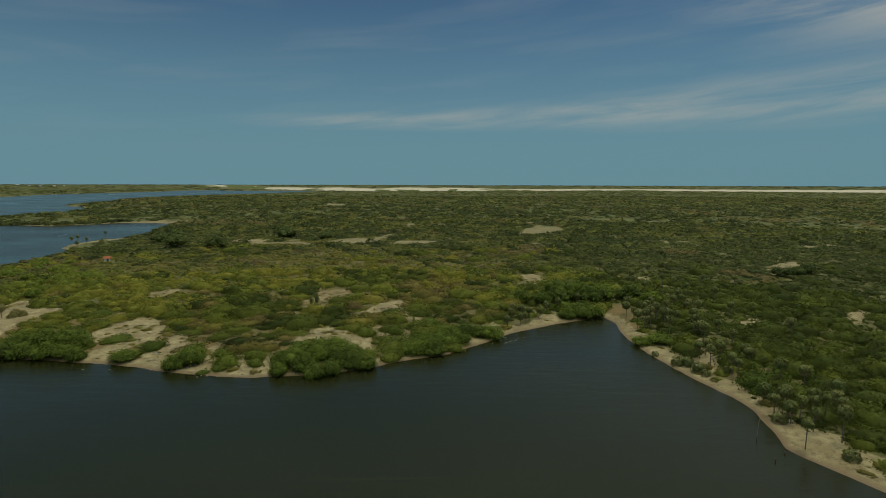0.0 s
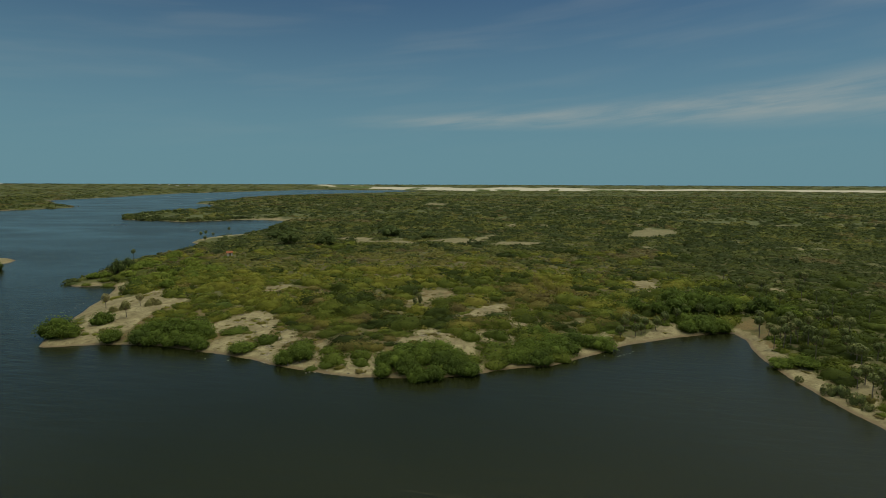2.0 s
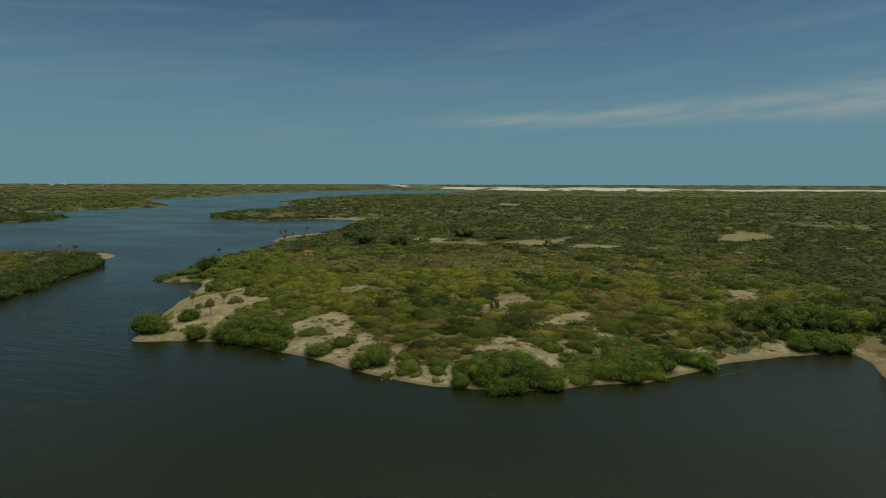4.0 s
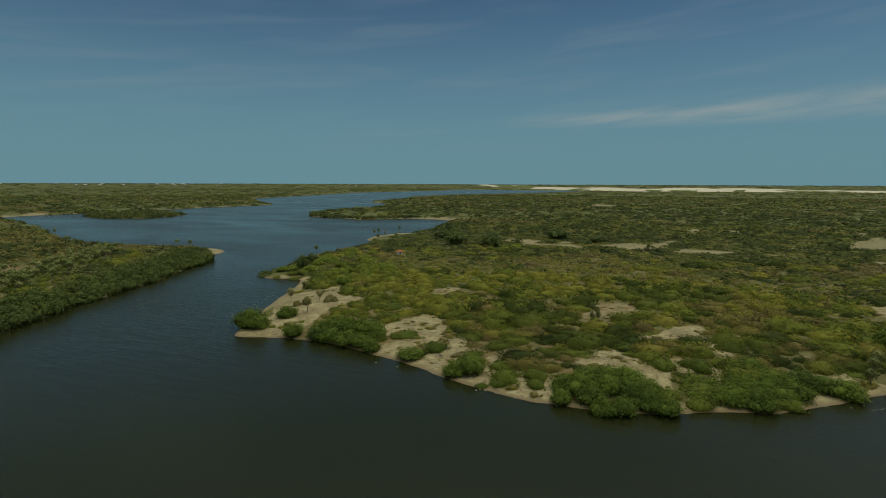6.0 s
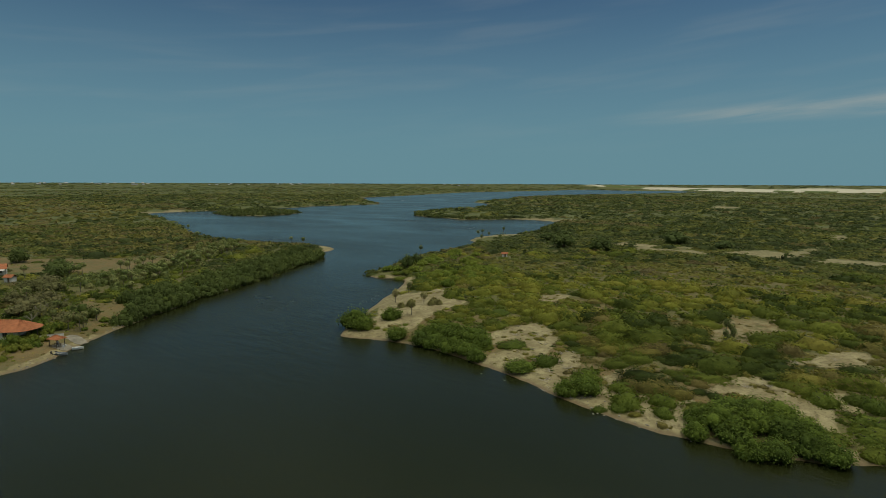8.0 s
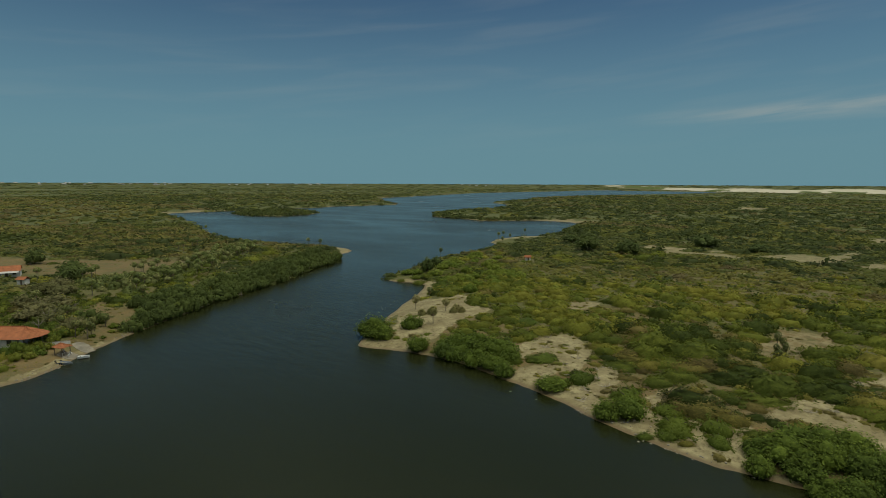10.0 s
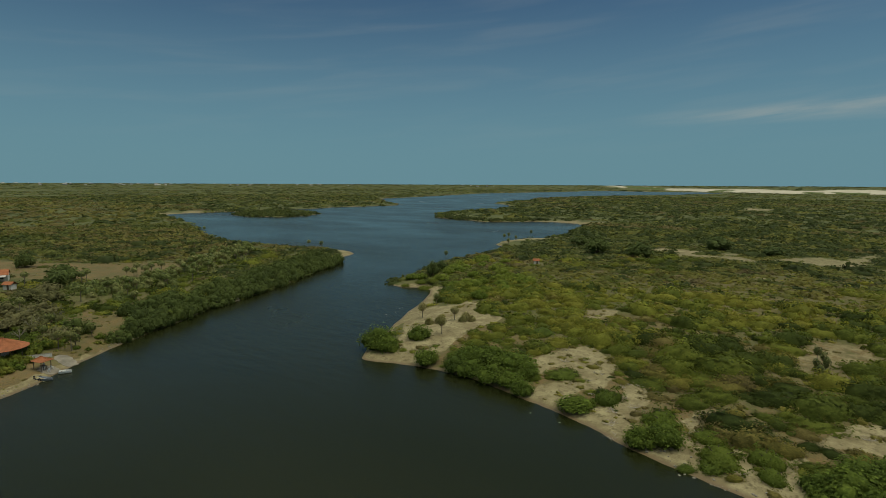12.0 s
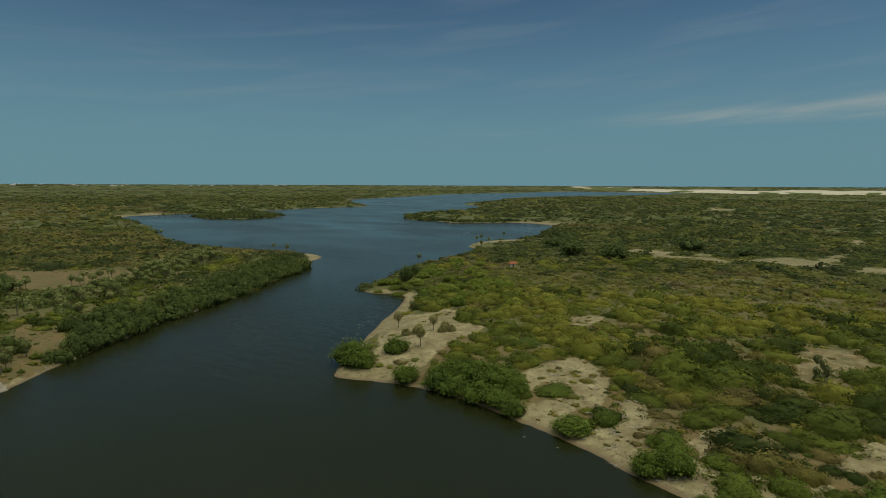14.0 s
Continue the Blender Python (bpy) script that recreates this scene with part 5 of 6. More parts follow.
def fan_leaf(bm, base, aim, reach, width, rng, droop=0.15, burst=False):
    """A palm leaf: a stalk and a pleated fan of narrow blades."""
    aim = Vector(aim).normalized()
    side = aim.cross(Vector((0, 0, 1)))
    side = side.normalized() if side.length > 0.05 else Vector((1, 0, 0))
    up = side.cross(aim)
    base = Vector(base)
    hub = base + aim * reach * 0.55 + Vector((0, 0, -droop * reach * 0.25))
    s = 0.02
    a, b, c, d = (bm.verts.new(base - side * s), bm.verts.new(base + side * s), bm.verts.new(hub + side * s), bm.verts.new(hub - side * s))
    bm.faces.new((a, b, c, d))
    if burst:
        # the blades spread all round the end of the stalk
        for k in range(9):
            w = 2 * math.pi * (k + rng.uniform(-0.2, 0.2)) / 9
            ray, cross = side * math.cos(w) + up * math.sin(w), (up * math.cos(w) - side * math.sin(w)) * width * 0.17
            tip = hub + ray * width * rng.uniform(0.8, 1.1) + aim * width * rng.uniform(0.15, 0.5)
            mid = hub + (tip - hub) * 0.6
            bm.faces.new([bm.verts.new(p) for p in (hub, mid - cross, tip, mid + cross)])
        return
    blades = 8
    for k in range(blades):
        w = (k / (blades - 1) - 0.5) * 2 * 0.9
        tip = hub + (aim * math.cos(w) + side * math.sin(w)) * width * rng.uniform(0.85, 1.1) + Vector((0, 0, -droop * width * rng.uniform(0.5, 1.5)))
        mid = hub + (tip - hub) * 0.55 + up * width * 0.05
        cross = (aim * -math.sin(w) + side * math.cos(w)) * width * 0.15
        v = [bm.verts.new(hub), bm.verts.new(mid - cross), bm.verts.new(tip), bm.verts.new(mid + cross)]
        bm.faces.new(v)


def ball_shaded(ob, middle, up):
    """Turn the leaves of a head outwards and shade them together, by its round shape."""
    me = ob.data
    bm = bmesh.new()
    bm.from_mesh(me)
    bm.normal_update()
    bmesh.ops.reverse_faces(bm, faces=[f for f in bm.faces if f.normal.dot((f.calc_center_median() - middle).normalized() + Vector((0, 0, up))) < 0])
    bm.to_mesh(me)
    bm.free()
    me.polygons.foreach_set("use_smooth", [True] * len(me.polygons))
    out = [(v.co - middle).normalized() + Vector((0, 0, up)) for v in me.vertices]
    me.normals_split_custom_set_from_vertices([n.normalized() for n in out])
    return ob


def palm(height, seed, label, skirt=True, group="palms", leaves=None):
    """A fan palm: slender ringed trunk, a round head of fan leaves, dead leaves hanging below it."""
    rng = random.Random(seed)
    top = holder("palm", label, "palm", group)
    lean = (rng.uniform(-0.25, 0.25), rng.uniform(-0.25, 0.25))
    bm = bmesh.new()
    n = 7
    pts = [(lean[0] * (k / n) ** 2, lean[1] * (k / n) ** 2, -0.3 + (height + 0.3) * k / n) for k in range(n + 1)]
    tube(bm, pts, [0.14 if k == 0 else 0.10 - 0.02 * k / n + 0.010 * (k % 2) for k in range(n + 1)], 8)
    part("trunk", bm, M_TRUNK, top)
    head = Vector(pts[-1])
    bm = bmesh.new()
    for k in range(27):
        z = -0.7 + 1.7 * k / 26
        a = k * 2.39996 + rng.uniform(-0.2, 0.2)
        flat = math.sqrt(max(0.0, 1 - min(z, 1) ** 2))
        fan_leaf(bm, head, (flat * math.cos(a), flat * math.sin(a), z), rng.uniform(1.45, 2.15), rng.uniform(0.42, 0.62), rng, 0.12, True)
    ball_shaded(part("crown", bm, leaves or M_PALM, top), head, 0.15)
    if skirt:
        bm = bmesh.new()
        for k in range(12):
            a = k * 2.39996
            fan_leaf(bm, head - Vector((0, 0, 0.15)), (0.55 * math.cos(a), 0.55 * math.sin(a), -0.85), rng.uniform(0.7, 0.95), rng.uniform(0.45, 0.6), rng, 0.3)
        part("dead_leaves", bm, M_DEADLEAF, top, "dry brown hanging palm leaves")
    return top


def palm_clump(seed, leaves=None):
    rng = random.Random(seed)
    top = holder("young_palm", "low young fan palm without a trunk", "palm", "young palms")
    bm = bmesh.new()
    for k in range(30):
        a, z = k * 2.39996, rng.uniform(0.05, 1.0)
        flat = math.sqrt(1 - min(z, 0.98) ** 2)
        fan_leaf(bm, (0.1 * math.cos(a), 0.1 * math.sin(a), 0.0), (flat * math.cos(a), flat * math.sin(a), z), rng.uniform(0.9, 1.3), rng.uniform(0.26, 0.36), rng, 0.1, True)
    ball_shaded(part("leaves", bm, leaves or M_PALM, top), Vector((0, 0, 0.1)), 0.3)
    bm = bmesh.new()
    tube(bm, [(0, 0, -0.3), (0, 0, 0.12)], [0.12, 0.08], 6)
    part("stump", bm, M_BARK, top)
    return top


def build_palms():
    rng = np.random.default_rng(23)
    label = "slender fan palm with a round grey-green head above the bank"
    protos = [palm(2.6, 1, label), palm(3.6, 2, label), palm(4.6, 3, label, False), palm(5.6, 4, label)]
    tops = [4.0, 5.0, 6.0, 7.0]
    east = [(57.7, 81.2, 6.5), (64.2, 82.2, 7.4), (60.6, 118, 6.4), (69.9, 120, 5.2), (68.2, 138.5, 5.2), (68, 140.6, 4.6), (73, 139.6, 5.6), (61.4, 175.5, 4.7), (63.5, 150.8, 4.8), (61, 157.1, 6), (65.4, 161.9, 6.2), (63.4, 91.3, 5.8), (67.5, 93.7, 6.1), (61.1, 90.1, 5.1), (72.3, 130.7, 5.3), (58, 160, 5.5), (66, 155, 5.2), (70, 166, 5.5), (58.5, 168, 5.0), (68, 172, 5.2)]
    east = [(x, y, h * 0.86) for x, y, h in east] + [(60.2, 93.5, 4.6), (62.4, 95.6, 5.0), (64.8, 97.2, 4.4), (65.6, 90.2, 5.2), (62.6, 86.6, 4.8), (67.8, 86.8, 5.0), (70.2, 90.5, 5.0), (61.8, 99.5, 4.2), (60.8, 123.4, 4.6), (63.2, 125.4, 4.8), (66.0, 124.0, 4.4)]
    inlet = [(18.9, 153.6, 3.9), (23.2, 156.4, 4.2), (26.5, 160.8, 4.6), (29.8, 163.4, 4.2), (25.1, 158.6, 3.6), (56.2, 161.4, 6.2), (55.8, 150.7, 6), (57.2, 148.7, 6.6), (59.4, 150.3, 6.8), (62, 152.9, 6.8), (60.3, 158.5, 6.4), (20.8, 160.4, 4.2), (24.5, 163.5, 4.4), (37, 171.2, 4.8), (33, 168, 4.2), (22, 166, 4.2), (40, 176, 5.2), (45, 178, 5.2)]
    point = [(-43.3, 175.0, 5.8), (-42.0, 175.6, 4.8), (-41.6, 174.2, 3.8), (-43.2, 173.8, 3.2), (-147.6, 167, 4.7), (-208.8, 245.1, 6.9), (-247, 356, 6.4), (-249, 365, 6.2), (-236.6, 355, 5), (-237, 376, 7), (-236.6, 346, 4.4)]
    left = [(-190.5, 76.5, 4.6), (-186.8, 74.6, 4.2), (-193.5, 80.2, 4.2), (-187.2, 71, 5.2), (-184.7, 73.1, 5.6), (-237.4, 90.4, 6.2), (-263.6, 95.3, 6.6), (-266.2, 98.9, 6.2), (-273.7, 102.8, 6.0), (-262.2, 113.4, 6.8), (-260.8, 115.4, 6.2), (-271.8, 120.5, 6.0), (-262.7, 120.6, 6.2), (-264.3, 123.5, 6.8), (-269.6, 129.6, 6.2), (-278.9, 84.2, 6.8), (-226.2, 71.7, 7), (-327.8, 160.4, 6.7), (-330.4, 164, 6.8), (-333.4, 170.5, 7.6), (-338.1, 175.9, 7.6), (-457, 239.4, 7.6), (-362, 197.8, 7.6), (-307.3, 232, 5.6), (-297.8, 233.8, 5.5), (-206, 74, 5), (-196, 70, 4.8)]
    # the palm grove between the mangrove belt and the clearing
    grove = []
    while len(grove) < 120:
        s = rng.random()
        gx, gy = -234 + (-330 + 234) * s + rng.uniform(-11, 11), 100 + (205 - 100) * s + rng.uniform(-11, 11)
        if shore_distance(np.array([gx]), np.array([gy]))[0] > 15 and dry_mask(np.array([gx]), np.array([gy]))[0] < 0.4:
            grove.append((gx, gy, rng.uniform(3.6, 5.6)))
    # palms scattered through the east woodland
    while len(grove) < 166:
        gx, gy = rng.uniform(58, 135), rng.uniform(118, 250)
        if rng.random() < 0.4:
            gx, gy = rng.uniform(56, 80), rng.uniform(84, 180)
        if gx - 0.25 * (gy - 120) < 95 and shore_distance(np.array([gx]), np.array([gy]))[0] > 7:
            grove.append((gx, gy, rng.uniform(4.4, 6.8)))
    pale = "fan palm with a round pale yellow-green head"
    protos_pale = [palm(2.6, 5, pale, leaves=M_PALMPALE), palm(3.6, 6, pale, leaves=M_PALMPALE), palm(4.6, 7, pale, False, leaves=M_PALMPALE), palm(5.6, 8, pale, leaves=M_PALMPALE)]
    rows, rows_pale = [], []
    for x, y, h in east + inlet + point + left + grove:
        k = int(np.argmin([abs(t - h) for t in tops]))
        s = h / tops[k]
        wide = 1.12 if x < -225 and y < 210 else 0.62 if math.hypot(x + 42.5, y - 174.5) < 3 else 0.9
        (rows_pale if x < -225 and y < 240 else rows).append((x, y, ground_at(x, y) - 0.05, max(s, 0.95) * wide * rng.uniform(0.95, 1.15), s, rng.uniform(0, 6.28), k))
    place_copies(protos, rows, rng)
    place_copies(protos_pale, rows_pale, rng)
    # the short dry palms on the open sand of the point
    dry = [palm(2.9, 11, "short fan palm with tan dry leaves on open sand", True, "palms on the sand", M_PALMDRY)]
    rows = [(x, y, ground_at(x, y) - 0.05, 1.0, h / 4.3, 1.7 * k, 0) for k, (x, y, h) in enumerate([(-141.1, 153.2, 5.2), (-122.7, 140.7, 5.4), (-128.9, 153.8, 4.4)])]
    place_copies(dry, rows, rng)
    clumps = [palm_clump(50), palm_clump(51, M_PALMPALE)]
    rows = []
    thicket = [(gx + rng.uniform(-5, 5), gy + rng.uniform(-5, 5), rng.uniform(2.6, 4.6)) for gx, gy, h in grove[:110] if gy < 175]
    thicket += [(rng.uniform(-266, -240), rng.uniform(94, 118), rng.uniform(3.0, 5.0)) for _ in range(46)]
    thicket = [p for p in thicket if dry_mask(np.array([p[0]]), np.array([p[1]]))[0] < 0.5]
    thicket += [(-42.6, 174.2, 2.6), (-41.6, 173.8, 2.2)]
    for x, y, h in thicket + [(52.5, 128.9, 1.8), (55, 121.7, 3.1), (56.6, 120.5, 3.1), (57.4, 116.7, 3), (57.8, 113.8, 2.1), (62.5, 114.2, 2.1), (62.2, 77.4, 2.5), (59.8, 91.2, 2.7), (72.4, 118.7, 2.9)]:
        rows.append((x, y, ground_at(x, y) - 0.03, h * 0.64, h * 0.9, rng.uniform(0, 6.28), 1 if x < -200 else 0))
    place_copies(clumps, rows, rng)
    tan = [palm_clump(60, M_PALMDRY)]
    place_copies(tan, [(x, y, ground_at(x, y) - 0.03, h * 0.72, h * 1.15, 1.3 * k, 0) for k, (x, y, h) in enumerate([(-133.2, 147.6, 2.4), (-131.0, 149.6, 2.6), (-125.6, 153.5, 2.2), (-123.7, 155.1, 2.1), (-127.2, 156.9, 2.2)])], rng)


build_scrub()
build_mangroves()
build_palms()


# ---------------------------------------------------------------- buildings, boats and small things
def at_place(ob, x, y, turn, lift=0.0, z=None):
    ob.matrix_basis = pose(x, y, (ground_at(x, y) if z is None else z) + lift, 0, 0, turn)
    return ob


def tiled(bm, a, b, c, d, pitch=0.30, thick=0.06):
    """A slope of half-round clay tiles between eave a-b and ridge d-c, with a plain underside."""
    a, b, c, d = (Vector(p) for p in (a, b, c, d))
    up = (b - a).cross(d - a).normalized()
    n = max(2, round((b - a).length / pitch))
    low, high = [], []
    for k in range(2 * n + 1):
        s = k / (2 * n)
        lift = up * (thick if k % 2 else 0.0)
        low.append(bm.verts.new(a + (b - a) * s + lift))
        high.append(bm.verts.new(d + (c - d) * s + lift))
    for k in range(2 * n):
        bm.faces.new((low[k], low[k + 1], high[k + 1], high[k]))
    under = [bm.verts.new(p - up * 0.05) for p in (a, b, c, d)]
    bm.faces.new(under[::-1])
    bm.faces.new((under[0], under[1], low[-1], low[0]))


def shelter(x, y, turn):
    top = holder("pergola", "small open shelter with an orange clay tile roof by the water", "shelter")
    for sx in (-1.25, 1.25):
        for sy in (-1.05, 1.05):
            part("post", box(bmesh.new(), sx - 0.07, sx + 0.07, sy - 0.07, sy + 0.07, -0.1, 2.05, 0.015), M_WOOD, top)
    bm = bmesh.new()
    e, r = 1.75, 0.5
    tiled(bm, (-e, -1.5, 2.0), (e, -1.5, 2.0), (r, 0, 2.8), (-r, 0, 2.8))
    tiled(bm, (e, 1.5, 2.0), (-e, 1.5, 2.0), (-r, 0, 2.8), (r, 0, 2.8))
    tiled(bm, (e, -1.5, 2.0), (e, 1.5, 2.0), (r, 0.05, 2.8), (r, -0.05, 2.8))
    tiled(bm, (-e, 1.5, 2.0), (-e, -1.5, 2.0), (-r, -0.05, 2.8), (-r, 0.05, 2.8))
    roof = part("roof", bm, M_TILE, top, "orange clay tile hip roof")
    bm = bmesh.new()
    tube(bm, [(-r, 0, 2.84), (r, 0, 2.84)], [0.09, 0.09], 6)
    part("ridge", bm, M_TILE, roof)
    for sy in (-1.05, 1.05):
        part("beam", box(bmesh.new(), -1.6, 1.6, sy - 0.06, sy + 0.06, 1.90, 2.03), M_WOOD, top)
    return at_place(top, x, y, turn, 0.12)


def garden_table(x, y, turn):
    top = holder("table", "plain wooden table under the shelter", "table")
    part("tabletop", box(bmesh.new(), -0.7, 0.7, -0.4, 0.4, 0.70, 0.75, 0.01), M_WOOD, top)
    for sx in (-0.6, 0.6):
        for sy in (-0.32, 0.32):
            part("leg", box(bmesh.new(), sx - 0.035, sx + 0.035, sy - 0.035, sy + 0.035, 0, 0.70), M_WOOD, top)
    return at_place(top, x, y, turn, 0.14)


def garden_chair():
    top = holder("chair", "plain white garden chair on the terrace", "chair", "garden chairs")
    part("seat", box(bmesh.new(), -0.22, 0.22, -0.22, 0.22, 0.42, 0.45, 0.01), M_HULL, top)
    part("backrest", box(bmesh.new(), -0.22, 0.22, 0.19, 0.23, 0.45, 0.88, 0.01), M_HULL, top)
    for sx in (-0.19, 0.19):
        for sy in (-0.19, 0.19):
            part("leg", box(bmesh.new(), sx - 0.02, sx + 0.02, sy - 0.02, sy + 0.02, 0, 0.42), M_HULL, top)
    return top


def slab(name, label, x, y, turn, length, width, height):
    """A thin concrete floor that follows the slope of the ground."""
    n, m = 9, 6
    cs, sn = math.cos(radians(turn)), math.sin(radians(turn))
    bm = bmesh.new()
    tops, lows = [], []
    for i in range(n):
        for j in range(m):
            u, v = (i / (n - 1) - 0.5) * length, (j / (m - 1) - 0.5) * width
            # worn, rounded outline
            u, v = u * (1 - 0.16 * abs(2 * v / width) ** 3), v * (1 - 0.22 * abs(2 * u / length) ** 3)
            u, v = u + 0.22 * math.sin(3.1 * i + 1.7 * j), v + 0.16 * math.sin(2.3 * i + 4.1 * j)
            px, py = x + u * cs - v * sn, y + u * sn + v * cs
            z = max(ground_at(px, py), 0.05) + height
            tops.append(bm.verts.new((px, py, z)))
            lows.append(bm.verts.new((px, py, z - 0.35)))
    for i in range(n - 1):
        for j in range(m - 1):
            k = (i * m + j, (i + 1) * m + j, (i + 1) * m + j + 1, i * m + j + 1)
            bm.faces.new([tops[q] for q in k])
            bm.faces.new([lows[q] for q in k[::-1]])
    rim = [i * m for i in range(n)] + [(n - 1) * m + j for j in range(1, m)] + [i * m + m - 1 for i in range(n - 2, -1, -1)] + [j for j in range(m - 2, 0, -1)]
    for p, q in zip(rim, rim[1:] + rim[:1]):
        bm.faces.new((tops[q], tops[p], lows[p], lows[q]))
    return tagged(part(name, bm, M_CONCRETE), label, "terrace")


def low_wall(x0, y0, x1, y1, height=0.7):
    length, turn = math.hypot(x1 - x0, y1 - y0), math.degrees(math.atan2(y1 - y0, x1 - x0))
    top = holder("garden_wall", "low whitewashed garden wall", "wall", "garden walls")
    part("wall", box(bmesh.new(), -length / 2, length / 2, -0.1, 0.1, -0.8, height, 0.02), M_WHITE, top)
    part("coping", box(bmesh.new(), -length / 2 - 0.04, length / 2 + 0.04, -0.14, 0.14, height, height + 0.07, 0.02), M_CONCRETE, top)
    return at_place(top, (x0 + x1) / 2, (y0 + y1) / 2, turn)


def window(parent, x, y, z, w, h, turn):
    win = part("window", box(bmesh.new(), -w / 2, w / 2, -0.05, 0.05, -h / 2, h / 2, 0.01), M_WOOD, parent)
    win.matrix_basis = pose(x, y, z, 0, 0, turn)
    for s in (-1, 1):
        pane = part("pane", box(bmesh.new(), s * w / 4 - w / 4 + 0.04, s * w / 4 + w / 4 - 0.04, -0.07, -0.045, -h / 2 + 0.06, h / 2 - 0.06), M_GLASS, win)
    part("sill", box(bmesh.new(), -w / 2 - 0.06, w / 2 + 0.06, -0.14, -0.03, -h / 2 - 0.07, -h / 2), M_CONCRETE, win)


def round_house(x, y, turn):
    """The long house with a rounded hip roof."""
    top = holder("house", "long low house with a rounded orange clay tile roof", "house")
    bm = box(bmesh.new(), -6.5, 5.2, -3.3, 3.3, -0.8, 2.5)
    part("wall", bm, M_WHITE, top)
    bm = bmesh.new()
    half, run, eave, ridge = 4.4, 5.0, 2.35, 4.5
    tiled(bm, (-7.5, -half, eave), (run, -half, eave), (run - 1.0, 0, ridge), (-5.0, 0, ridge))
    tiled(bm, (run, half, eave), (-7.5, half, eave), (-5.0, 0, ridge), (run - 1.0, 0, ridge))
    tiled(bm, (-7.5, half, eave), (-7.5, -half, eave), (-5.0, -0.05, ridge), (-5.0, 0.05, ridge))
    n = 9
    for k in range(n):
        a0, a1 = -math.pi / 2 + math.pi * k / n, -math.pi / 2 + math.pi * (k + 1) / n
        p, q = (run + 3.6 * math.cos(a0), half * math.sin(a0), eave), (run + 3.6 * math.cos(a1), half * math.sin(a1), eave)
        e = 0.08
        tiled(bm, p, q, (run - 1 + e * math.cos(a1), e * math.sin(a1), ridge), (run - 1 + e * math.cos(a0), e * math.sin(a0), ridge))
    roof = part("roof", bm, M_TILE, top, "rounded orange clay tile roof")
    bm = bmesh.new()
    tube(bm, [(-5.0, 0, ridge + 0.05), (run - 1, 0, ridge + 0.05)], [0.12, 0.12], 6)
    part("ridge", bm, M_TILE, roof)
    for k in range(5):
        a = -math.pi / 2 + math.pi * (k + 0.5) / 5
        px, py = run + 2.9 * math.cos(a), 3.8 * math.sin(a)
        bm = bmesh.new()
        tube(bm, [(px, py, -0.6), (px, py, 2.35)], [0.09, 0.09], 8)
        part("veranda_post", bm, M_WOOD, top)
    door = part("door", box(bmesh.new(), -0.45, 0.45, -0.04, 0.04, 0, 2.05, 0.01), M_WOOD, top)
    door.matrix_basis = pose(-1.0, -3.34, 0.05)
    for wx in (-4.5, 2.2):
        window(top, wx, -3.34, 1.45, 1.2, 1.0, 0)
    return at_place(top, x, y, turn, 0.0)


def gable_house(x, y, turn):
    top = holder("house", "white single-storey house with an orange tile roof and pale veranda", "house")
    part("wall", box(bmesh.new(), -4.5, 4.5, -3.2, 3.2, -0.8, 2.7), M_WHITE, top)
    for s in (-1, 1):
        bm = bmesh.new()
        v = [bm.verts.new((s * 4.5, -3.2, 2.7)), bm.verts.new((s * 4.5, 3.2, 2.7)), bm.verts.new((s * 4.5, 0, 4.25)),
             bm.verts.new((s * 4.38, -3.2, 2.7)), bm.verts.new((s * 4.38, 3.2, 2.7)), bm.verts.new((s * 4.38, 0, 4.25))]
        for f in ((0, 1, 2), (5, 4, 3), (0, 3, 4, 1), (1, 4, 5, 2), (2, 5, 3, 0)):
            bm.faces.new([v[i] for i in f])
        part("gable", bm, M_WHITE, top)
    bm = bmesh.new()
    tiled(bm, (-4.9, -3.8, 2.48), (4.9, -3.8, 2.48), (4.9, 0, 4.35), (-4.9, 0, 4.35))
    tiled(bm, (4.9, 3.8, 2.48), (-4.9, 3.8, 2.48), (-4.9, 0, 4.35), (4.9, 0, 4.35))
    part("roof", bm, M_TILE, top, "orange clay tile gable roof")
    ver = part("veranda_roof", box(bmesh.new(), -4.2, 4.2, -1.6, 1.6, 0, 0.09, 0.02), M_FARROOF, top, "pale grey sheet veranda roof")
    ver.matrix_basis = pose(0, -5.1, 2.25, 6, 0, 0)
    for px in (-4.0, -1.35, 1.35, 4.0):
        part("veranda_post", box(bmesh.new(), px - 0.09, px + 0.09, -6.5, -6.32, -0.6, 2.1), M_WHITE, top)
    door = part("door", box(bmesh.new(), -0.45, 0.45, -0.04, 0.04, 0, 2.05, 0.01), M_WOOD, top)
    door.matrix_basis = pose(0, -3.24, 0.05)
    for wx in (-2.6, 2.6):
        window(top, wx, -3.24, 1.5, 1.2, 1.0, 0)
    return at_place(top, x, y, turn, 0.1)


def hut(x, y, turn, label, size=1.0):
    top = holder("hut", label, "hut", "small huts")
    part("wall", box(bmesh.new(), -1.6 * size, 1.6 * size, -1.2 * size, 1.2 * size, -0.5, 2.0), M_WHITE, top)
    bm = bmesh.new()
    e, w = 2.0 * size, 1.7 * size
    tiled(bm, (-e, -w, 1.95), (e, -w, 1.95), (e, 0, 2.95), (-e, 0, 2.95))
    tiled(bm, (e, w, 1.95), (-e, w, 1.95), (-e, 0, 2.95), (e, 0, 2.95))
    part("roof", bm, M_TILE, top, "orange clay tile roof")
    door = part("door", box(bmesh.new(), -0.4, 0.4, -0.04, 0.04, 0, 1.9, 0.01), M_WOOD, top)
    door.matrix_basis = pose(0.3, -1.24 * size, 0.0)
    return at_place(top, x, y, turn, 0.05)


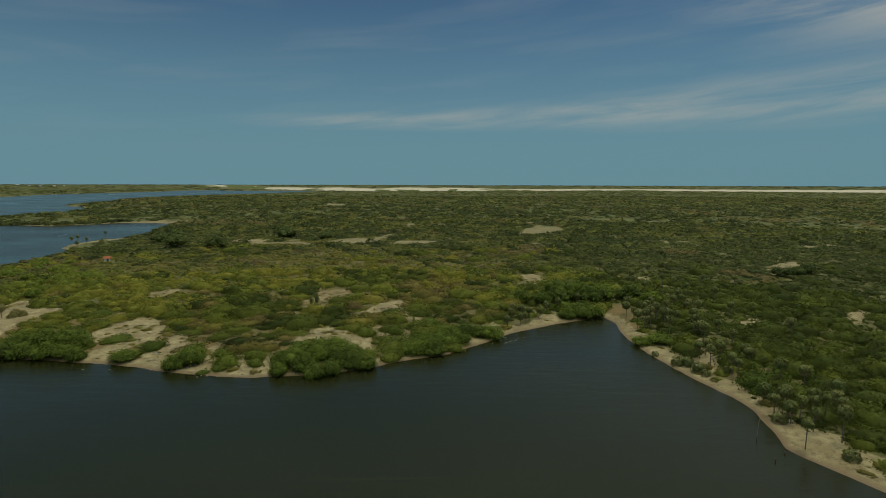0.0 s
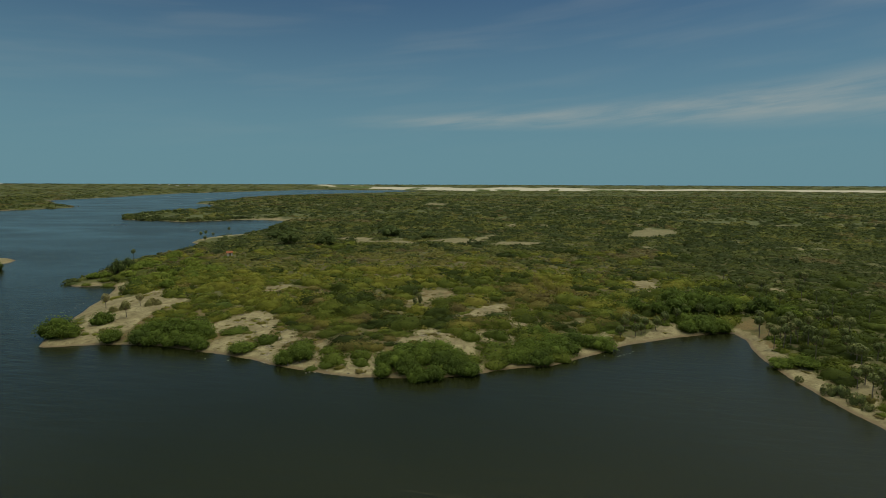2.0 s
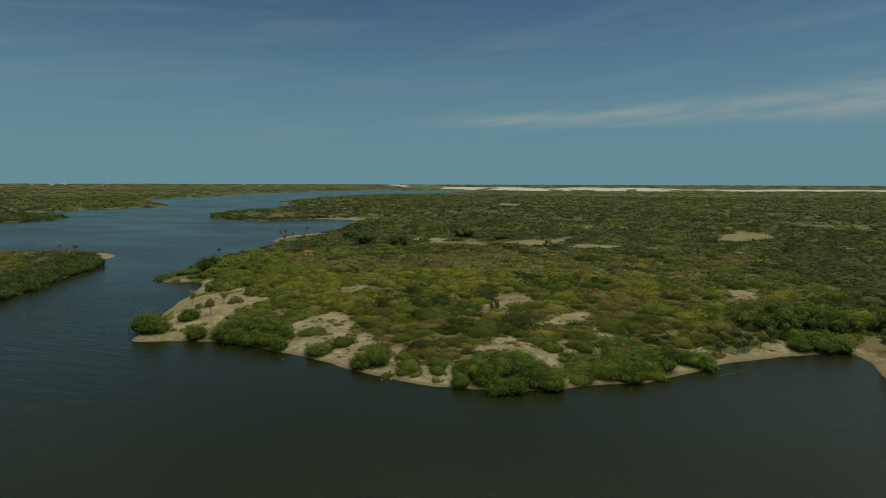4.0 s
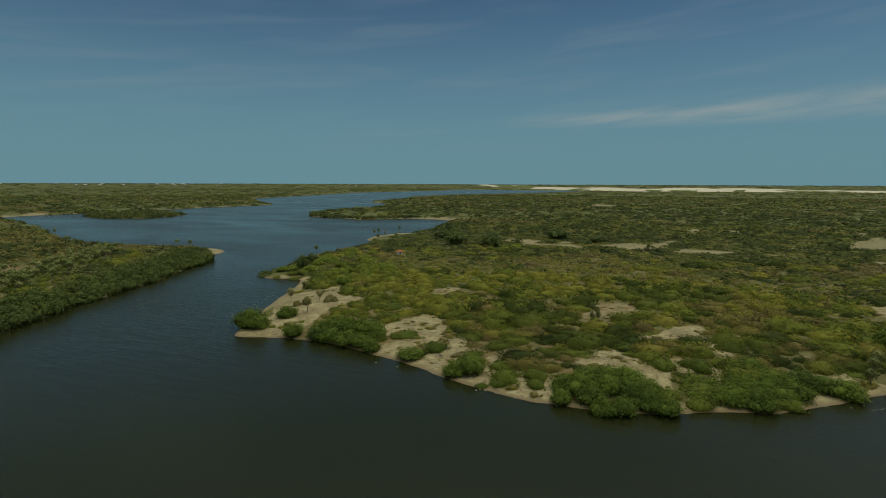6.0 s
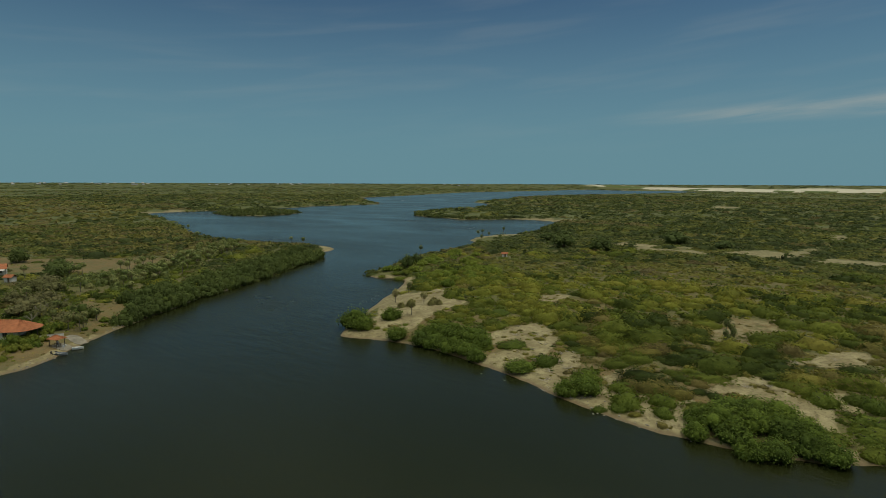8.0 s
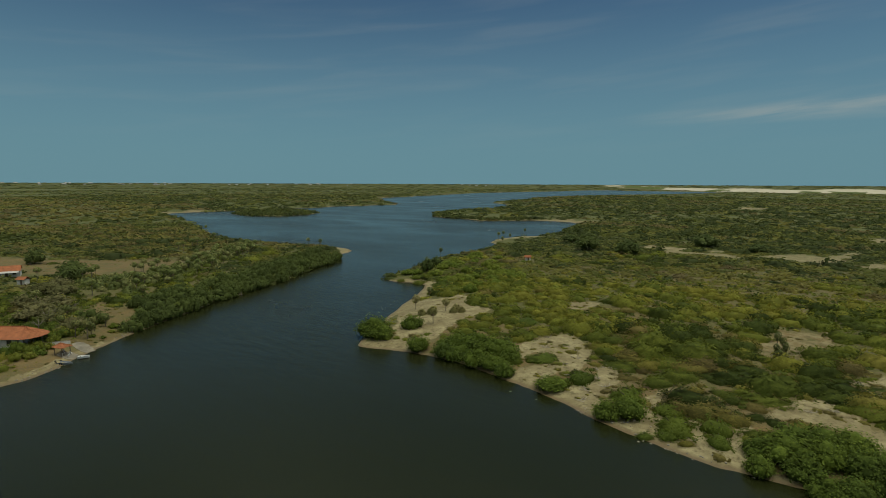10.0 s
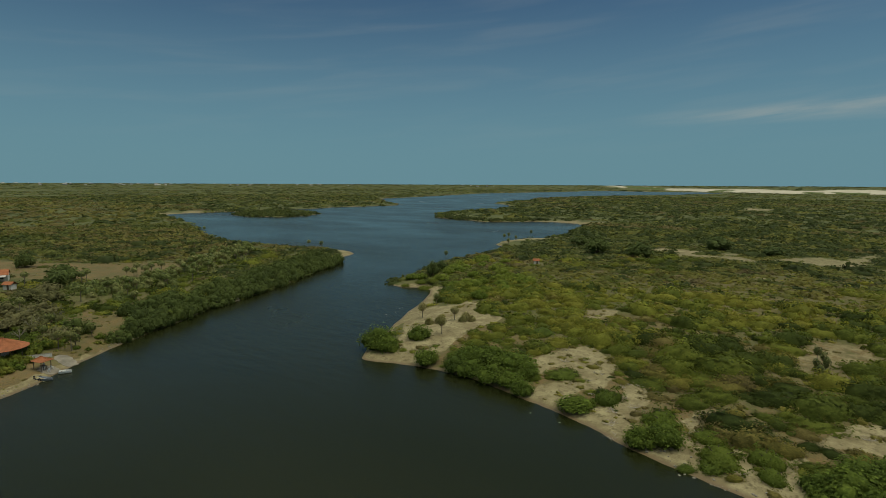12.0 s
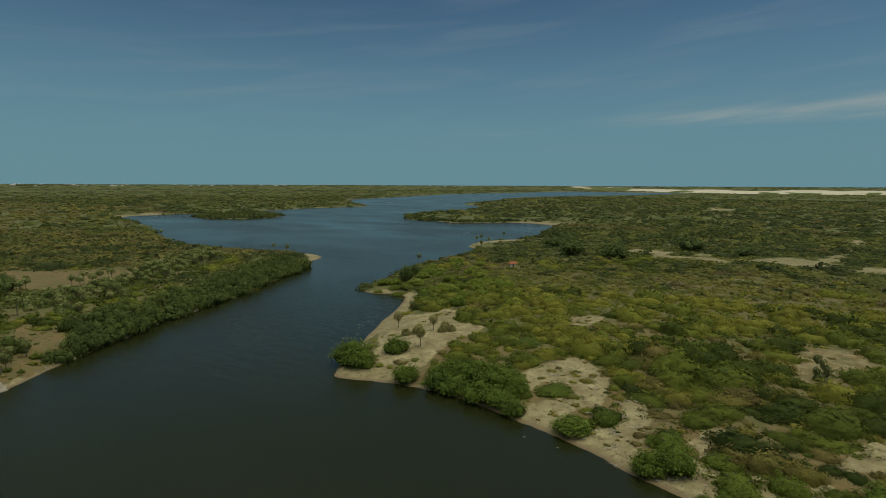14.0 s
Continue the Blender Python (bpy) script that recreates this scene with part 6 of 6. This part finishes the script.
def hull_mesh(bm, length, beam, depth, rocker=0.12, flare=0.25):
    """A small open boat: outer skin, gunwale and inner skin."""
    n, rows = 10, []
    for k in range(n + 1):
        s = k / n
        half = beam / 2 * (1 - max(0.0, (s - 0.55) / 0.45) ** 2.2) * (0.86 + 0.14 * math.sin(math.pi * min(1, s * 1.4)))
        keel = rocker * max(0.0, (s - 0.6) / 0.4) ** 2
        x = (s - 0.5) * length
        rows.append([(x, -half, depth + keel * 0.6), (x, -half * (1 - flare), keel + depth * 0.25), (x, 0, keel), (x, half * (1 - flare), keel + depth * 0.25), (x, half, depth + keel * 0.6),
                     (x, half * 0.9, depth + keel * 0.6), (x, half * (0.9 - flare), keel + depth * 0.34), (x, -half * (0.9 - flare), keel + depth * 0.34), (x, -half * 0.9, depth + keel * 0.6)])
    made = [[bm.verts.new(p) for p in r] for r in rows]
    for lo, hi in zip(made, made[1:]):
        for s in range(9):
            bm.faces.new((lo[s], hi[s], hi[(s + 1) % 9], lo[(s + 1) % 9]))
    bm.faces.new(made[0])
    return bm


def white_boat(x, y, turn):
    top = holder("rowing_boat", "small white rowing boat drawn up on the shore", "boat")
    part("hull", hull_mesh(bmesh.new(), 2.4, 1.3, 0.65), M_HULL, top)
    for sx in (-0.8, 0.1):
        part("thwart", box(bmesh.new(), sx - 0.12, sx + 0.12, -0.5, 0.5, 0.44, 0.49), M_WOOD, top)
    part("transom", box(bmesh.new(), -1.23, -1.17, -0.50, 0.50, 0.12, 0.67), M_HULL, top)
    return at_place(top, x, y, turn, z=max(ground_at(x, y), 0.0) - 0.05)


def grey_boat(x, y, turn):
    top = holder("motor_boat", "grey open motor boat with round tyres, moored at the shore", "boat")
    part("hull", hull_mesh(bmesh.new(), 4.2, 1.6, 0.6), M_ALU, top)
    for sx in (-1.0, 0.3):
        part("thwart", box(bmesh.new(), sx - 0.14, sx + 0.14, -0.62, 0.62, 0.40, 0.45), M_ALU, top)
    for sx, sy in ((-1.4, -0.78), (-0.2, -0.86), (-1.4, 0.78)):
        bm = bmesh.new()
        pts = [(sx + 0.28 * math.cos(a), sy, 0.45 + 0.28 * math.sin(a)) for a in [2 * math.pi * k / 12 for k in range(13)]]
        tube(bm, pts, [0.09] * 13, 6)
        part("tyre", bm, M_DARKPLASTIC, top, "black rubber tyre fender")
    part("outboard", box(bmesh.new(), -2.3, -2.0, -0.15, 0.15, 0.2, 0.95, 0.04), M_DARKPLASTIC, top, "black outboard motor")
    return at_place(top, x, y, turn, z=-0.15)


def stone(seed):
    rng = random.Random(seed)
    bm = bmesh.new()
    bmesh.ops.create_icosphere(bm, subdivisions=1, radius=0.5)
    for v in bm.verts:
        v.co *= rng.uniform(0.75, 1.15)
        v.co.z *= 0.65
    ob = part("stone", bm, M_STONE)
    return tagged(ob, "pale rough shore stone half sunk in sand", "stone", "shore stones")


def build_stones():
    rng = random.Random(5)
    protos = [stone(k) for k in range(4)]
    spots = []
    for (x0, y0, x1, y1, n, spread) in ((-164.2, 54.0, -168.3, 62.8, 34, 0.7), (-183.5, 79.0, -186.5, 84.0, 12, 0.6), (-44, 114.2, -54, 115.3, 16, 0.7), (-176.0, 70.6, -179.0, 74.5, 8, 0.4), (-153.5, 150, -168, 181, 16, 0.9), (-52, 116.2, -62, 118.6, 22, 0.8), (-36, 115.0, -44, 114.6, 10, 0.6)):
        for _ in range(n):
            s = rng.random()
            spots.append((x0 + (x1 - x0) * s + rng.gauss(-0.3, spread), y0 + (y1 - y0) * s + rng.gauss(0.2, spread)))
    first = {}
    for k, (x, y) in enumerate(spots):
        r = rng.uniform(0.2, 0.6)
        m = Matrix.Translation((x, y, max(ground_at(x, y), -0.1) + 0.05 * r)) @ Matrix.Rotation(rng.uniform(0, 6.28), 4, "Z") @ Matrix.Diagonal((r, r * rng.uniform(0.7, 1.2), r, 1))
        if k % 4 in first:
            copy_thing(protos[k % 4], m)
        else:
            first[k % 4] = m
    for k, m in first.items():
        protos[k].matrix_basis = m


def stake(x, y, height, lean):
    top = holder("mooring_stake", "thin pale wooden stake standing in the water", "stake", "stakes in the water")
    bm = bmesh.new()
    tube(bm, [(0, 0, -1.5), (lean * 0.5, 0, height / 2), (lean, 0, height)], [0.045, 0.04, 0.03], 6)
    part("pole", bm, M_DEADWOOD, top)
    bm = bmesh.new()
    tube(bm, [(0, 0, -1.0), (0.01, 0, 0.45)], [0.11, 0.10], 8)
    part("footing", bm, M_BARK, top, "dark wet footing")
    top.matrix_basis = pose(x, y, 0)


def lily_patch(seed):
    rng = random.Random(seed)
    bm = bmesh.new()
    for k in range(5):
        cx, cy, r = rng.uniform(-0.4, 0.4), rng.uniform(-0.25, 0.25), rng.uniform(0.14, 0.26)
        ring = [bm.verts.new((cx + r * math.cos(a), cy + r * math.sin(a), 0.02 + 0.012 * k + (0.05 if j % 3 == 0 else 0))) for j, a in enumerate([2 * math.pi * (j + 0.4) / 10 for j in range(9)])]
        hub = bm.verts.new((cx, cy, 0.015 + 0.012 * k))
        for p, q in zip(ring, ring[1:]):
            bm.faces.new((hub, p, q))
    ob = part("water_lilies", bm, M_LILY)
    return tagged(ob, "small patch of pale floating water lily leaves", "water plant", "floating leaves")


def build_lilies():
    rng = random.Random(9)
    proto = lily_patch(1)
    spots = [(9.1, 137.2), (13.2, 139), (15.6, 141.4), (16.4, 138.9), (17.1, 139.8), (18, 140.6), (18.7, 141.6), (19.7, 142), (20.8, 144), (22.4, 144.6), (17.4, 144.4), (-81.7, 117.9), (-75.6, 117.8)]
    for x, y in spots[1:]:
        copy_thing(proto, sized(x, y, 0.0, rng.uniform(0.35, 0.65), 1.0, rng.uniform(0, 6.28)))
    proto.matrix_basis = sized(*spots[0], 0.0, 0.6, 1.0, 0.4)


def bare_tree(x, y, seed, size):
    """A leafless tree with pale forked branches."""
    rng = random.Random(seed)
    top = holder("bare_tree", "leafless pale grey tree with forked branches", "tree", "bare trees")
    bm = bmesh.new()
    tube(bm, [(0, 0, -0.3), (0.1, 0.05, 1.0), (0.05, 0.1, 1.8)], [0.16, 0.13, 0.10], 6)
    part("trunk", bm, M_DRYWOOD, top)
    for k in range(6):
        a = k * 1.05 + rng.uniform(-0.3, 0.3)
        out, up = rng.uniform(1.2, 2.2), rng.uniform(1.2, 2.4)
        bm = bmesh.new()
        mid = (0.5 * out * math.cos(a), 0.5 * out * math.sin(a), 1.7 + 0.45 * up)
        tube(bm, [(0.05, 0.1, 1.7), mid, (out * math.cos(a), out * math.sin(a), 1.7 + up)], [0.08, 0.055, 0.02], 5)
        for j in range(3):
            b = a + rng.uniform(-0.9, 0.9)
            tube(bm, [mid, (mid[0] + 0.8 * math.cos(b), mid[1] + 0.8 * math.sin(b), mid[2] + rng.uniform(0.2, 0.9))], [0.04, 0.012], 4)
        part("branch", bm, M_DRYWOOD, top)
    top.matrix_basis = sized(x, y, ground_at(x, y), size, size, rng.uniform(0, 6))


def dead_branches(seed):
    """A tangle of bleached fallen branches lying on the sand."""
    rng = random.Random(seed)
    bm = bmesh.new()
    for k in range(9):
        a, reach = rng.uniform(0, 6.28), rng.uniform(0.5, 1.5)
        x, y = rng.uniform(-0.5, 0.5), rng.uniform(-0.5, 0.5)
        mid = (x + 0.5 * reach * math.cos(a), y + 0.5 * reach * math.sin(a), rng.uniform(0.15, 0.5))
        tip = (x + reach * math.cos(a + 0.3), y + reach * math.sin(a + 0.3), rng.uniform(0.05, 0.7))
        tube(bm, [(x, y, -0.05), mid, tip], [0.06, 0.04, 0.015], 4)
        tube(bm, [mid, (mid[0] + 0.4 * math.cos(a - 0.8), mid[1] + 0.4 * math.sin(a - 0.8), mid[2] + rng.uniform(-0.1, 0.3))], [0.03, 0.01], 3)
    return tagged(part("dead_branches", bm, M_DEADWOOD), "bleached tangle of dead branches lying on sand", "driftwood", "dead branches on the sand")


def build_dead_branches():
    rng = random.Random(77)
    protos = [dead_branches(300 + k) for k in range(3)]
    spots = [(-70, 133), (-69, 126.5), (-78.5, 141), (-66.8, 130), (-81, 145), (-60.5, 121), (-72, 137.5), (-68, 122), (-84, 147), (-88, 143), (-79, 136), (-66, 118.5), (-57, 119.5), (-55.5, 126), (-47, 118.5), (-91, 150), (-75, 131), (-70.5, 140), (-33, 140), (-30, 143), (-20, 172), (-27, 163)]
    for k, (x, y) in enumerate(spots):
        m = sized(x, y, ground_at(x, y), rng.uniform(0.7, 1.3), rng.uniform(0.6, 1.0), rng.uniform(0, 6.28))
        if k < 3:
            protos[k].matrix_basis = m
        else:
            copy_thing(protos[k % 3], m)


def fence(x0, y0, x1, y1, n):
    top = holder("post_fence", "row of short grey wooden fence posts in the grass", "fence")
    top.matrix_basis = pose(x0, y0, ground_at(x0, y0))
    for k in range(n):
        s = k / (n - 1)
        dz = ground_at(x0 + (x1 - x0) * s, y0 + (y1 - y0) * s) - ground_at(x0, y0)
        p = part("post", box(bmesh.new(), -0.08, 0.08, -0.08, 0.08, -0.4, 1.2, 0.02), M_DEADWOOD, top)
        p.matrix_basis = pose((x1 - x0) * s, (y1 - y0) * s, dz)
    return top


def far_building(az, dist, wide, high, deep):
    """A far white building of the town on the horizon."""
    top = holder("town_building", "far pale building of the town on the horizon", "building", "town on the horizon")
    part("wall", box(bmesh.new(), -wide / 2, wide / 2, -deep / 2, deep / 2, -14, high), M_FARWALL, top)
    bm = bmesh.new()
    v = [bm.verts.new(p) for p in ((-wide / 2 - 0.6, -deep / 2 - 0.6, high), (wide / 2 + 0.6, -deep / 2 - 0.6, high), (wide / 2 + 0.6, deep / 2 + 0.6, high), (-wide / 2 - 0.6, deep / 2 + 0.6, high), (-wide / 2, 0, high + 2.5), (wide / 2, 0, high + 2.5))]
    for f in ((0, 1, 5, 4), (2, 3, 4, 5), (0, 4, 3), (1, 2, 5), (3, 2, 1, 0)):
        bm.faces.new([v[i] for i in f])
    part("roof", bm, M_FARROOF, top)
    x, y = -20 - dist * math.sin(radians(az)), 20 + dist * math.cos(radians(az))
    at_place(top, x, y, az, 3.0)


def build_left_bank():
    slab("terrace", "pale concrete terrace floor by the shelter", -175.0, 66.0, 18, 4.9, 3.5, 0.10)
    slab("boat_ramp", "pale concrete yard sloping to the water", -179.3, 70.4, 6, 7.4, 3.4, 0.06)
    shelter(-175.9, 65.1, 20)
    garden_table(-175.8, 65.2, 20)
    chair = garden_chair()
    for dx, dy, t in ((-0.3, 0.75, 200), (1.2, -0.2, 290), (-1.6, -0.5, 60)):
        copy_thing(chair, pose(-174.9 + dx, 65.9 + dy, ground_at(-174.9 + dx, 65.9 + dy) + 0.14, 0, 0, t))
    chair.matrix_basis = pose(-175.2, 65.0, ground_at(-175.2, 65.0) + 0.14, 0, 0, 10)
    low_wall(-184.7, 63.7, -182.6, 68.6)
    low_wall(-188.6, 59.6, -186.4, 63.0)
    round_house(-190.6, 58.2, 41)
    gable_house(-305.0, 80.0, 74)
    hut(-280.0, 80.0, 35, "small hut with an orange tile roof among trees")
    hut(-165.4, 262.5, 30, "small hut with an orange tile roof among the scrub", 0.85)
    fence(-160.5, 264.5, -149.0, 272.0, 6)
    white_boat(-171.6, 68.3, 62)
    grey_boat(-170.3, 63.9, 36)
    rng = np.random.default_rng(31)
    garden = [plant("garden_bush", "leafy green garden bush beside the house", "bush", "garden bushes", crown_arrays(560 + k, 6, 260, 0.085, 0.9), M_BUSH, 90 + k) for k in range(3)]
    rows = []
    for x, y, r, h in ((-183.4, 57.4, 2.4, 3.2), (-176.6, 58.7, 1.6, 1.8), (-179.9, 61, 1.8, 2.2), (-181.6, 64.2, 1.5, 2.0), (-176.7, 56.2, 1.8, 2.2), (-194.9, 68.2, 2.6, 3.4), (-189.6, 68.6, 2.2, 2.8), (-181, 55, 2.0, 2.6), (-199, 71.5, 2.6, 3.4), (-203.5, 75.8, 2.8, 3.4), (-202.5, 71, 2.4, 3.0), (-196, 64, 2.2, 3.0), (-186, 74.5, 1.0, 1.2), (-191.5, 72.5, 1.6, 2.0), (-184.6, 61.4, 1.8, 2.4), (-185.6, 64.6, 1.6, 2.2), (-181.8, 59.4, 1.6, 2.0), (-187.0, 66.6, 1.5, 2.0), (-162.6, 258.6, 1.8, 1.6), (-164.8, 257.2, 1.6, 1.4), (-191.5, 81.5, 1.6, 1.8), (-188.0, 80.0, 1.1, 1.1), (-194.5, 76.0, 1.8, 2.0), (-184.5, 76.5, 0.9, 0.9), (-185.1, 59.4, 1.9, 2.3), (-183.6, 61.7, 1.8, 2.2), (-177.8, 58.5, 1.4, 1.5), (-177.8, 61.5, 1.2, 1.2), (-187.6, 62.8, 2.0, 2.8), (-189.5, 65.5, 2.0, 2.6)):
        rows.append((x, y, ground_at(x, y) - 0.15, r, h, rng.uniform(0, 6.28), len(rows) % 3))
    place_copies(garden, rows, rng)
    for x, y, seed, s in ((-206, 70, 1, 1.15), (-211, 77, 2, 1.1), (-199, 66, 3, 1.0), (-222, 72, 4, 1.1)):
        bare_tree(x, y, seed, s)


build_left_bank()
build_stones()
stake(52.2, 85.1, 3.6, 0.25)
stake(53.8, 80.2, 0.5, 0.05)
stake(51.0, 78.0, 0.4, 0.05)
build_lilies()
build_dead_branches()
TOWN = random.Random(41)
for az, wide, high in [(TOWN.uniform(49, 82), TOWN.uniform(10, 26), TOWN.uniform(4, 9)) for _ in range(20)]:
    far_building(az, 4350 + TOWN.uniform(0, 300), wide, high * 0.27, 12)
for az, wide, high in ((77.5, 6, 18), (75.0, 55, 7), (74.6, 26, 9), (73.5, 30, 5), (71.2, 22, 5), (70.0, 34, 5), (67.9, 80, 6), (67.2, 30, 8), (63.0, 18, 5), (60.9, 44, 6), (59.8, 36, 5), (58.0, 30, 6), (55.2, 36, 5), (52.9, 24, 5), (50.1, 18, 4), (38.1, 40, 6), (37.3, 30, 5), (36.6, 44, 6), (35.6, 30, 5), (34.9, 18, 5)):
    far_building(az, 4450 + 150 * math.sin(az * 7), wide * 0.5, high * 0.27, 16)
